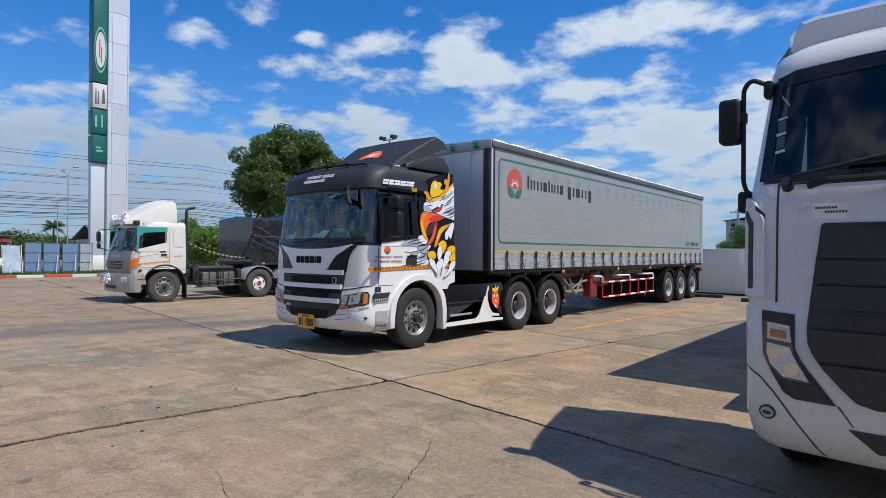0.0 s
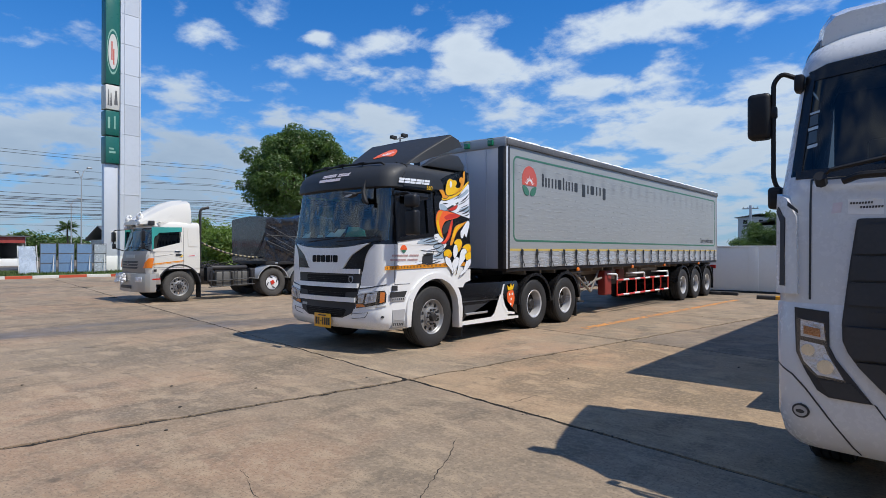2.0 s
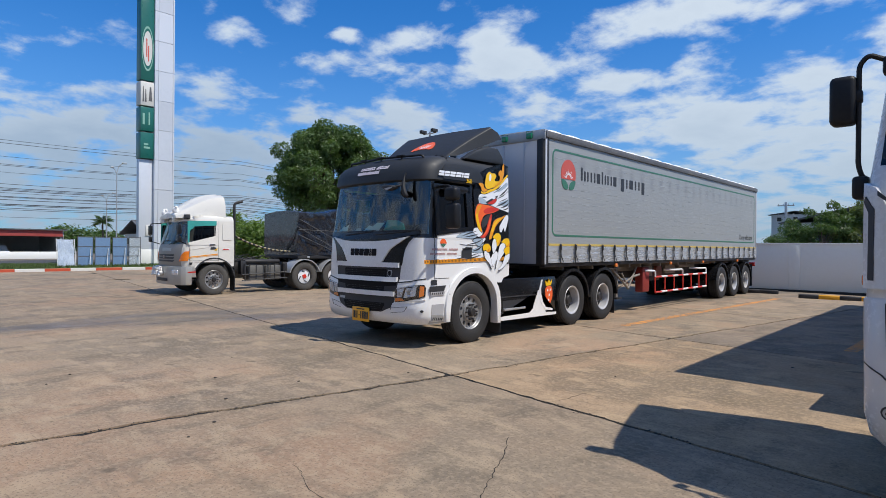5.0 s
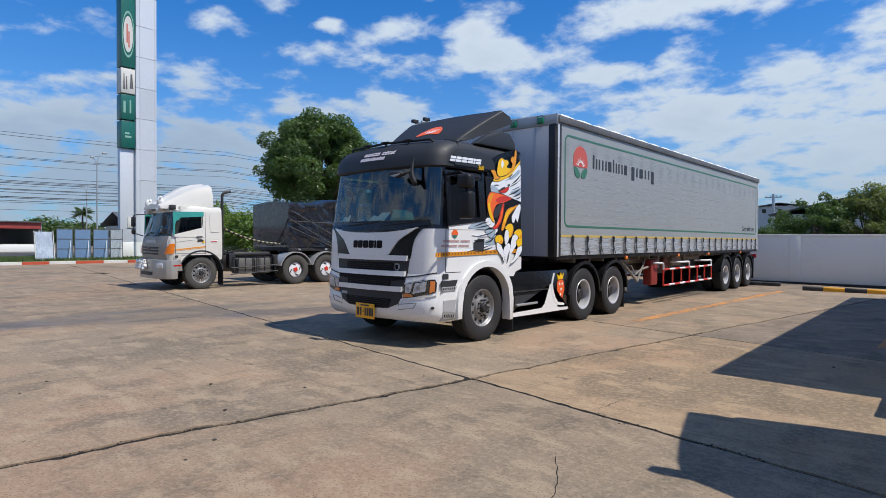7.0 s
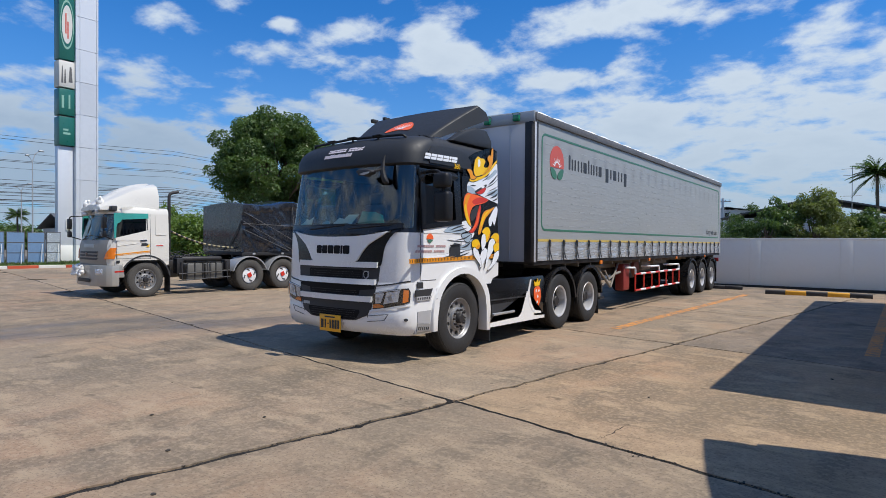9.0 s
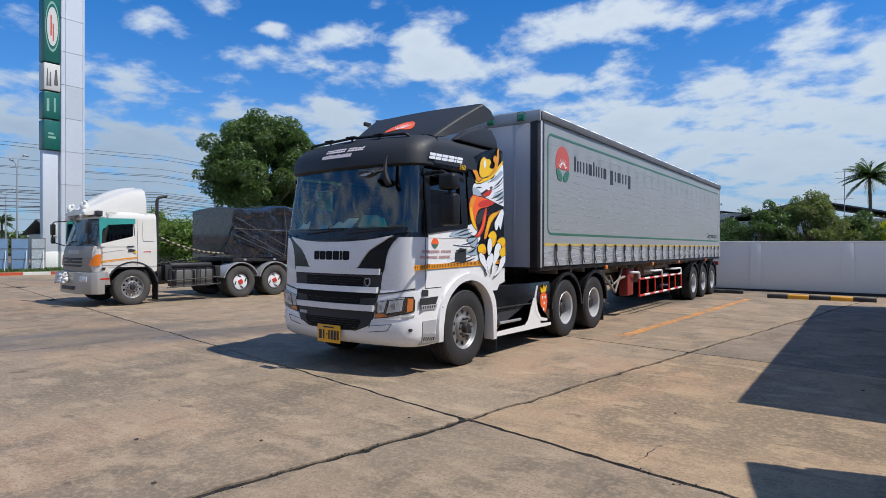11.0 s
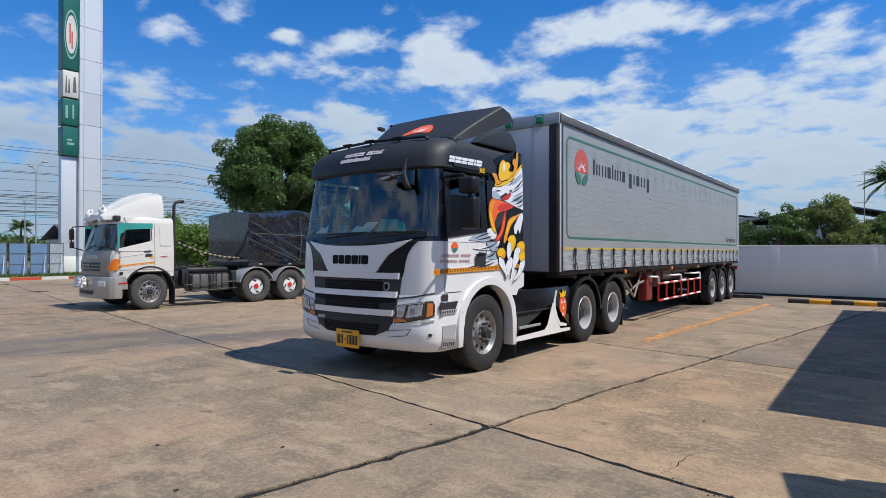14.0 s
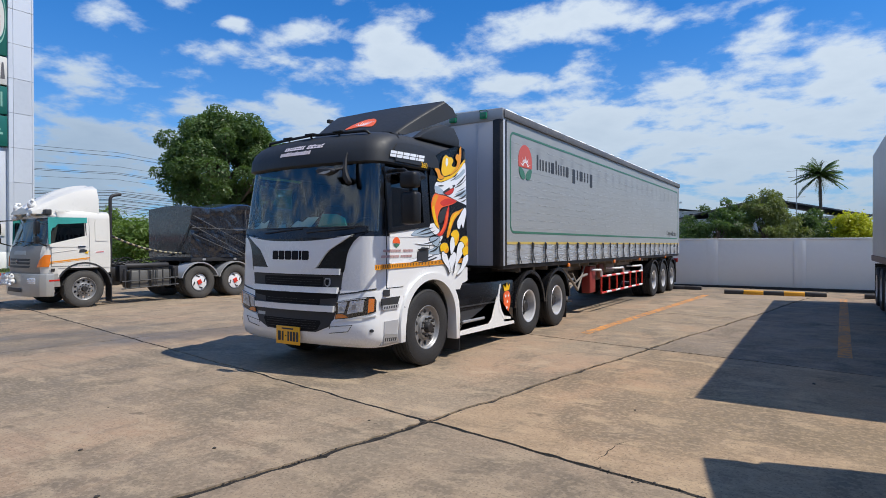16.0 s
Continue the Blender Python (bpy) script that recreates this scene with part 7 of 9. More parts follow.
    for k in range(8):
        for s in (-1, 1):
            bm = bmesh.new()
            box(bm, min(s * 1.24, s * 1.28), max(s * 1.24, s * 1.28), 0.4 + k * 1.1, 0.5 + k * 1.1, 1.16, 1.22, 0.008)
            part("lashing_hook", bm, M["galv"], t)
    return t


old_tractor()
sheeted_trailer()


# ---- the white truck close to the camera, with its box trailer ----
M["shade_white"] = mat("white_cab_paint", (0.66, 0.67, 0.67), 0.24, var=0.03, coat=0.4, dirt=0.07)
M["charcoal"] = mat("charcoal_grille_plastic", (0.030, 0.034, 0.040), 0.42, var=0.12, bump=0.08, bscale=200, dirt=0.1)
M["box_side"] = mat("beige_grey_box_panel", (0.52, 0.49, 0.45), 0.45, var=0.08, scale=1.5, dirt=0.25)
M["bulb_amber"] = mat("brown_amber_reflector", (0.50, 0.19, 0.06), 0.2, metal=0.4, var=0.4, scale=20, bump=0.6, bscale=60)
M["film_blue"] = mat("dull_blue_sticker", (0.045, 0.075, 0.105), 0.25, var=0.1)
M["rust"] = mat("rusty_brown_rail", (0.16, 0.09, 0.06), 0.6, var=0.2, dirt=0.2)


def near_tractor():
    t = thing("near_tractor_unit", "white truck tractor with a dark charcoal grille, parked", "truck", 1.36, 4.62)
    cab = Cab([(0.40, 0.10, 1.17, 0.20), (0.46, 0.035, 1.215, 0.22), (0.60, 0.0, 1.245, 0.22), (1.30, 0.0, 1.25, 0.20), (1.315, 0.008, 1.235, 0.18), (1.36, 0.012, 1.23, 0.16), (1.95, 0.04, 1.23, 0.16),
               (2.06, 0.07, 1.225, 0.16), (2.12, 0.09, 1.22, 0.17), (2.85, 0.305, 1.15, 0.19), (2.89, 0.305, 1.155, 0.20), (3.01, 0.37, 1.13, 0.24), (3.10, 0.50, 1.07, 0.28), (3.15, 0.70, 0.98, 0.30)], 2.15, (1.9, 1.25, 0.8, 0.62), 0.07)

    def pick(c):
        if 2.12 < c.z < 2.85:
            if c.y < 0.55 and abs(c.x) < 1.15 - 0.07 * (c.z - 2.12):
                return "screen"
            if abs(c.x) > 1.1 and 0.62 < c.y < 1.25:
                return None
        if c.z < 1.31:
            return "bumper" if c.y < 0.8 else None
        return "shell"

    sk = cab.skins(pick)
    shell = sk["shell"]
    top = [v for v in shell.verts if abs(v.co.z - 3.15) < 1e-4]
    mid = shell.verts.new((0, 1.4, 3.19))
    edge = sorted(top, key=lambda v: math.atan2(v.co.y - 1.4, v.co.x))
    for a, b in zip(edge, edge[1:] + edge[:1]):
        shell.faces.new((a, b, mid))
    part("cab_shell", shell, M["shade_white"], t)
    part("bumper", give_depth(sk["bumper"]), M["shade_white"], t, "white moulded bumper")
    part("windscreen", sk["screen"], M["near_glass"], t, "dark tinted windscreen")
    F = lambda u, v, d: cab.front(u, v, d)

    def fp(name, pts, material, thick=0.006, lift=0.003, parent=t, label="", step=0.1):
        bm = bmesh.new()
        patch(bm, pts, F, thick, step, lift)
        return part(name, bm, material, parent, label)

    fp("screen_border", [(-1.13, 2.10), (1.13, 2.10), (1.13, 2.16), (-1.13, 2.16)], M["black"], 0.004)
    fp("screen_border", [(-1.06, 2.77), (-0.55, 2.80), (0, 2.81), (0.55, 2.80), (1.06, 2.77), (1.09, 2.84), (0.98, 2.872), (0.55, 2.893), (0, 2.90), (-0.55, 2.893), (-0.98, 2.872), (-1.09, 2.84)], M["black"], 0.004, label="black band over the windscreen")
    for s in (-1, 1):
        fp("screen_border", [(s * 1.155, 2.17), (s * 1.10, 2.12), (s * 1.05, 2.82), (s * 1.105, 2.82)], M["black"], 0.004)
    bm = bmesh.new()
    patch(bm, [(-1.045, 2.095), (1.045, 2.095), (1.045, 2.085), (-1.045, 2.085)], F, 0.001, 0.2)
    patch(bm, [(-1.047, 1.34), (-1.035, 1.34), (-1.035, 2.09), (-1.047, 2.09)], F, 0.001, 0.2)
    patch(bm, [(1.035, 1.34), (1.047, 1.34), (1.047, 2.09), (1.035, 2.09)], F, 0.001, 0.2)
    part("front_lid_gap", bm, M["ink"], t)
    bm = bmesh.new()
    tube(bm, rounded([(-0.86, 0.02, 2.06), (-0.78, -0.02, 2.085), (-0.30, -0.02, 2.09), (-0.26, 0.03, 2.06)], 0.03), 0.022, 8)
    part("grab_handle", bm, M["plastic"], t, "black grab handle under the windscreen")
    bm = bmesh.new()
    tube(bm, rounded([(0.26, 0.03, 2.06), (0.30, -0.02, 2.09), (0.78, -0.02, 2.085), (0.86, 0.02, 2.06)], 0.03), 0.022, 8)
    part("grab_handle", bm, M["plastic"], t)
    for x in (-0.98, -0.06):
        wp = new("wiper")
        wp.parent = t
        bm = bmesh.new()
        tube(bm, [(x, 0.06, 2.09), (x + 0.05, 0.02, 2.13), (x + 0.50, 0.055, 2.22), (x + 0.90, 0.07, 2.25)], 0.014, 6)
        tube(bm, [(x, 0.08, 2.06), (x, 0.02, 2.10)], 0.035, 8)
        part("wiper_arm", bm, M["plastic"], wp)
        bm = bmesh.new()
        box(bm, x + 0.30, x + 1.05, 0.085, 0.10, 2.19, 2.215, 0.004)
        part("wiper_blade", bm, M["rubber"], wp)
    # grille field
    def both(pts):
        return pts + [(-x, z) for x, z in pts[::-1]]
    fp("grille_panel", both([(0.785, 1.835), (0.80, 1.825), (0.835, 1.55), (0.858, 1.34), (0.872, 1.20), (0.868, 1.10), (0.84, 1.03), (0.79, 0.955), (0.70, 0.855), (0.62, 0.778), (0.53, 0.755)]), M["charcoal"], 0.004, 0.004, label="charcoal plastic grille field")
    for za, zb, half in ((1.80, 1.625, 0.795), (1.61, 1.47, 0.82), (1.455, 1.32, 0.835)):
        fp("grille_bar", both([(half - 0.012, za), (half, za - 0.02), (half + 0.008, zb)]), M["charcoal"], 0.016, 0.008)
    fp("grille_opening", [(-0.74, 1.20), (0.74, 1.20), (0.74, 1.285), (-0.74, 1.285)], M["ink"], 0.002, 0.009)
    for k in range(7):
        x = -0.66 + k * 0.22
        fp("opening_rib", [(x, 1.205), (x + 0.02, 1.205), (x + 0.02, 1.28), (x, 1.28)], M["charcoal"], 0.010, 0.012)
    fp("grille_lip", both([(0.852, 1.19), (0.857, 1.10), (0.815, 1.005)]), M["charcoal"], 0.030, 0.008)
    fp("grille_chin", both([(0.80, 0.985), (0.70, 0.865), (0.60, 0.785)]), M["charcoal"], 0.022, 0.008)
    fp("lower_intake", [(-0.66, 0.62), (0.66, 0.62), (0.52, 0.50), (-0.52, 0.50)], M["ink"], 0.004)
    # stickers
    fp("tracker_sticker", [(-0.845, 1.865), (-0.67, 1.858), (-0.67, 1.945), (-0.845, 1.952)], M["paper"], 0.001, 0.002, label="white sticker with plain grey bars")
    bm = bmesh.new()
    for z, x0, x1 in ((1.922, -0.835, -0.725), (1.896, -0.785, -0.675)):
        x = x0
        while x < x1:
            patch(bm, [(x, z), (x + 0.010, z), (x + 0.012, z + 0.013), (x + 0.002, z + 0.013)], F, 0.0006, 0.3, 0.004)
            x += 0.0145
    part("sticker_bars", bm, M["ink"], t)
    fp("faded_mark", [(-0.93, 1.87), (-0.88, 1.875), (-0.87, 1.94), (-0.92, 1.935)], M["pale_ink"], 0.0006, 0.002)
    for s in (-1, 1):
        m = lambda pts: [(s * abs(u), v) for u, v in pts]
        lamp = new("headlight")
        lamp.parent = t
        fp("bezel", m([(1.12, 1.288), (0.937, 1.272), (0.935, 1.06), (0.90, 0.985), (0.72, 0.745), (0.94, 0.750), (1.0, 0.785), (1.06, 0.89), (1.112, 1.01)]), M["grey_plastic"], 0.008, 0.002, lamp, step=0.06)
        fp("turn_signal", m([(1.085, 1.215), (0.965, 1.198), (0.955, 1.095), (1.085, 1.112)]), M["mirror_lamp"], 0.004, 0.012, lamp, step=0.05)
        fp("amber_bulb", m([(1.07, 1.178), (0.985, 1.165), (0.98, 1.115), (1.07, 1.128)]), M["bulb_amber"], 0.010, 0.020, lamp)
        fp("reflector", m([(1.088, 1.085), (0.962, 1.065), (0.945, 1.015), (0.861, 0.868), (0.998, 0.880), (1.07, 0.955), (1.09, 1.02)]), M["mirror_lamp"], 0.004, 0.011, lamp, step=0.05)
        for cx, cz, r in ((1.045, 1.03, 0.036), (0.955, 0.935, 0.045)):
            fp("lamp_bowl", [(s * (cx + r * math.cos(k * math.tau / 14)), cz + r * math.sin(k * math.tau / 14)) for k in range(14)], M["chrome"], 0.012, 0.014, lamp)
        ob = fp("lamp_cover", m([(1.10, 1.225), (0.955, 1.205), (0.945, 1.06), (0.925, 1.0), (0.845, 0.858), (1.0, 0.868), (1.08, 0.95), (1.10, 1.02)]), M["lamp_glass"], 0.002, 0.03, lamp, "clear lamp cover", 0.06)
        ob.visible_shadow = False
        fp("chin_panel", m([(0.995, 0.855), (0.825, 0.850), (0.735, 0.752), (0.935, 0.758)]), M["charcoal"], 0.005, 0.011, lamp)
        fog = new("fog_lamp")
        fog.parent = t
        fp("rim", [(s * (1.088 + 0.048 * math.cos(k * math.tau / 20)), 0.640 + 0.044 * math.sin(k * math.tau / 20)) for k in range(20)], M["ink"], 0.008, 0.002, fog, step=0.03)
        fp("lens", [(s * (1.088 + 0.036 * math.cos(k * math.tau / 20)), 0.640 + 0.033 * math.sin(k * math.tau / 20)) for k in range(20)], M["galv"], 0.006, 0.008, fog, step=0.03)
        fp("bulb", [(s * (1.088 + 0.024 * math.cos(k * math.tau / 12)), 0.638 + 0.012 * math.sin(k * math.tau / 12)) for k in range(12)], M["ink"], 0.002, 0.014, fog, step=0.03)
        bm = bmesh.new()
        patch(bm, m([(1.235, 0.905), (1.20, 0.885), (1.14, 0.855), (1.07, 0.785), (0.785, 0.41), (0.778, 0.415), (1.062, 0.79), (1.135, 0.863), (1.195, 0.893), (1.235, 0.913)]), F, 0.001, 0.05)
        part("bumper_gap", bm, M["ink"], t)
        bm = bmesh.new()
        patch(bm, m([(0.715, 0.745), (0.705, 0.745), (0.63, 0.635), (0.638, 0.635)]), F, 0.001, 0.05)
        part("bumper_gap", bm, M["ink"], t)
        # air guide at the corner
        fp("air_guide", m([(1.215, 1.37), (1.10, 1.37), (1.11, 1.86), (1.16, 1.98), (1.22, 2.02)]), M["shade_white"], 0.03, 0.0, step=0.04)
        bm = bmesh.new()
        patch(bm, m([(1.19, 1.42), (1.165, 1.42), (1.165, 1.85), (1.205, 1.93), (1.215, 1.90), (1.19, 1.83)]), F, 0.002, 0.04, 0.032)
        patch(bm, m([(1.15, 1.96), (1.10, 1.90), (1.10, 1.88), (1.15, 1.93)]), F, 0.002, 0.04, 0.034)
        part("guide_slot", bm, M["ink"], t)
        bm = bmesh.new()
        box(bm, min(s * 1.20, s * 1.26), max(s * 1.20, s * 1.26), 0.24, 0.36, 1.38, 1.45, 0.015)
        part("side_indicator", bm, M["amber"], t, "amber side indicator")
        # mirror and its long arm
        mir = new("door_mirror")
        mir.parent = t
        tagged(mir, "black door mirror on a long tubular arm")
        bm = bmesh.new()
        tube(bm, rounded([(s * 1.13, 0.42, 2.80), (s * 1.25, 0.38, 2.86), (s * 1.30, 0.38, 2.80), (s * 1.30, 0.38, 2.15), (s * 1.28, 0.38, 2.08), (s * 1.25, 0.40, 2.06)], 0.06, 5), 0.016, 10)
        box(bm, min(s * 1.12, s * 1.18), max(s * 1.12, s * 1.18), 0.38, 0.48, 2.72, 2.84, 0.02)
        part("mirror_arm", bm, M["plastic"], mir)
        bm = bmesh.new()
        box(bm, min(s * 1.31, s * 1.46), max(s * 1.31, s * 1.46), 0.33, 0.46, 2.42, 2.74, 0.035, 3)
        box(bm, min(s * 1.28, s * 1.34), max(s * 1.28, s * 1.34), 0.36, 0.42, 2.56, 2.64, 0.01)
        part("mirror_head", bm, M["plastic"], mir)
        bm = bmesh.new()
        box(bm, min(s * 1.24, s * 1.33), max(s * 1.24, s * 1.33), 0.33, 0.45, 1.93, 2.08, 0.025, 3)
        part("lower_mirror", bm, M["plastic"], mir)
        S = cab.side(s)
        bm = bmesh.new()
        patch(bm, [(0.52, 2.13), (1.27, 2.13), (1.27, 2.81), (0.54, 2.81)], S, 0.003, 0.4, -0.01)
        ob = part("door_window", bm, M["side_glass"], t)
        ob.visible_shadow = False
        bm = bmesh.new()
        prism(bm, [(0.75, 1.36), (0.75, 1.05)] + arch(1.40, 0.60, 0.70, 140, 30) + [(2.15, 1.0), (2.15, 1.36)], "x", s * 1.17, s * 1.22)
        part("lower_side_panel", bm, M["shade_white"], t)
        bm = bmesh.new()
        fender(bm, 1.40, 0.52, 0.66, 0.03, min(s * 0.85, s * 1.22), max(s * 0.85, s * 1.22), -10, 190)
        part("wheel_arch", bm, M["plastic"], t)
        wheel(t, s * 1.05, 1.40, "steer", side=s)
        for y in (4.5, 5.85):
            wheel(t, s * 1.05, y, "drive", side=s, double=True)
            bm = bmesh.new()
            fender(bm, y, 0.5, 0.62, 0.02, min(s * 0.62, s * 1.22), max(s * 0.62, s * 1.22))
            part("rear_fender", bm, M["plastic"], t)
        bm = bmesh.new()
        box(bm, min(s * 0.55, s * 1.22), max(s * 0.55, s * 1.22), 2.75, 3.75, 0.40, 1.35, 0.05)
        part("side_tank", bm, M["galv"], t)
    bm = bmesh.new()
    box(bm, -1.14, 1.14, 2.08, 2.14, 1.2, 3.05)
    box(bm, -1.18, 1.18, 0.35, 2.1, 1.30, 1.36)
    prism(bm, [(0.25, 2.02), (0.65, 2.06), (0.7, 1.6), (0.3, 1.4)], "x", -1.1, 1.1)
    part("cabin_lining", bm, M["cabin"], t)
    for x in (-0.6, 0.6):
        bm = bmesh.new()
        prism(bm, [(1.2, 1.7), (1.35, 1.7), (1.55, 2.5), (1.42, 2.52)], "x", x - 0.25, x + 0.25, 0.04)
        box(bm, x - 0.25, x + 0.25, 0.85, 1.35, 1.62, 1.78, 0.04)
        part("seat", bm, M["cabin"], t)
    for x0, x1, z0, z1, m in ((-1.075, -1.02, 2.30, 2.32, "art_grey"), (-1.075, -1.02, 2.42, 2.44, "art_grey"), (-1.07, -1.015, 2.53, 2.545, "art_grey"), (-1.07, -1.025, 2.33, 2.41, "film_blue"), (-1.068, -1.022, 2.45, 2.52, "film_blue")):
        fp("windscreen_permit", [(x0, z0), (x1, z0 + 0.012), (x1, z1 + 0.012), (x0, z1)], M[m], 0.0008, 0.002, label="small permit sticker on the glass")
    # roof deflector
    d = new("roof_deflector")
    d.parent = t
    tagged(d, "white moulded roof deflector")
    bm = bmesh.new()
    rows = []
    for k in range(9):
        u = k / 8
        y = 0.56 + 1.52 * u
        zt = 3.25 + 0.46 * u ** 0.8
        w = 1.04 + 0.23 * u ** 0.7
        pts = [(-w, 3.05), (-w * 0.98, 3.05 + (zt - 3.05) * 0.6), (-w * 0.92, 3.05 + (zt - 3.05) * 0.92), (-w * 0.84, zt), (-w * 0.42, zt + 0.01), (-w * 0.36, zt + 0.05), (0, zt + 0.06)]
        full = pts + [(-x, z) for x, z in pts[-2::-1]]
        rows.append([bm.verts.new((x, y, z)) for x, z in full])
    for a, b in zip(rows, rows[1:]):
        for k in range(len(a) - 1):
            bm.faces.new((a[k], a[k + 1], b[k + 1], b[k]))
    bm.faces.new(rows[0])
    bm.faces.new(rows[-1][::-1])
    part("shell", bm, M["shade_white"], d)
    ch = new("chassis")
    ch.parent = t
    for x in (-0.42, 0.42):
        bm = bmesh.new()
        box(bm, x - 0.04, x + 0.04, 0.4, 6.6, 0.74, 1.0, 0.01)
        part("frame_rail", bm, M["steel"], ch)
    bm = bmesh.new()
    box(bm, -0.55, 0.55, 0.6, 2.1, 0.5, 1.2, 0.1)
    part("engine_block", bm, M["steel"], ch)
    for y in (1.40, 4.5, 5.85):
        bm = bmesh.new()
        tube(bm, [(-0.9, y, 0.515), (0.9, y, 0.515)], 0.07, 10)
        part("axle", bm, M["steel"], ch)
    bm = bmesh.new()
    box(bm, -0.5, 0.5, 4.6, 5.6, 1.0, 1.22, 0.02)
    part("fifth_wheel", bm, M["steel"], ch)
    return t


def box_trailer():
    t = thing("box_trailer", "tall beige-grey box trailer behind the white tractor, backed to the wall", "trailer", 1.325, 8.60, 0, 0)
    LEN = 12.95
    bm = bmesh.new()
    box(bm, -1.25, 1.25, 0, LEN, 1.32, 4.10, 0.02)
    part("box_body", bm, M["box_side"], t)
    for s in (-1, 1):
        bm = bmesh.new()
        box(bm, min(s * 1.16, s * 1.275), max(s * 1.16, s * 1.275), 0, LEN, 1.18, 1.33, 0.01)
        part("side_rail", bm, M["rust"], t, "rusty brown side rail")
        for y in (9.6, 10.92, 12.24):
            wheel(t, s * 1.08, y - 0.2, "drive", side=s, double=True)
        bm = bmesh.new()
        box(bm, min(s * 0.7, s * 1.2), max(s * 0.7, s * 1.2), LEN - 0.14, LEN - 0.12, 0.3, 1.1)
        part("mudflap", bm, M["rubber"], t)
    bm = bmesh.new()
    for x in (-0.5, 0.5):
        box(bm, x - 0.06, x + 0.06, 0.3, LEN, 1.02, 1.30)
    part("chassis_beam", bm, M["steel"], t)
    for y in (9.4, 10.72, 12.04):
        bm = bmesh.new()
        tube(bm, [(-0.95, y, 0.515), (0.95, y, 0.515)], 0.065, 8)
        part("axle", bm, M["steel"], t)
    return t


near_tractor()
box_trailer()


# ---- wall, kerb, verge, sign, far things ----
M["wall"] = mat("white_wall_paint", (0.82, 0.82, 0.785), 0.7, var=0.04, scale=1.2, bump=0.25, bscale=40, dirt=0.14, dirt_col=(0.34, 0.31, 0.28))
M["earth"] = mat("dark_joint_soil", (0.015, 0.013, 0.011), 0.95, var=0.35, bump=0.6, bscale=60)
M["grass"] = mat("short_grass", (0.075, 0.115, 0.030), 0.9, var=0.35, scale=3, bump=0.7, bscale=70)
M["leaf"] = foliage("broad_leaves", (0.086, 0.140, 0.046), 0.34)
M["leaf_light"] = foliage("light_leaves", (0.132, 0.205, 0.046))
M["leaf_olive"] = foliage("olive_leaves", (0.150, 0.180, 0.062))
M["leaf_lime"] = foliage("lime_leaves", (0.46, 0.46, 0.03))
M["bark"] = mat("bark", (0.13, 0.10, 0.075), 0.9, var=0.3, bump=0.6, bscale=25)
M["cladding"] = mat("pale_metal_cladding", (0.62, 0.65, 0.70), 0.35, metal=0.1, var=0.06, scale=0.6, dirt=0.12, per_piece=0.09)
M["sign_green"] = mat("sign_green", (0.015, 0.13, 0.105), 0.3, var=0.06, scale=0.8)
M["sign_pale"] = mat("sign_pale_green", (0.25, 0.45, 0.36), 0.4, var=0.05)
M["kerb_red"] = mat("red_kerb_paint", (0.50, 0.075, 0.03), 0.7, var=0.15, dirt=0.3)
M["kerb_white"] = mat("white_kerb_paint", (0.66, 0.65, 0.61), 0.7, var=0.10, dirt=0.3)
M["stop_black"] = mat("black_wheel_stop", (0.025, 0.025, 0.027), 0.6, var=0.25, dirt=0.2)
M["stop_yellow"] = mat("amber_wheel_stop", (0.72, 0.34, 0.015), 0.6, var=0.15, dirt=0.25)
M["blue_board"] = mat("blue_sheet", (0.16, 0.26, 0.42), 0.32, var=0.12, scale=1.5, bump=0.12, bscale=8)
M["pale_sheet"] = mat("silver_sheet", (0.52, 0.57, 0.62), 0.25, metal=0.3, var=0.2, scale=3, bump=0.6, bscale=10)
M["asphalt"] = mat("asphalt", (0.055, 0.055, 0.056), 0.85, var=0.15, bump=0.4, bscale=120)
M["roof_dark"] = mat("dark_roof_sheets", (0.10, 0.105, 0.11), 0.6, var=0.15)
M["teal_wall"] = mat("teal_wall", (0.16, 0.36, 0.31), 0.7, var=0.08, dirt=0.2)
M["fascia_red"] = mat("red_fascia", (0.36, 0.06, 0.05), 0.6, var=0.15)
M["house_grey"] = mat("grey_house_wall", (0.50, 0.52, 0.52), 0.7, var=0.06)
M["car_white"] = mat("pale_car_paint", (0.70, 0.70, 0.71), 0.25, coat=0.5, var=0.03)

WALL_Y = 26.0
wall = thing("wall_north", "white rendered boundary wall with shallow piers", "wall", kind="structure")
bm = bmesh.new()
box(bm, -27.0, 30.0, WALL_Y, WALL_Y + 0.14, 0.0, 1.80, 0.01)
part("wall_panel", bm, M["wall"], wall)
bm = bmesh.new()
box(bm, -27.0, 30.0, WALL_Y - 0.035, WALL_Y + 0.17, 1.80, 1.86, 0.012)
part("wall_cap", bm, M["wall"], wall)
for k in range(-8, 11):
    x = -1.76 + 2.87 * k
    bm = bmesh.new()
    box(bm, x - 0.19, x + 0.19, WALL_Y - 0.035, WALL_Y - 0.002, 0.0, 1.80, 0.008)
    part("wall_pier", bm, M["wall"], wall)
    bm = bmesh.new()
    box(bm, x + 0.05, x + 0.062, WALL_Y - 0.040, WALL_Y - 0.036, 0.0, 1.80)
    part("pier_joint", bm, M["wall"], wall)
bm = bmesh.new()
box(bm, -27.0, 30.0, WALL_Y - 0.09, WALL_Y - 0.001, -0.02, 0.07, 0.01)
part("wall_foot", bm, M["stop_black"], wall, "dark strip along the foot of the wall")

side_wall = thing("wall_west", "low teal boundary wall", "wall", kind="structure")
bm = bmesh.new()
box(bm, -27.15, -27.0, 17.5, WALL_Y, 0.0, 1.10, 0.01)
part("wall_panel", bm, M["teal_wall"], side_wall)


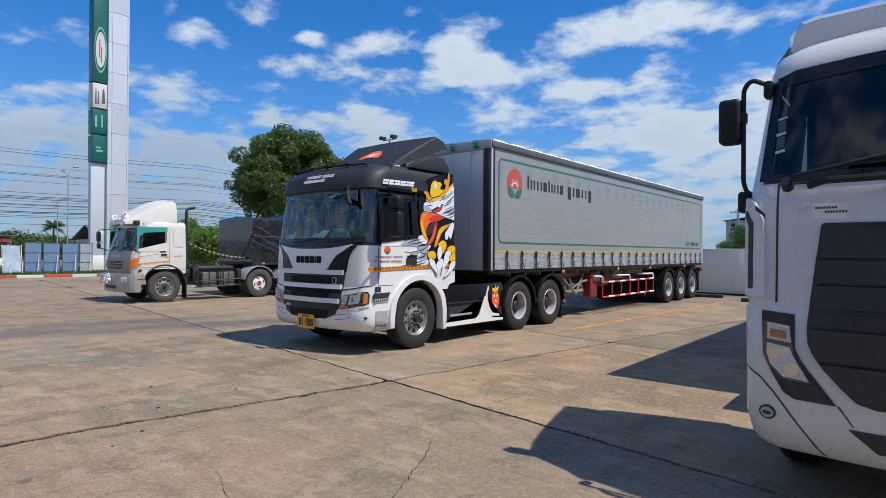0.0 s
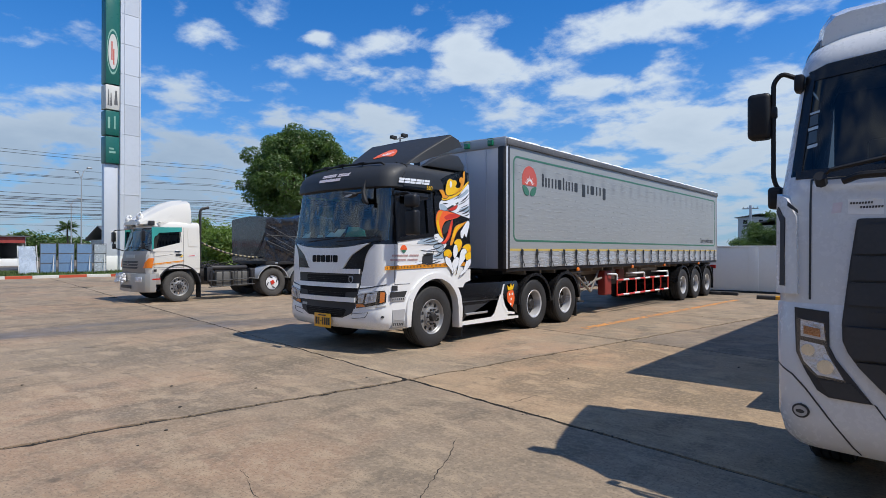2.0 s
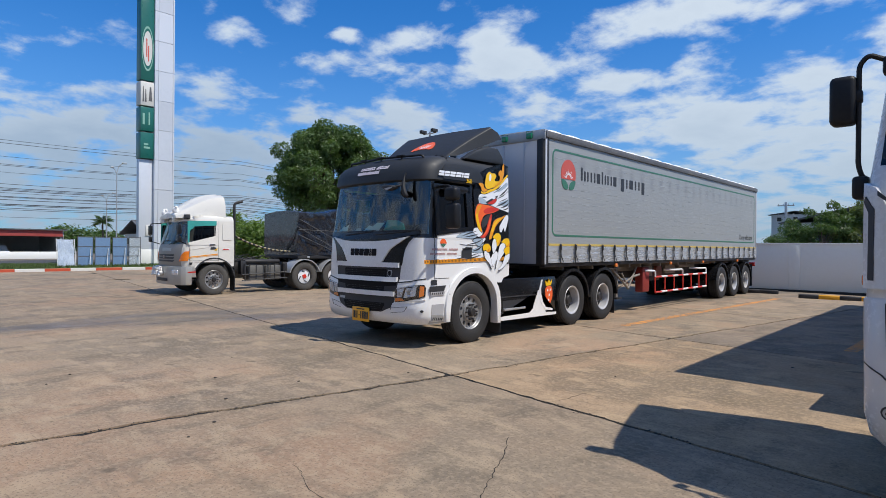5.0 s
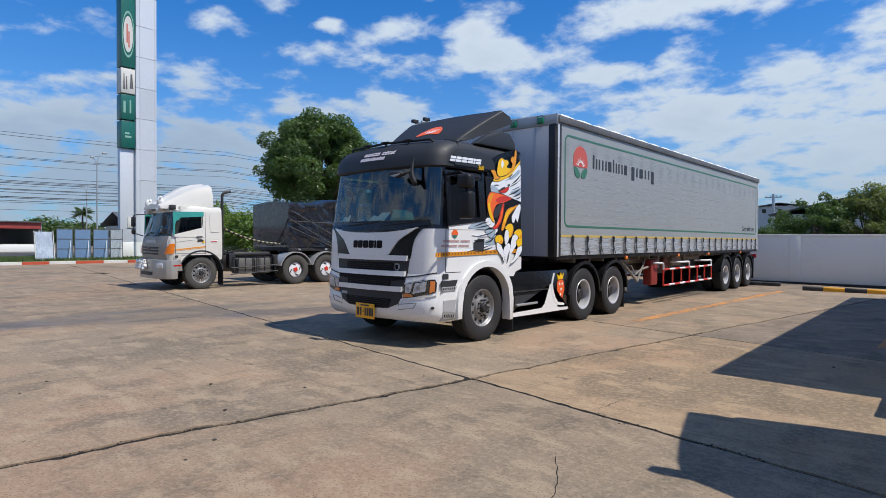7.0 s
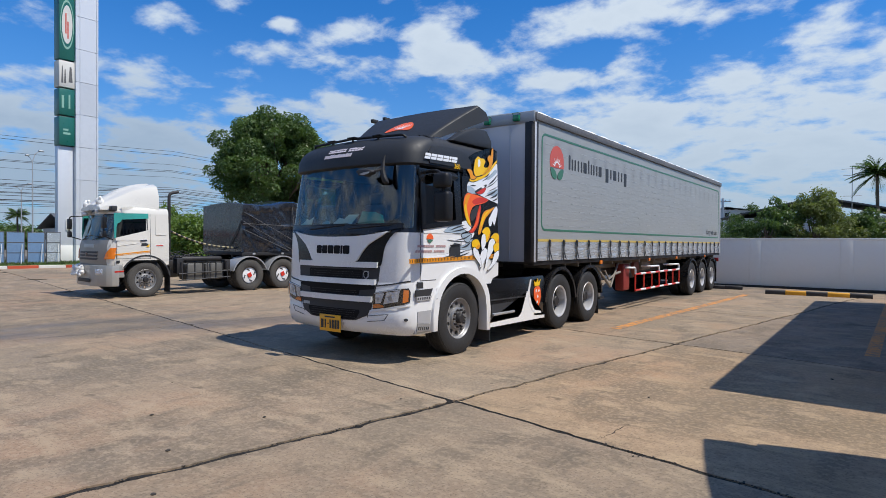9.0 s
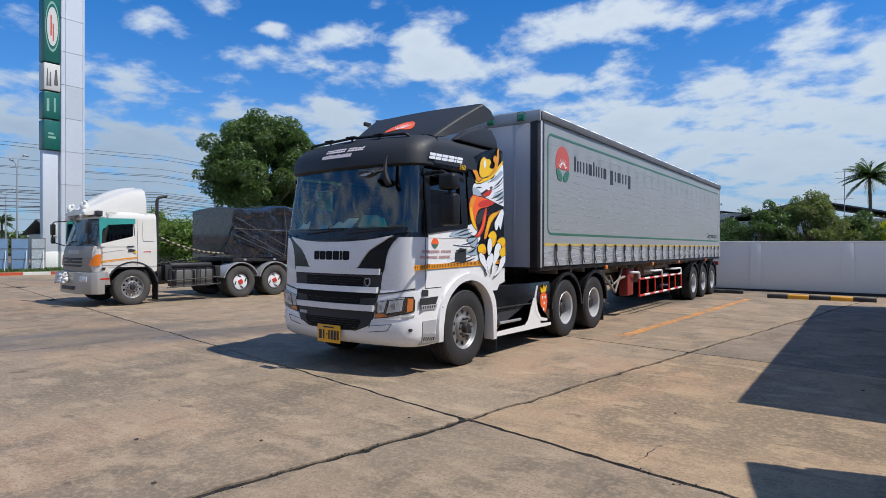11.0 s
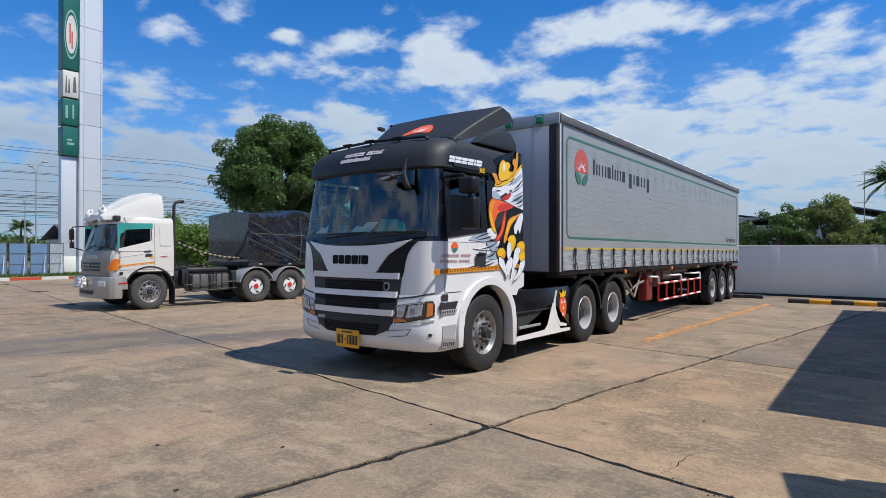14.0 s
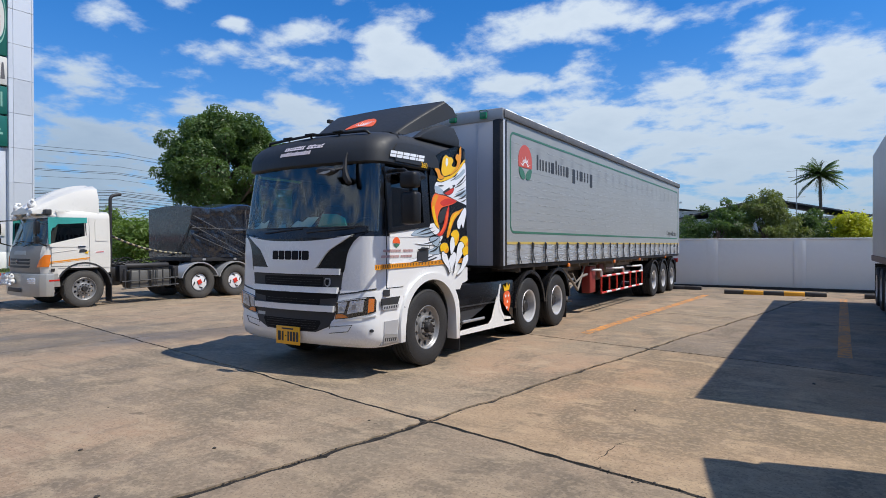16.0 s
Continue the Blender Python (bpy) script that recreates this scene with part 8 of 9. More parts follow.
def wheel_stop(x, y, rz, first):
    t = thing("wheel_stop", "concrete wheel stop painted in black and amber bands", "wheel stop", x, y, 0, rz, "wheel stops")
    prof = [(-0.09, 0), (0.09, 0), (0.075, 0.11), (0.05, 0.135), (-0.05, 0.135), (-0.075, 0.11)]
    for k in range(5):
        bm = bmesh.new()
        a = -1.425 + 0.57 * k
        prism(bm, prof, "x", a, a + 0.568, 0.006)
        part("band", bm, M["stop_black"] if k % 2 == 0 or first else M["stop_yellow"], t)
    return t


wheel_stop(-2.40, 22.86, 4, False)
wheel_stop(-6.15, 24.02, 2, True)
wheel_stop(1.40, 23.00, 2, False)

# kerb with red and white blocks, and the grass verge behind it
kerb = thing("kerb", "kerb painted in red and white blocks", "kerb", kind="structure")
LINE = [(-40.0, -40.0), (-38.8, 8.0), (-38.4, 14.6), (-37.6, 16.8), (-35.8, 19.0), (-33.6, 22.0), (-31.4, 26.5)]
pts = spline(LINE, 12, False)
walked = [Vector(pts[0])]
for a, b in zip(pts, pts[1:]):
    a, b = Vector(a), Vector(b)
    n = max(1, int((b - a).length / 0.2))
    walked += [a + (b - a) * k / n for k in range(1, n + 1)]
blocks, at = [walked[0]], 0.0
for a, b in zip(walked, walked[1:]):
    at += (b - a).length
    if at > 1.25:
        blocks.append(b)
        at = 0.0
for k, (a, b) in enumerate(zip(blocks, blocks[1:])):
    way = (b - a).normalized()
    off = Vector((-way.y, way.x)) * 0.16
    bm = bmesh.new()
    q = [a + way * 0.006, b - way * 0.006]
    prism(bm, [tuple(q[0]), tuple(q[1]), tuple(q[1] + off), tuple(q[0] + off)], "z", -0.05, 0.16, 0.015, 1)
    part("kerb_block", bm, M["kerb_red"] if k % 2 else M["kerb_white"], kerb)
bm = bmesh.new()
grass_edge = [(p.x - 0.14, p.y + 0.02) for p in blocks]
far_edge = [(-31.4, 60.0), (-48.0, 60.0), (-48.0, -40.0)]
face = bm.faces.new([bm.verts.new((x, y, 0.12)) for x, y in grass_edge + far_edge])
bmesh.ops.triangulate(bm, faces=[face])
verge = link("grass_verge", bm, M["grass"], None, kind="structure")


def blades(name, count, x0, x1, y0, y1, h, label):
    rng = np.random.default_rng(5)
    p = np.stack([rng.uniform(x0, x1, count), rng.uniform(y0, y1, count), np.full(count, 0.11)], 1)
    a = rng.uniform(0, math.tau, count)
    d = np.stack([np.cos(a), np.sin(a), np.zeros(count)], 1) * 0.035
    tip = p + np.stack([rng.normal(0, 0.05, count), rng.normal(0, 0.05, count), rng.uniform(0.4, 1.0, count) * h], 1)
    v = np.concatenate([p - d, p + d, tip]).tolist()
    f = [(i, i + count, i + 2 * count) for i in range(count)]
    me = bpy.data.meshes.new(name)
    me.from_pydata(v, [], f)
    me.materials.append(M["grass"])
    return tagged(new(name, me), label, "grass", kind="stuff")


blades("grass_blades", 14000, -47.5, -40.7, 2, 18, 0.22, "short green grass on the verge")


# ---- trees and bushes ----
def leaf_mesh(name, centres, radii, count, size, seed, droop=0.3, loose=0.0):
    """Many small bent leaves gathered in clumps."""
    rng = np.random.default_rng(seed)
    c, r = np.array(centres), np.array(radii)
    which = rng.choice(len(c), count, p=r ** 2 / (r ** 2).sum())
    d = rng.normal(0, 1, (count, 3))
    d /= np.linalg.norm(d, axis=1)[:, None]
    p = c[which] + d * (r[which] * rng.uniform(0.45, 1.0, count) ** 0.5)[:, None] * np.array([1, 1, 0.75])
    # short sprigs that stick out of the clumps
    sprig = rng.integers(0, max(count // 14, 1), count)
    stray = rng.normal(0, 1, (count // 14 + 1, 3))[sprig]
    p += stray * (r[which] * rng.uniform(0, 1, count))[:, None] * loose
    n = d * 0.6 + rng.normal(0, 0.5, (count, 3)) + np.array([0, 0, 0.7])
    n /= np.linalg.norm(n, axis=1)[:, None]
    u = np.cross(n, rng.normal(0, 1, (count, 3)))
    u /= np.linalg.norm(u, axis=1)[:, None]
    w = np.cross(n, u)
    s = size * rng.uniform(0.6, 1.3, count)[:, None]
    base, tip = p - u * s, p + u * s - np.array([0, 0, 1]) * s * droop
    l, q = p + w * s * 0.42 + n * s * 0.10, p - w * s * 0.42 + n * s * 0.10
    v = np.stack([base, l, tip, q], 1).reshape(-1, 3)
    i = np.arange(count) * 4
    f = np.concatenate([np.stack([i, i + 1, i + 2], 1), np.stack([i, i + 2, i + 3], 1)])
    me = bpy.data.meshes.new(name)
    me.from_pydata(v.tolist(), [], f.tolist())
    return me


def crown_clumps(cx, cy, cz, rx, ry, rz, count, seed, r0=0.7, r1=1.3):
    rng = random.Random(seed)
    out, radii = [], []
    while len(out) < count:
        v = Vector((rng.gauss(0, 1), rng.gauss(0, 1), rng.gauss(0, 1))).normalized()
        k = rng.uniform(0.30, 1.0) ** 0.6
        bump = (1 + 0.30 * noise.noise(v * 2.6 + Vector((seed, 0, 0)))) * (1 - 0.16 * v.z if v.z > 0 else 1.06)
        p = (cx + v.x * rx * k * bump, cy + v.y * ry * k * bump, cz + v.z * rz * k * bump)
        out.append(p)
        radii.append(rng.uniform(r0, r1))
    return out, radii


def tree(name, label, x, y, ground, trunk_h, crown, count, leaves, leaf, seed, material, clump=(0.7, 1.3), category="tree"):
    t = thing(name, label, category, x, y, ground)
    cz, rx, ry, rz = crown
    rng = random.Random(seed)
    bm = bmesh.new()
    r = max(0.05, rz * 0.06)
    tube(bm, [(0, 0, -0.1), (0.05, 0.03, trunk_h * 0.5), (-0.04, 0.05, trunk_h), (0, 0, cz)], [r * 1.3, r, r * 0.85, r * 0.4], 8)
    part("trunk", bm, M["bark"], t)
    centres, radii = crown_clumps(0, 0, cz, rx, ry, rz, count, seed, *clump)
    bm = bmesh.new()
    for c in centres[::3]:
        a = Vector((0, 0, trunk_h + rng.uniform(0, cz - trunk_h) * 0.8))
        b = Vector(c)
        mid = (a + b) / 2 + Vector((0, 0, -0.12 * rz * rng.random()))
        tube(bm, [a, mid, b], [r * 0.45, r * 0.28, r * 0.10], 5)
    part("limb", bm, M["bark"], t)
    me = leaf_mesh("crown", centres, radii, leaves, leaf, seed, loose=0.0 if name == "broadleaf_tree" else 0.34)
    me.materials.append(material)
    crown_ob = new("crown", me)
    crown_ob.parent = t
    return t


tree("broadleaf_tree", "large round dark green broadleaf tree beyond the lot", -31.0, 23.9, 0.1, 2.6, (6.3, 3.5, 4.2, 3.8), 210, 85000, 0.105, 4, M["leaf"], (0.45, 0.95))
for i, (x, y, cz, rx, ry, rz, n, m) in enumerate(((-26.0, 15.8, 1.55, 1.2, 1.3, 1.35, 9000, "leaf_light"), (-30.5, 17.0, 1.9, 1.3, 1.6, 1.5, 9000, "leaf_light"), (-34.5, 22.0, 1.5, 1.3, 2.2, 1.4, 7000, "leaf"))):
    tree("shrub", "bushy green shrub behind the old truck", x, y, 0.0, 0.4, (cz, rx, ry, rz), 30, n, 0.10, 20 + i, M[m], (0.4, 0.7), "shrub")
for i, (x, y, cz, rx, ry, rz, n, m) in enumerate(((-7.2, 47.0, 2.6, 2.4, 2.0, 2.3, 10000, "leaf"), (-4.5, 48.0, 3.0, 2.1, 2.2, 2.7, 10000, "leaf_olive"), (-11.2, 56.0, 1.8, 2.2, 2.0, 2.0, 6000, "leaf"),
                                                  (-1.9, 50.0, 2.3, 1.7, 1.6, 2.0, 8000, "leaf"), (0.75, 49.0, 2.3, 1.15, 1.3, 1.5, 7000, "leaf_lime"), (3.2, 50.0, 1.9, 1.6, 1.6, 1.8, 6000, "leaf"), (8, 49.0, 2.2, 2.6, 2, 2.2, 7000, "leaf"))):
    tree("garden_bush", "leafy garden bush showing over the boundary wall" if m != "leaf_lime" else "lime yellow bush showing over the boundary wall", x, y, 0.0, 0.5, (cz, rx, ry, rz), 60, int(n * 1.5), 0.105, 40 + i, M[m], (0.30, 0.60), "bush")


def palm(x, y, ground, height, spread, seed, label):
    t = thing("palm_tree", label, "palm", x, y, ground)
    rng = random.Random(seed)
    bm = bmesh.new()
    tube(bm, [(0, 0, -0.1), (0.08, 0.05, height * 0.4), (0.05, 0, height * 0.75), (0, 0, height)], [0.18, 0.13, 0.10, 0.09], 8)
    part("trunk", bm, M["bark"], t)
    for k in range(44):
        a = k * 2.39996 + rng.uniform(-0.2, 0.2)
        tilt = rng.uniform(-0.75, 1.45)
        L = spread * rng.uniform(0.85, 1.1)
        pts = []
        for i in range(9):
            u = i / 8
            out = L * u * math.cos(tilt * (1 - 0.2 * u))
            up = L * (u * math.sin(tilt) - 0.34 * u ** 2.2)
            pts.append(Vector((math.cos(a) * out, math.sin(a) * out, height + up)))
        bm = bmesh.new()
        tube(bm, pts, [0.03 * (1 - 0.8 * i / 8) for i in range(9)], 4)
        side = Vector((-math.sin(a), math.cos(a), 0))
        for i in range(1, 40):
            u = i / 40
            j = min(int(u * 8), 7)
            p = pts[j].lerp(pts[j + 1], u * 8 - j)
            l = spread * 0.36 * math.sin(math.pi * (0.12 + 0.85 * u)) + 0.05
            for s in (-1, 1):
                tip = p + side * s * l * 0.75 + Vector((math.cos(a), math.sin(a), 0)) * l * 0.4 - Vector((0, 0, l * rng.uniform(0.12, 0.42)))
                w = Vector((math.cos(a), math.sin(a), 0)) * 0.030
                bm.faces.new([bm.verts.new(q) for q in (p - w, p + w, tip)])
        part("frond", bm, M["leaf"], t)
    return t


palm(-1.15, 52.0, 0, 6.65, 1.75, 1, "coconut palm standing behind the boundary wall")
palm(-84.0, 26.6, 0, 4.5, 1.5, 2, "distant coconut palm beyond the road")
palm(-90.0, 20.4, 0, 2.6, 1.4, 6, "distant low palm beyond the road")

# ---- sign pylon at the roadside ----
pyl = thing("sign_pylon", "tall metal-clad roadside pylon with green sign panels", "pylon", -43.0, 16.3, 0.12)
bm = bmesh.new()
box(bm, -1.30, -0.05, 0.98, 2.28, 0.0, 23.0)
part("core", bm, M["cladding"], pyl)
edges = [0.0] + [1.15 + 2.135 * k for k in range(11)]
for z0, z1 in zip(edges, edges[1:]):
    for y0, y1 in ((0.94, 1.18), (1.195, 2.20), (2.215, 2.32)):
        bm = bmesh.new()
        box(bm, -0.05, 0.0, y0, y1, z0 + 0.012, z1 - 0.012, 0.006, 1)
        part("cladding_panel", bm, M["cladding"] if z0 > 0.5 else M["wall"], pyl)
    bm = bmesh.new()
    box(bm, -1.30, -0.06, 0.93, 0.98, z0 + 0.012, z1 - 0.012, 0.006, 1)
    part("cladding_panel", bm, M["cladding"] if z0 > 0.5 else M["wall"], pyl)
bm = bmesh.new()
box(bm, -0.75, -0.30, 0.0, 0.93, 0.0, 7.55, 0.02)
part("wing_post", bm, M["cladding"], pyl)
bm = bmesh.new()
box(bm, -0.77, -0.28, -0.01, 0.935, 0.0, 1.12, 0.02)
part("wing_base", bm, M["wall"], pyl)
sign = new("sign_face")
sign.parent = pyl
for z0, z1, m in ((13.15, 19.6, "sign_green"), (11.35, 13.05, "kerb_white"), (9.55, 11.25, "sign_green"), (7.60, 9.45, "sign_green")):
    bm = bmesh.new()
    box(bm, -0.95, -0.12, 0.02, 0.93, z0, z1, 0.03)
    part("sign_panel", bm, M[m], sign, "green sign panel" if m == "sign_green" else "white sign panel")
disc = lambda r, ry=1.0: [(0.475 + r * math.cos(k * math.tau / 28), 15.4 + r * 4.0 * ry * math.sin(k * math.tau / 28)) for k in range(28)]
out = lambda u, v, d: Vector((-0.12 + d, u, v))
for r, m, lift in ((0.40, "sign_pale", 0.004), (0.36, "sign_green", 0.010), (0.31, "kerb_white", 0.016)):
    bm = bmesh.new()
    patch(bm, disc(r), out, 0.004, 3, lift)
    part("round_mark", bm, M[m], sign)
bm = bmesh.new()
patch(bm, [(0.36, 14.8), (0.44, 14.8), (0.44, 16.1), (0.36, 16.1)], out, 0.004, 3, 0.022)
patch(bm, [(0.48, 14.5), (0.56, 14.5), (0.56, 15.6), (0.48, 15.6)], out, 0.004, 3, 0.022)
part("mark_bar", bm, M["print_red"], sign)
bm = bmesh.new()
for y, z, w, h in ((0.14, 11.6, 0.12, 1.1), (0.30, 11.6, 0.12, 0.9), (0.56, 11.7, 0.24, 1.0)):
    patch(bm, [(y, z), (y + w, z), (y + w * 0.7, z + h), (y + w * 0.3, z + h)], out, 0.004, 3, 0.004)
part("dark_mark", bm, M["roof_rail"], sign)
for y, z, w, h in ((0.16, 10.0, 0.14, 0.8), (0.56, 10.0, 0.10, 0.9), (0.25, 8.3, 0.42, 0.14), (0.25, 8.55, 0.30, 0.12)):
    bm = bmesh.new()
    patch(bm, [(y, z), (y + w, z), (y + w, z + h), (y, z + h)], out, 0.004, 3, 0.004)
    part("pale_mark", bm, M["sign_pale"], sign)
bm = bmesh.new()
box(bm, -0.28, -0.24, 0.45, 0.80, 2.1, 2.85, 0.01)
part("notice_plate", bm, M["kerb_white"], pyl, "small white notice plate")

# ---- blue sheets standing on the verge ----
for i, (y0, y1) in enumerate(((12.20, 13.10), (13.20, 14.13), (14.26, 15.18), (15.28, 16.05))):
    t = thing("blue_hoarding", "blue sheet hoarding panel in a dark frame on the verge", "hoarding", -42.2, y0, 0.12, 0, "hoardings")
    w = y1 - y0
    for k in range(3):
        bm = bmesh.new()
        box(bm, -0.02, 0.02, 0.03, w - 0.03, 0.08 + 0.62 * k, 0.66 + 0.62 * k, 0.01, 1)
        # the fourth panel is part lit: its sunlight is put into paler sheets
        part("sheet", bm, M["blue_board"] if i < 3 else M["pale_sheet"], t)
    bm = bmesh.new()
    for y in (0.0, w - 0.03):
        box(bm, -0.03, 0.03, y, y + 0.03, 0, 1.98)
    for z in (0.03, 0.66, 1.28, 1.92):
        box(bm, -0.03, 0.026, 0, w, z, z + 0.04)
    part("frame", bm, M["roof_rail"], t)
    bm = bmesh.new()
    tube(bm, [(0.03, w * 0.85, 1.2), (0.6, w * 0.6, 0.0)], 0.02, 5)
    part("prop", bm, M["kerb_white"], t)
t = thing("leaning_sheet", "crumpled silver sheet leaning on the verge", "sheet", -42.0, 11.1, 0.12, 0)
bm = bmesh.new()
rows = [[bm.verts.new((-0.35 * j / 8 + 0.05 * noise.noise(Vector((i * 0.7, j * 0.7, 1))), 0.9 * i / 8, 1.75 * j / 8)) for i in range(9)] for j in range(9)]
for a, b in zip(rows, rows[1:]):
    for k in range(8):
        bm.faces.new((a[k], a[k + 1], b[k + 1], b[k]))
give_depth(bm, 0.01)
part("sheet", bm, M["pale_sheet"], t)
bm = bmesh.new()
for y in (-0.05, 0.95):
    tube(bm, [(0.06, y, 0), (-0.35, y, 1.8)], 0.025, 5)
part("prop", bm, M["kerb_white"], t)

# ---- road, lamps, wires, far buildings ----
bm = bmesh.new()
box(bm, -64.0, -48.0, -200, 300, -0.04, 0.04)
tagged(link("road", bm, M["asphalt"], None, kind="structure"), "asphalt road beyond the verge", "road")


def street_lamp(x, y, h, arm):
    t = thing("street_lamp", "grey steel street lamp with curved arms by the road", "lamp", x, y, 0, 0, "street lamps")
    bm = bmesh.new()
    tube(bm, [(0, 0, 0), (0, 0, h * 0.5), (0, 0, h * 0.9), (0, arm * 0.35, h * 0.97), (0, arm, h)], [0.065, 0.055, 0.04, 0.03, 0.025], 8)
    tube(bm, [(0, 0, h * 0.88), (0, -arm * 0.3, h * 0.93), (0, -arm * 0.8, h * 0.95)], 0.025, 6)
    part("pole", bm, M["galv"], t)
    for y1, z1 in ((arm, h), (-arm * 0.8, h * 0.95)):
        bm = bmesh.new()
        box(bm, -0.11, 0.11, y1 - 0.1, y1 + 0.30 if y1 > 0 else y1 + 0.18, z1 - 0.05, z1 + 0.08, 0.04)
        part("lamp_head", bm, M["galv"], t)
    return t


street_lamp(-55, 18.72, 8.7, 0.5)
street_lamp(-66, 21.4, 6.9, 0.6)
street_lamp(-70, 52.0, 8.7, 0.7)


def wire(x, h0, sag, r, y0=-60.0, y1=150.0, span=42.0):
    bm = bmesh.new()
    n = int((y1 - y0) / 3)
    path = []
    for k in range(n + 1):
        y = y0 + (y1 - y0) * k / n
        u = ((y + 9) / span) % 1.0
        path.append((x, y, h0 - sag * 4 * u * (1 - u)))
    tube(bm, path, r, 4)
    return tagged(link("power_cable", bm, M["ink"]), "black overhead cable along the road", "cable", "overhead cables")


for h, r in ((10.9, 0.025), (10.5, 0.03), (9.5, 0.022), (8.9, 0.028), (8.2, 0.02), (7.1, 0.03), (6.75, 0.028), (6.35, 0.022), (6.1, 0.03), (5.55, 0.055), (5.4, 0.04), (8.75, 0.03), (6.9, 0.04), (6.6, 0.045), (6.2, 0.04), (5.8, 0.035), (5.1, 0.03), (4.9, 0.025), (4.3, 0.022)):
    wire(-60 - 0.25 * (h % 1.3), h, 0.45 + 0.3 * (h % 0.7), r * 0.62)


def utility_pole(x, y, h):
    t = thing("utility_pole", "concrete utility pole with cross-arms", "pole", x, y, 0, 0, "utility poles")
    bm = bmesh.new()
    box(bm, -0.13, 0.13, -0.13, 0.13, 0, h, 0.02)
    part("pole", bm, M["galv"], t)
    for z in (h - 0.4, h - 1.6):
        bm = bmesh.new()
        box(bm, -0.9, 0.9, -0.06, 0.06, z - 0.06, z + 0.06, 0.01)
        for xx in (-0.8, -0.3, 0.3, 0.8):
            tube(bm, [(xx, 0, z), (xx, 0, z + 0.22)], 0.05, 6)
        part("cross_arm", bm, M["galv"], t)
    return t


utility_pole(-60.1, -51, 11.3)
utility_pole(-60.1, 75, 11.3)
utility_pole(-16.7, 80, 7.3)
utility_pole(-17.0, 110, 7.5)

shop = thing("workshop_building", "long low open-fronted workshop with a red fascia across the road", "building", -72, -8, 0)
bm = bmesh.new()
box(bm, -9, -8.8, -20, 27, 0, 3.0)
for y in (-20, 27):
    box(bm, -9, 0, y - 0.1, y + 0.1, 0, 3.0)
part("wall", bm, M["house_grey"], shop)
bm = bmesh.new()
box(bm, -9.2, 0.3, -20.4, 27.4, 3.0, 3.12)
part("roof", bm, M["roof_dark"], shop)
bm = bmesh.new()
box(bm, 0.0, 0.1, -20, 27, 2.35, 3.05, 0.02)
part("fascia", bm, M["fascia_red"], shop)
for k in range(9):
    bm = bmesh.new()
    box(bm, -0.2, 0.0, -20 + 5.85 * k, -19.75 + 5.85 * k, 0, 2.4)
    part("post", bm, M["house_grey"], shop)
bm = bmesh.new()
box(bm, 0.2, 0.4, -20, 27, 0.0, 0.75, 0.02)
part("low_wall", bm, M["wall"], shop)


def far_car(x, y, rz, m):
    t = thing("parked_car", "pale saloon car parked in the workshop", "car", x, y, 0, rz, "cars in the workshop")
    bm = bmesh.new()
    prism(bm, spline([(-2.1, 0.35), (-2.15, 0.75), (-1.2, 0.9), (-0.5, 1.38), (0.9, 1.40), (1.6, 0.98), (2.1, 0.85), (2.15, 0.35)], 4, False), "x", -0.85, 0.85, 0.05)
    part("body", bm, M[m], t)
    bm = bmesh.new()
    prism(bm, [(-1.05, 0.95), (-0.48, 1.32), (0.85, 1.34), (1.4, 1.0)], "x", -0.87, 0.87)
    part("window", bm, M["black"], t)
    for yy in (-1.35, 1.35):
        for xx in (-0.86, 0.86):
            bm = bmesh.new()
            lathe(bm, [(-0.1, 0.2), (-0.1, 0.32), (0.1, 0.32), (0.1, 0.2)], 16, (xx, yy, 0.32))
            part("wheel", bm, M["rubber"], t)
    return t


for k in range(5):
    far_car(-74.5, -4.0 + 4.4 * k, 90 + 4 * (k % 2), ("car_white", "house_grey")[k % 3 == 1])


def house(x, y, w, d, h, ridge, label):
    t = thing("house", label, "house", x, y, 0)
    bm = bmesh.new()
    box(bm, -w / 2, w / 2, 0, d, 0, h)
    part("wall", bm, M["house_grey"], t)
    bm = bmesh.new()
    e = 0.6
    prism(bm, [(-w / 2 - e, h - 0.1), (0, h + ridge), (w / 2 + e, h - 0.1), (w / 2 + e, h), (0, h + ridge + 0.12), (-w / 2 - e, h)], "y", -e, d + e)
    part("roof", bm, M["roof_dark"], t)
    for k in range(3):
        xw = -w / 2 + w * (k + 0.5) / 3
        win = new("window")
        win.parent = t
        bm = bmesh.new()
        box(bm, xw - 0.5, xw + 0.5, -0.06, 0.02, h - 1.5, h - 0.5)
        part("frame", bm, M["kerb_white"], win)
        bm = bmesh.new()
        box(bm, xw - 0.42, xw + 0.42, -0.075, -0.05, h - 1.42, h - 0.58)
        part("pane", bm, M["black"], win)
    return t


house(-5.2, 60.0, 14.0, 10, 4.0, 1.6, "grey house with a dark sheet roof behind the wall")
house(9.5, 62.0, 12.0, 10, 4.4, 1.4, "grey house with a dark sheet roof behind the wall")
house(-28.0, 140.0, 9.0, 9, 9.0, 0.6, "distant pale block beyond the yard")
house(-82.0, 30.0, 8.0, 8, 3.0, 1.7, "low house with a dark roof beyond the road")
ant = thing("aerial_mast", "thin television aerial on a mast", "aerial", -2.7, 56, 0)
bm = bmesh.new()
tube(bm, [(0, 0, 0), (0, 0, 7.6)], 0.03, 5)
part("mast", bm, M["galv"], ant)
for z, w in ((7.5, 0.7), (7.0, 0.6), (5.4, 0.6)):
    bm = bmesh.new()
    tube(bm, [(-w, 0, z), (w, 0, z)], 0.02, 4)
    part("element", bm, M["galv"], ant)
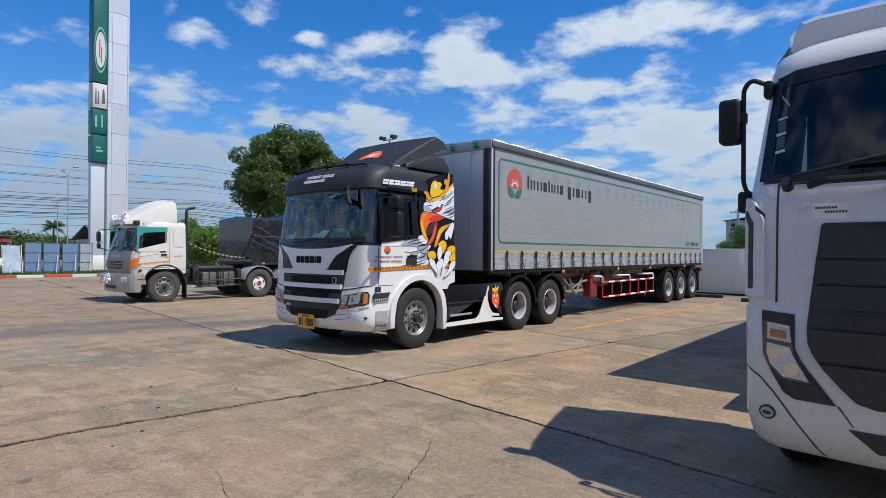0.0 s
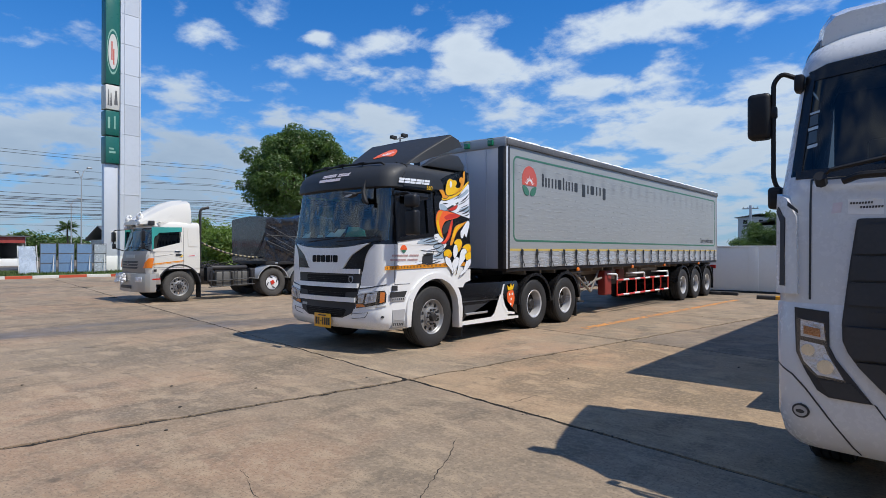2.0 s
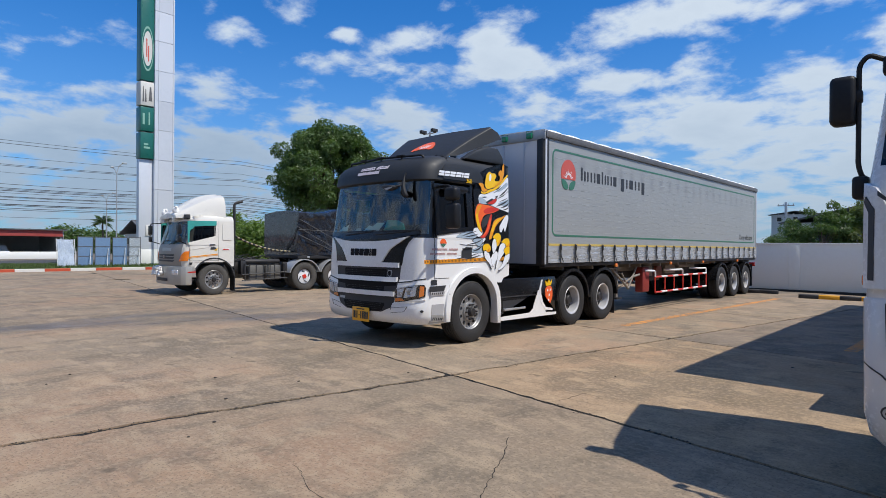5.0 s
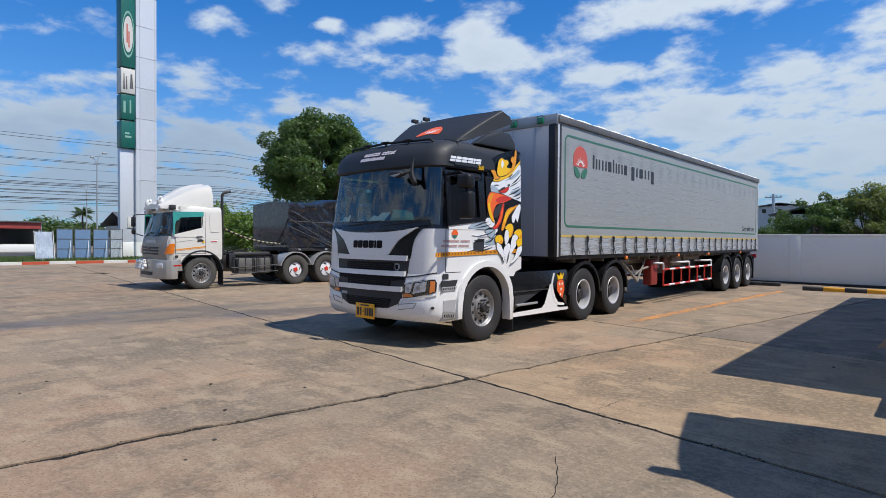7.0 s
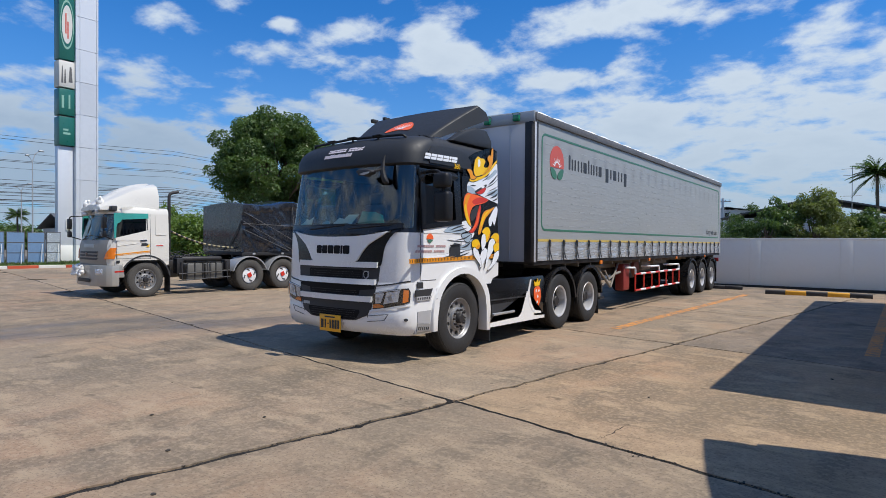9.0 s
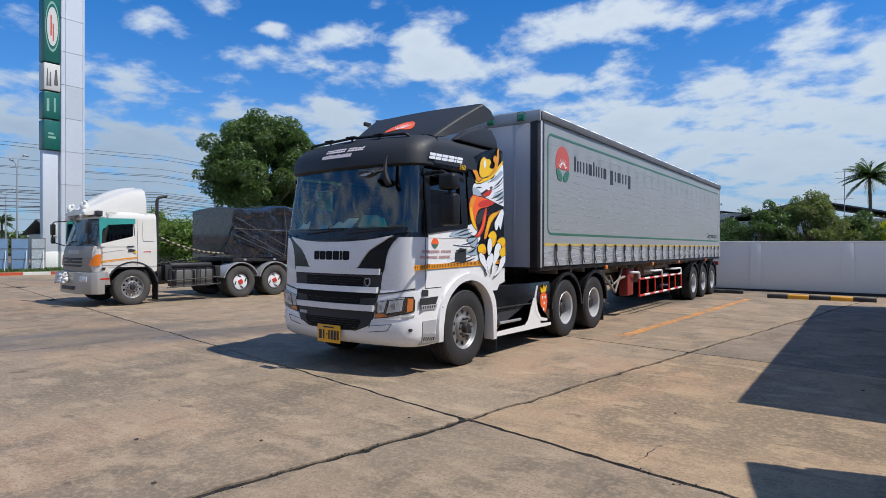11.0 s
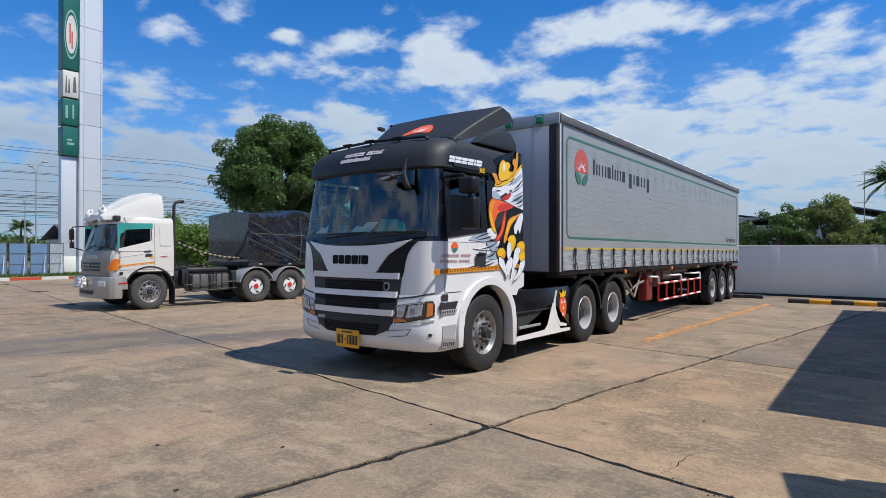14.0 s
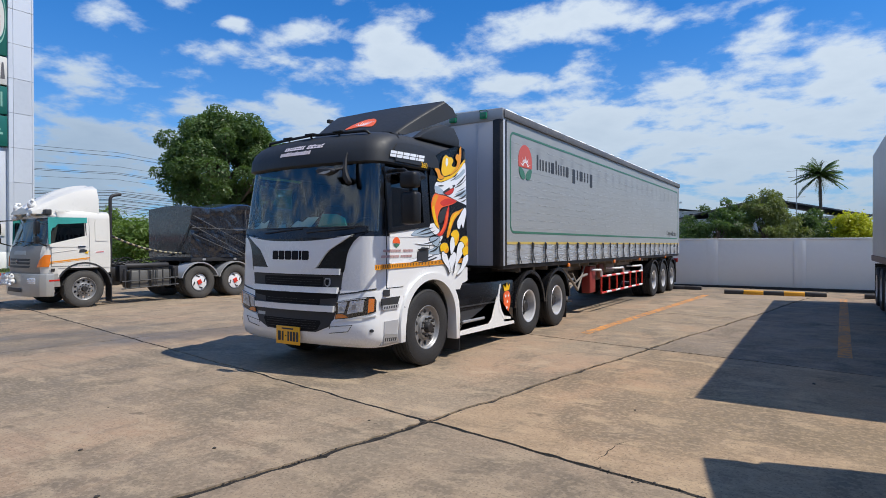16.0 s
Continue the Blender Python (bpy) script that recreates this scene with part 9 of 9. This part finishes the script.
cctv = thing("camera_pole", "slim pole with a small security camera behind the trailer", "pole", -22.0, 23.85, 0)
bm = bmesh.new()
tube(bm, [(0, 0, 0), (0, 0, 8.0)], 0.05, 8)
part("pole", bm, M["galv"], cctv)
bm = bmesh.new()
tube(bm, [(-0.5, 0, 7.9), (0.5, 0, 7.9)], 0.03, 6)
part("arm", bm, M["galv"], cctv)
for x in (-0.45, 0.4):
    bm = bmesh.new()
    box(bm, x - 0.10, x + 0.10, -0.28, 0.12, 7.92, 8.10, 0.02)
    part("camera_head", bm, M["steel"], cctv)
for i in range(46):
    rng = random.Random(100 + i)
    side = i % 2
    x = -100 - rng.uniform(0, 30) if side else rng.uniform(-60, 45)
    y = rng.uniform(-30, 110) if side else rng.uniform(100, 150)
    tree("distant_tree", "distant green tree on the skyline", x, y, 0, 1.5, (rng.uniform(2.4, 3.6) * (0.66 if side else 1), rng.uniform(2.5, 4), rng.uniform(2.5, 4), rng.uniform(1.8, 2.8) * (0.66 if side else 1)), 22, 2600, 0.30, 200 + i, M["leaf"], (0.9, 1.5))


# ---- plain unseen roof and wall, added behind the camera to cut sky light ----
roof = thing("unseen_shade_roof", "unseen plain flat roof on round columns, added to block sky", "roof", kind="structure")
bm = bmesh.new()
box(bm, -26, 24, -28, -8.0, 5.6, 6.4, 0.03)
part("roof_slab", bm, M["house_grey"], roof)
for x in (-22, -8, 6, 20):
    for y in (-9, -22):
        bm = bmesh.new()
        tube(bm, [(x, y, 0), (x, y, 5.6)], 0.25, 16)
        part("column", bm, M["house_grey"], roof)
bm = bmesh.new()
box(bm, -40, 30, -29, -28.7, 0, 5.0)
tagged(link("wall_south", bm, M["house_grey"], None, kind="structure"), "unseen plain grey wall added behind the camera", "wall")


# ---- ground sheet, concrete slabs, markings ----
def concrete(name="worn_concrete", tint=(1.27, 1.125, 0.93)):
    m = bpy.data.materials.new(name)
    m.use_nodes = True
    n, l = m.node_tree.nodes, m.node_tree.links
    p = n["Principled BSDF"]
    tc = n.new("ShaderNodeTexCoord")

    def tex(scale, detail, stretch=(1, 1, 1), turn=0.0, rough=0.55, shift=0.0):
        mp, t = n.new("ShaderNodeMapping"), n.new("ShaderNodeTexNoise")
        mp.inputs["Scale"].default_value = stretch
        mp.inputs["Rotation"].default_value = (0, 0, turn)
        mp.inputs["Location"].default_value = (shift * 3.1, shift * 7.7, shift)
        t.inputs["Scale"].default_value, t.inputs["Detail"].default_value, t.inputs["Roughness"].default_value = scale, detail, rough
        l.new(tc.outputs["Object"], mp.inputs[0])
        l.new(mp.outputs[0], t.inputs["Vector"])
        return t.outputs["Fac"]

    def ramp(v, a, b, lo=0.0, hi=1.0):
        r = n.new("ShaderNodeMapRange")
        r.interpolation_type = "SMOOTHSTEP"
        l.new(v, r.inputs[0])
        for i, x in enumerate((a, b, lo, hi)):
            r.inputs[i + 1].default_value = x
        return r.outputs[0]

    def mixc(fac, a, b, blend="MIX"):
        x = n.new("ShaderNodeMix")
        x.data_type, x.blend_type = "RGBA", blend
        if isinstance(fac, float):
            x.inputs[0].default_value = fac
        else:
            l.new(fac, x.inputs[0])
        for i, c in ((6, a), (7, b)):
            if isinstance(c, tuple):
                x.inputs[i].default_value = (*c, 1)
            else:
                l.new(c, x.inputs[i])
        return x.outputs[2]

    def math_(op, a, b):
        x = n.new("ShaderNodeMath")
        x.operation = op
        for i, v in enumerate((a, b)):
            if isinstance(v, (int, float)):
                x.inputs[i].default_value = v
            else:
                l.new(v, x.inputs[i])
        return x.outputs[0]

    col = mixc(ramp(tex(0.42, 6), 0.40, 0.60), (0.192, 0.168, 0.140), (0.236, 0.196, 0.158))
    # pink-brown earth rubbed into the face, in broad soft patches
    col = mixc(ramp(tex(0.34, 5, (1, 0.7, 1), 0.5, 0.55, 2.0), 0.50, 0.66, 0, 0.62), col, (0.285, 0.200, 0.150))
    col = mixc(ramp(tex(1.1, 7, (1, 0.6, 1), 0.9, 0.60, 13.0), 0.52, 0.68, 0, 0.45), col, (0.290, 0.215, 0.160))
    # grey stains in blotches of several sizes
    col = mixc(ramp(tex(0.62, 8, (1, 0.75, 1), 0.3, 0.60, 4.0), 0.49, 0.62, 0, 0.72), col, (0.125, 0.113, 0.097))
    col = mixc(ramp(tex(2.2, 8, (1, 0.45, 1), 0.8, 0.60, 5.0), 0.51, 0.63, 0, 0.62), col, (0.118, 0.106, 0.091))
    col = mixc(ramp(tex(3.6, 7, (0.6, 1, 1), 0.2, 0.58, 6.0), 0.51, 0.66, 0, 0.55), col, (0.325, 0.278, 0.220))
    # scuffs and drawn streaks in three directions
    for turn, shift, k in ((0.62, 7.0, 0.50), (-0.45, 8.0, 0.42), (0.15, 9.0, 0.36)):
        col = mixc(ramp(tex(4.0, 6, (0.08, 1, 1), turn, 0.6, shift), 0.56, 0.72, 0, k), col, (0.105, 0.096, 0.084))
    col = mixc(ramp(tex(3.0, 6, (0.07, 1, 1), 0.35, 0.6, 15.0), 0.57, 0.72, 0, 0.30), col, (0.300, 0.258, 0.210))
    # grit
    col = mixc(ramp(tex(20, 6, shift=1.0), 0.46, 0.62, 0, 0.36), col, (0.330, 0.285, 0.232))
    col = mixc(ramp(tex(48, 4, shift=3.0), 0.54, 0.64, 0, 0.48), col, (0.078, 0.069, 0.058))
    # small dark spots of oil
    col = mixc(ramp(tex(2.1, 3, shift=11.0), 0.70, 0.75, 0, 0.60), col, (0.075, 0.066, 0.057))
    col = mixc(ramp(tex(6.0, 2, shift=12.0), 0.735, 0.77, 0, 0.70), col, (0.065, 0.058, 0.050))
    # damp, washed strip by the old truck
    sep = n.new("ShaderNodeSeparateXYZ")
    l.new(tc.outputs["Object"], sep.inputs[0])
    along = math_("ABSOLUTE", math_("ADD", math_("ADD", sep.outputs[0], 14.8), math_("MULTIPLY", sep.outputs[1], -0.42)), 0.0)
    wet = math_("MULTIPLY", ramp(along, 0.7, 2.0, 1.0, 0.0), ramp(tex(0.55, 5, (1, 0.4, 1), 0.2), 0.38, 0.58))
    col = mixc(math_("MULTIPLY", wet, 0.62), col, (0.085, 0.085, 0.088))
    col = mixc(1.0, col, tint, "MULTIPLY")
    info = n.new("ShaderNodeObjectInfo")
    hue = n.new("ShaderNodeHueSaturation")
    l.new(ramp(info.outputs["Random"], 0.0, 1.0, 0.90, 1.06), hue.inputs["Value"])
    l.new(col, hue.inputs["Color"])
    l.new(hue.outputs[0], p.inputs["Base Color"])
    rough = math_("SUBTRACT", ramp(tex(1.4, 6), 0.3, 0.7, 0.72, 0.92), math_("MULTIPLY", wet, 0.30))
    l.new(rough, p.inputs["Roughness"])
    p.inputs["Specular IOR Level"].default_value = 0.35
    b1, b2 = n.new("ShaderNodeBump"), n.new("ShaderNodeBump")
    b1.inputs["Strength"].default_value, b1.inputs["Distance"].default_value = 0.30, 0.008
    b2.inputs["Strength"].default_value, b2.inputs["Distance"].default_value = 0.25, 0.03
    l.new(tex(55, 6), b1.inputs["Height"])
    l.new(tex(4, 5), b2.inputs["Height"])
    l.new(b2.outputs[0], b1.inputs["Normal"])
    l.new(b1.outputs[0], p.inputs["Normal"])
    return m


def worn_line():
    """Orange road paint, rubbed through to the concrete in flakes."""
    m = mat("worn_orange_line", (0.60, 0.25, 0.055), 0.8, var=0.2, scale=3)
    n, l = m.node_tree.nodes, m.node_tree.links
    tc = n.new("ShaderNodeTexCoord")
    add = None
    for sc, w in ((1.3, 0.5), (9.0, 0.8), (38.0, 0.7)):
        t, k = n.new("ShaderNodeTexNoise"), n.new("ShaderNodeMath")
        t.inputs["Scale"].default_value, t.inputs["Detail"].default_value = sc, 5
        l.new(tc.outputs["Object"], t.inputs["Vector"])
        k.operation = "MULTIPLY_ADD"
        k.inputs[1].default_value, k.inputs[2].default_value = w, 0.0
        l.new(t.outputs["Fac"], k.inputs[0])
        if add:
            l.new(add, k.inputs[2])
        add = k.outputs[0]
    r, x = n.new("ShaderNodeMapRange"), n.new("ShaderNodeMix")
    r.inputs[1].default_value, r.inputs[2].default_value, r.inputs[4].default_value = 0.93, 1.09, 0.92
    l.new(add, r.inputs[0])
    x.data_type = "RGBA"
    x.inputs[7].default_value = (0.22, 0.165, 0.115, 1)
    p = n["Principled BSDF"]
    l.new(p.inputs["Base Color"].links[0].from_socket, x.inputs[6])
    l.new(r.outputs[0], x.inputs[0])
    l.new(x.outputs[2], p.inputs["Base Color"])
    return m


M["line"] = worn_line()
M["concrete"] = concrete()
M["warm_concrete"] = concrete("warm_concrete", (1.42, 1.19, 0.90))
# darker slabs: part browner concrete, part deep shade put into the colour
M["dark_concrete"] = concrete("shade_darkened_concrete", (1.0, 0.90, 0.79))
M["ground_far"] = mat("dusty_ground", (0.16, 0.14, 0.11), 0.9, var=0.25, scale=0.2, bump=0.4, bscale=8)
M["grit"] = mat("loose_grit", (0.045, 0.038, 0.032), 0.9, var=0.4)

bm = bmesh.new()
bmesh.ops.create_grid(bm, x_segments=1, y_segments=1, size=1500)
ground = link("ground", bm, M["earth"], None, kind="structure")
ground.location.z = -0.014
tagged(ground, "dark soil under and beyond the slabs", "ground")
bm = bmesh.new()
for x0, x1, y0, y1 in ((-1400, -64, -1400, 1400), (-27.2, 1400, 26.3, 1400), (22, 1400, -1400, 26.3)):
    v = [bm.verts.new(q) for q in ((x0, y0, -0.003), (x1, y0, -0.003), (x1, y1, -0.003), (x0, y1, -0.003))]
    bm.faces.new(v)
tagged(link("far_ground", bm, M["ground_far"], None, kind="structure"), "dusty open ground", "ground")

ORIGIN, SKEW = Vector((-4.256, 5.845)), radians(9.7)
E1 = Vector((math.sin(SKEW), math.cos(SKEW)))
E2 = Vector((math.cos(SKEW), -math.sin(SKEW)))
S_JOINTS = [-15, -10, -5, 0, 5.05, 10.0, 15.0, 19.6]
T_JOINTS = [-38, -31, -24, -16.6, -7.2, 0, 7.2, 14.4, 21.6]


def place(tt, ss):
    return ORIGIN + E2 * tt + E1 * ss


def joint_t(k, s):
    """Where the long joint k lies at s: a wandering line."""
    base = T_JOINTS[k]
    return base + 0.05 * noise.noise(Vector((s * 0.45, k * 7.3, 0))) + 0.030 * noise.noise(Vector((s * 2.6, k * 3.1, 5))) + 0.012 * noise.noise(Vector((s * 8.5, k * 3.1, 8)))


def joint_s(k, t):
    base = S_JOINTS[k]
    return base + 0.04 * noise.noise(Vector((t * 0.5, k * 5.7, 9))) + 0.026 * noise.noise(Vector((t * 2.9, k * 2.3, 3))) + 0.010 * noise.noise(Vector((t * 9.0, k * 2.3, 6)))


def half_gap(u, key, wide):
    return wide * (0.55 + 0.9 * abs(noise.noise(Vector((u * 3.3, key * 1.7, 1)))) + 1.3 * max(0, noise.noise(Vector((u * 7, key, 4))) - 0.12))


paving = thing("concrete_paving", "worn concrete slabs with ragged joints", "paving", kind="structure")
for i in range(len(T_JOINTS) - 1):
    for j in range(len(S_JOINTS) - 1):
        t0, t1, s0, s1 = T_JOINTS[i], T_JOINTS[i + 1], S_JOINTS[j], S_JOINTS[j + 1]
        near = t0 > -20 and t0 < 10
        step = 0.07 if near else 0.5
        rim = []
        wa = 0.013 if (i == 5 and j <= 2) or (i + 1 == 5 and j <= 2) else 0.006
        ns, ntt = int((s1 - s0) / step), int((t1 - t0) / step)
        g = lambda k, u, wide: half_gap(u, k, wide)
        wr = lambda k, s: (0.044 if k == 5 and s < 0 else 0.032 if k == 5 else 0.011)
        wsj = lambda k, t: (0.030 if k == 3 and t > 0 else 0.022 if k == 3 else 0.019 if k == 4 else 0.013)
        for a in range(ns):
            s = s0 + (s1 - s0) * a / ns
            rim.append((joint_t(i, s) + g(i, s, wr(i, s)), s))
        for a in range(ntt):
            t = t0 + (t1 - t0) * a / ntt
            rim.append((t, joint_s(j + 1, t) - g(j + 31, t, wsj(j + 1, t))))
        for a in range(ns):
            s = s1 + (s0 - s1) * a / ns
            rim.append((joint_t(i + 1, s) - g(i + 61, s, wr(i + 1, s)), s))
        for a in range(ntt):
            t = t1 + (t0 - t1) * a / ntt
            rim.append((t, joint_s(j, t) + g(j + 91, t, wsj(j, t))))
        # square the corners to both joints
        q = []
        for tt, ss in rim:
            if joint_t(i, ss) + 0.004 < tt < joint_t(i + 1, ss) - 0.004 and joint_s(j, tt) + 0.004 < ss < joint_s(j + 1, tt) - 0.004:
                q.append(place(tt, ss))
        bm = bmesh.new()
        tops = [bm.verts.new((p.x, p.y, 0.0)) for p in q]
        lows = [bm.verts.new((p.x, p.y, -0.055)) for p in q]
        f = bm.faces.new(tops)
        n = len(q)
        for k in range(n):
            bm.faces.new((tops[k], lows[k], lows[(k + 1) % n], tops[(k + 1) % n]))
        bmesh.ops.triangulate(bm, faces=[f])
        link("slab", bm, M["warm_concrete"] if (i, j) in ((5, 3), (3, 4)) else M["dark_concrete"] if (i, j) in ((5, 4), (5, 5)) else M["concrete"], paving, smooth=False)

# crumbled edges and grit in the widest joint
rng = random.Random(11)
bm = bmesh.new()
for k in range(900):
    s = -7.5 * rng.random() ** 1.2 if k < 700 else rng.uniform(0, 4)
    lump = 0.5 + 0.5 * noise.noise(Vector((s * 1.3, 2, 0)))
    if rng.random() > lump + 0.2:
        continue
    p = place(joint_t(5, s) + rng.gauss(0, 0.018 + 0.02 * lump), s)
    r = rng.uniform(0.003, 0.011)
    bmesh.ops.create_icosphere(bm, subdivisions=1, radius=r, matrix=Matrix.Translation((p.x, p.y, rng.uniform(-0.012, 0.0))) @ Matrix.Diagonal((1, rng.uniform(0.6, 1.2), 0.6, 1)))
for k in range(220):
    t = rng.uniform(1.7, 3.2)
    p = place(t, joint_s(3, t) + rng.gauss(0, 0.02))
    bmesh.ops.create_icosphere(bm, subdivisions=1, radius=rng.uniform(0.003, 0.012), matrix=Matrix.Translation((p.x, p.y, rng.uniform(-0.012, 0.003))) @ Matrix.Diagonal((1, 1, 0.5, 1)))
tagged(link("joint_grit", bm, M["grit"], None, kind="stuff"), "crumbled grit along the open joints", "grit")


def crack(points, wide, seed):
    """A hair crack: a thin ragged dark ribbon lying in the slab's face."""
    rg = random.Random(seed)
    path = []
    for a, b in zip(points, points[1:]):
        a, b = Vector(a), Vector(b)
        k = max(2, int((b - a).length / 0.05))
        side = Vector((-(b - a).y, (b - a).x)).normalized()
        path += [a + (b - a) * i / k + side * rg.gauss(0, 0.008) for i in range(k)]
    path.append(Vector(points[-1]))
    bm = bmesh.new()
    left, right = [], []
    for i, p in enumerate(path):
        way = (path[min(i + 1, len(path) - 1)] - path[max(i - 1, 0)]).normalized()
        side = Vector((-way.y, way.x)) * wide * rg.uniform(0.25, 1.0) * min(1, i / 4 + 0.1, (len(path) - 1 - i) / 4 + 0.1)
        left.append(bm.verts.new((*(p + side), 0.0012)))
        right.append(bm.verts.new((*(p - side), 0.0012)))
    for i in range(len(path) - 1):
        bm.faces.new((left[i], left[i + 1], right[i + 1], right[i]))
    return link("crack", bm, M["earth"], paving)


crack([(-2.32, 4.45), (-2.12, 4.17), (-1.96, 3.86), (-1.85, 3.6), (-1.71, 3.33), (-1.58, 3.15), (-1.3, 2.7)], 0.0045, 1)
crack([(-3.09, 2.81), (-2.87, 2.75), (-2.58, 2.62), (-2.45, 2.61), (-2.22, 2.56), (-1.9, 2.3)], 0.0035, 2)
crack([(-2.62, 5.60), (-2.57, 5.84), (-2.56, 6.11), (-2.5, 6.29)], 0.005, 3)
# painted bay lines
for (x0, y0), (x1, y1), w in (((-4.80, 11.83), (-4.24, 21.9), 0.10), ((-0.86, 11.52), (-0.56, 22.4), 0.09)):
    a, b = Vector((x0, y0)), Vector((x1, y1))
    side = Vector(((b - a).y, -(b - a).x)).normalized() * w
    bm = bmesh.new()
    n = 60
    prev = None
    for k in range(n + 1):
        p = a + (b - a) * k / n
        jit = 0.006 * noise.noise(Vector((k * 0.9, w, 2)))
        cur = [bm.verts.new((*(p + side + side * jit * 10), 0.003)), bm.verts.new((*(p - side + side * jit * 8), 0.003))]
        if prev:
            bm.faces.new((prev[0], cur[0], cur[1], prev[1]))
        prev = cur
    tagged(link("bay_line", bm, M["line"], None, kind="structure"), "worn orange painted bay line", "marking")
# small litter on the slabs
rng = random.Random(21)
for k in range(13):
    x, y = rng.uniform(-9, -1.2), rng.uniform(2.2, 12)
    bm = bmesh.new()
    r = rng.uniform(0.008, 0.02)
    bmesh.ops.create_icosphere(bm, subdivisions=2, radius=r)
    for v in bm.verts:
        v.co *= 1 + 0.4 * noise.noise(v.co * 60 + Vector((k, 0, 0)))
        v.co.z *= 0.35
    ob = link("pebble", bm, M["grit"])
    ob.location = (x, y, r * 0.25)
    tagged(ob, "small dark pebble on the concrete", "pebble", "pebbles")
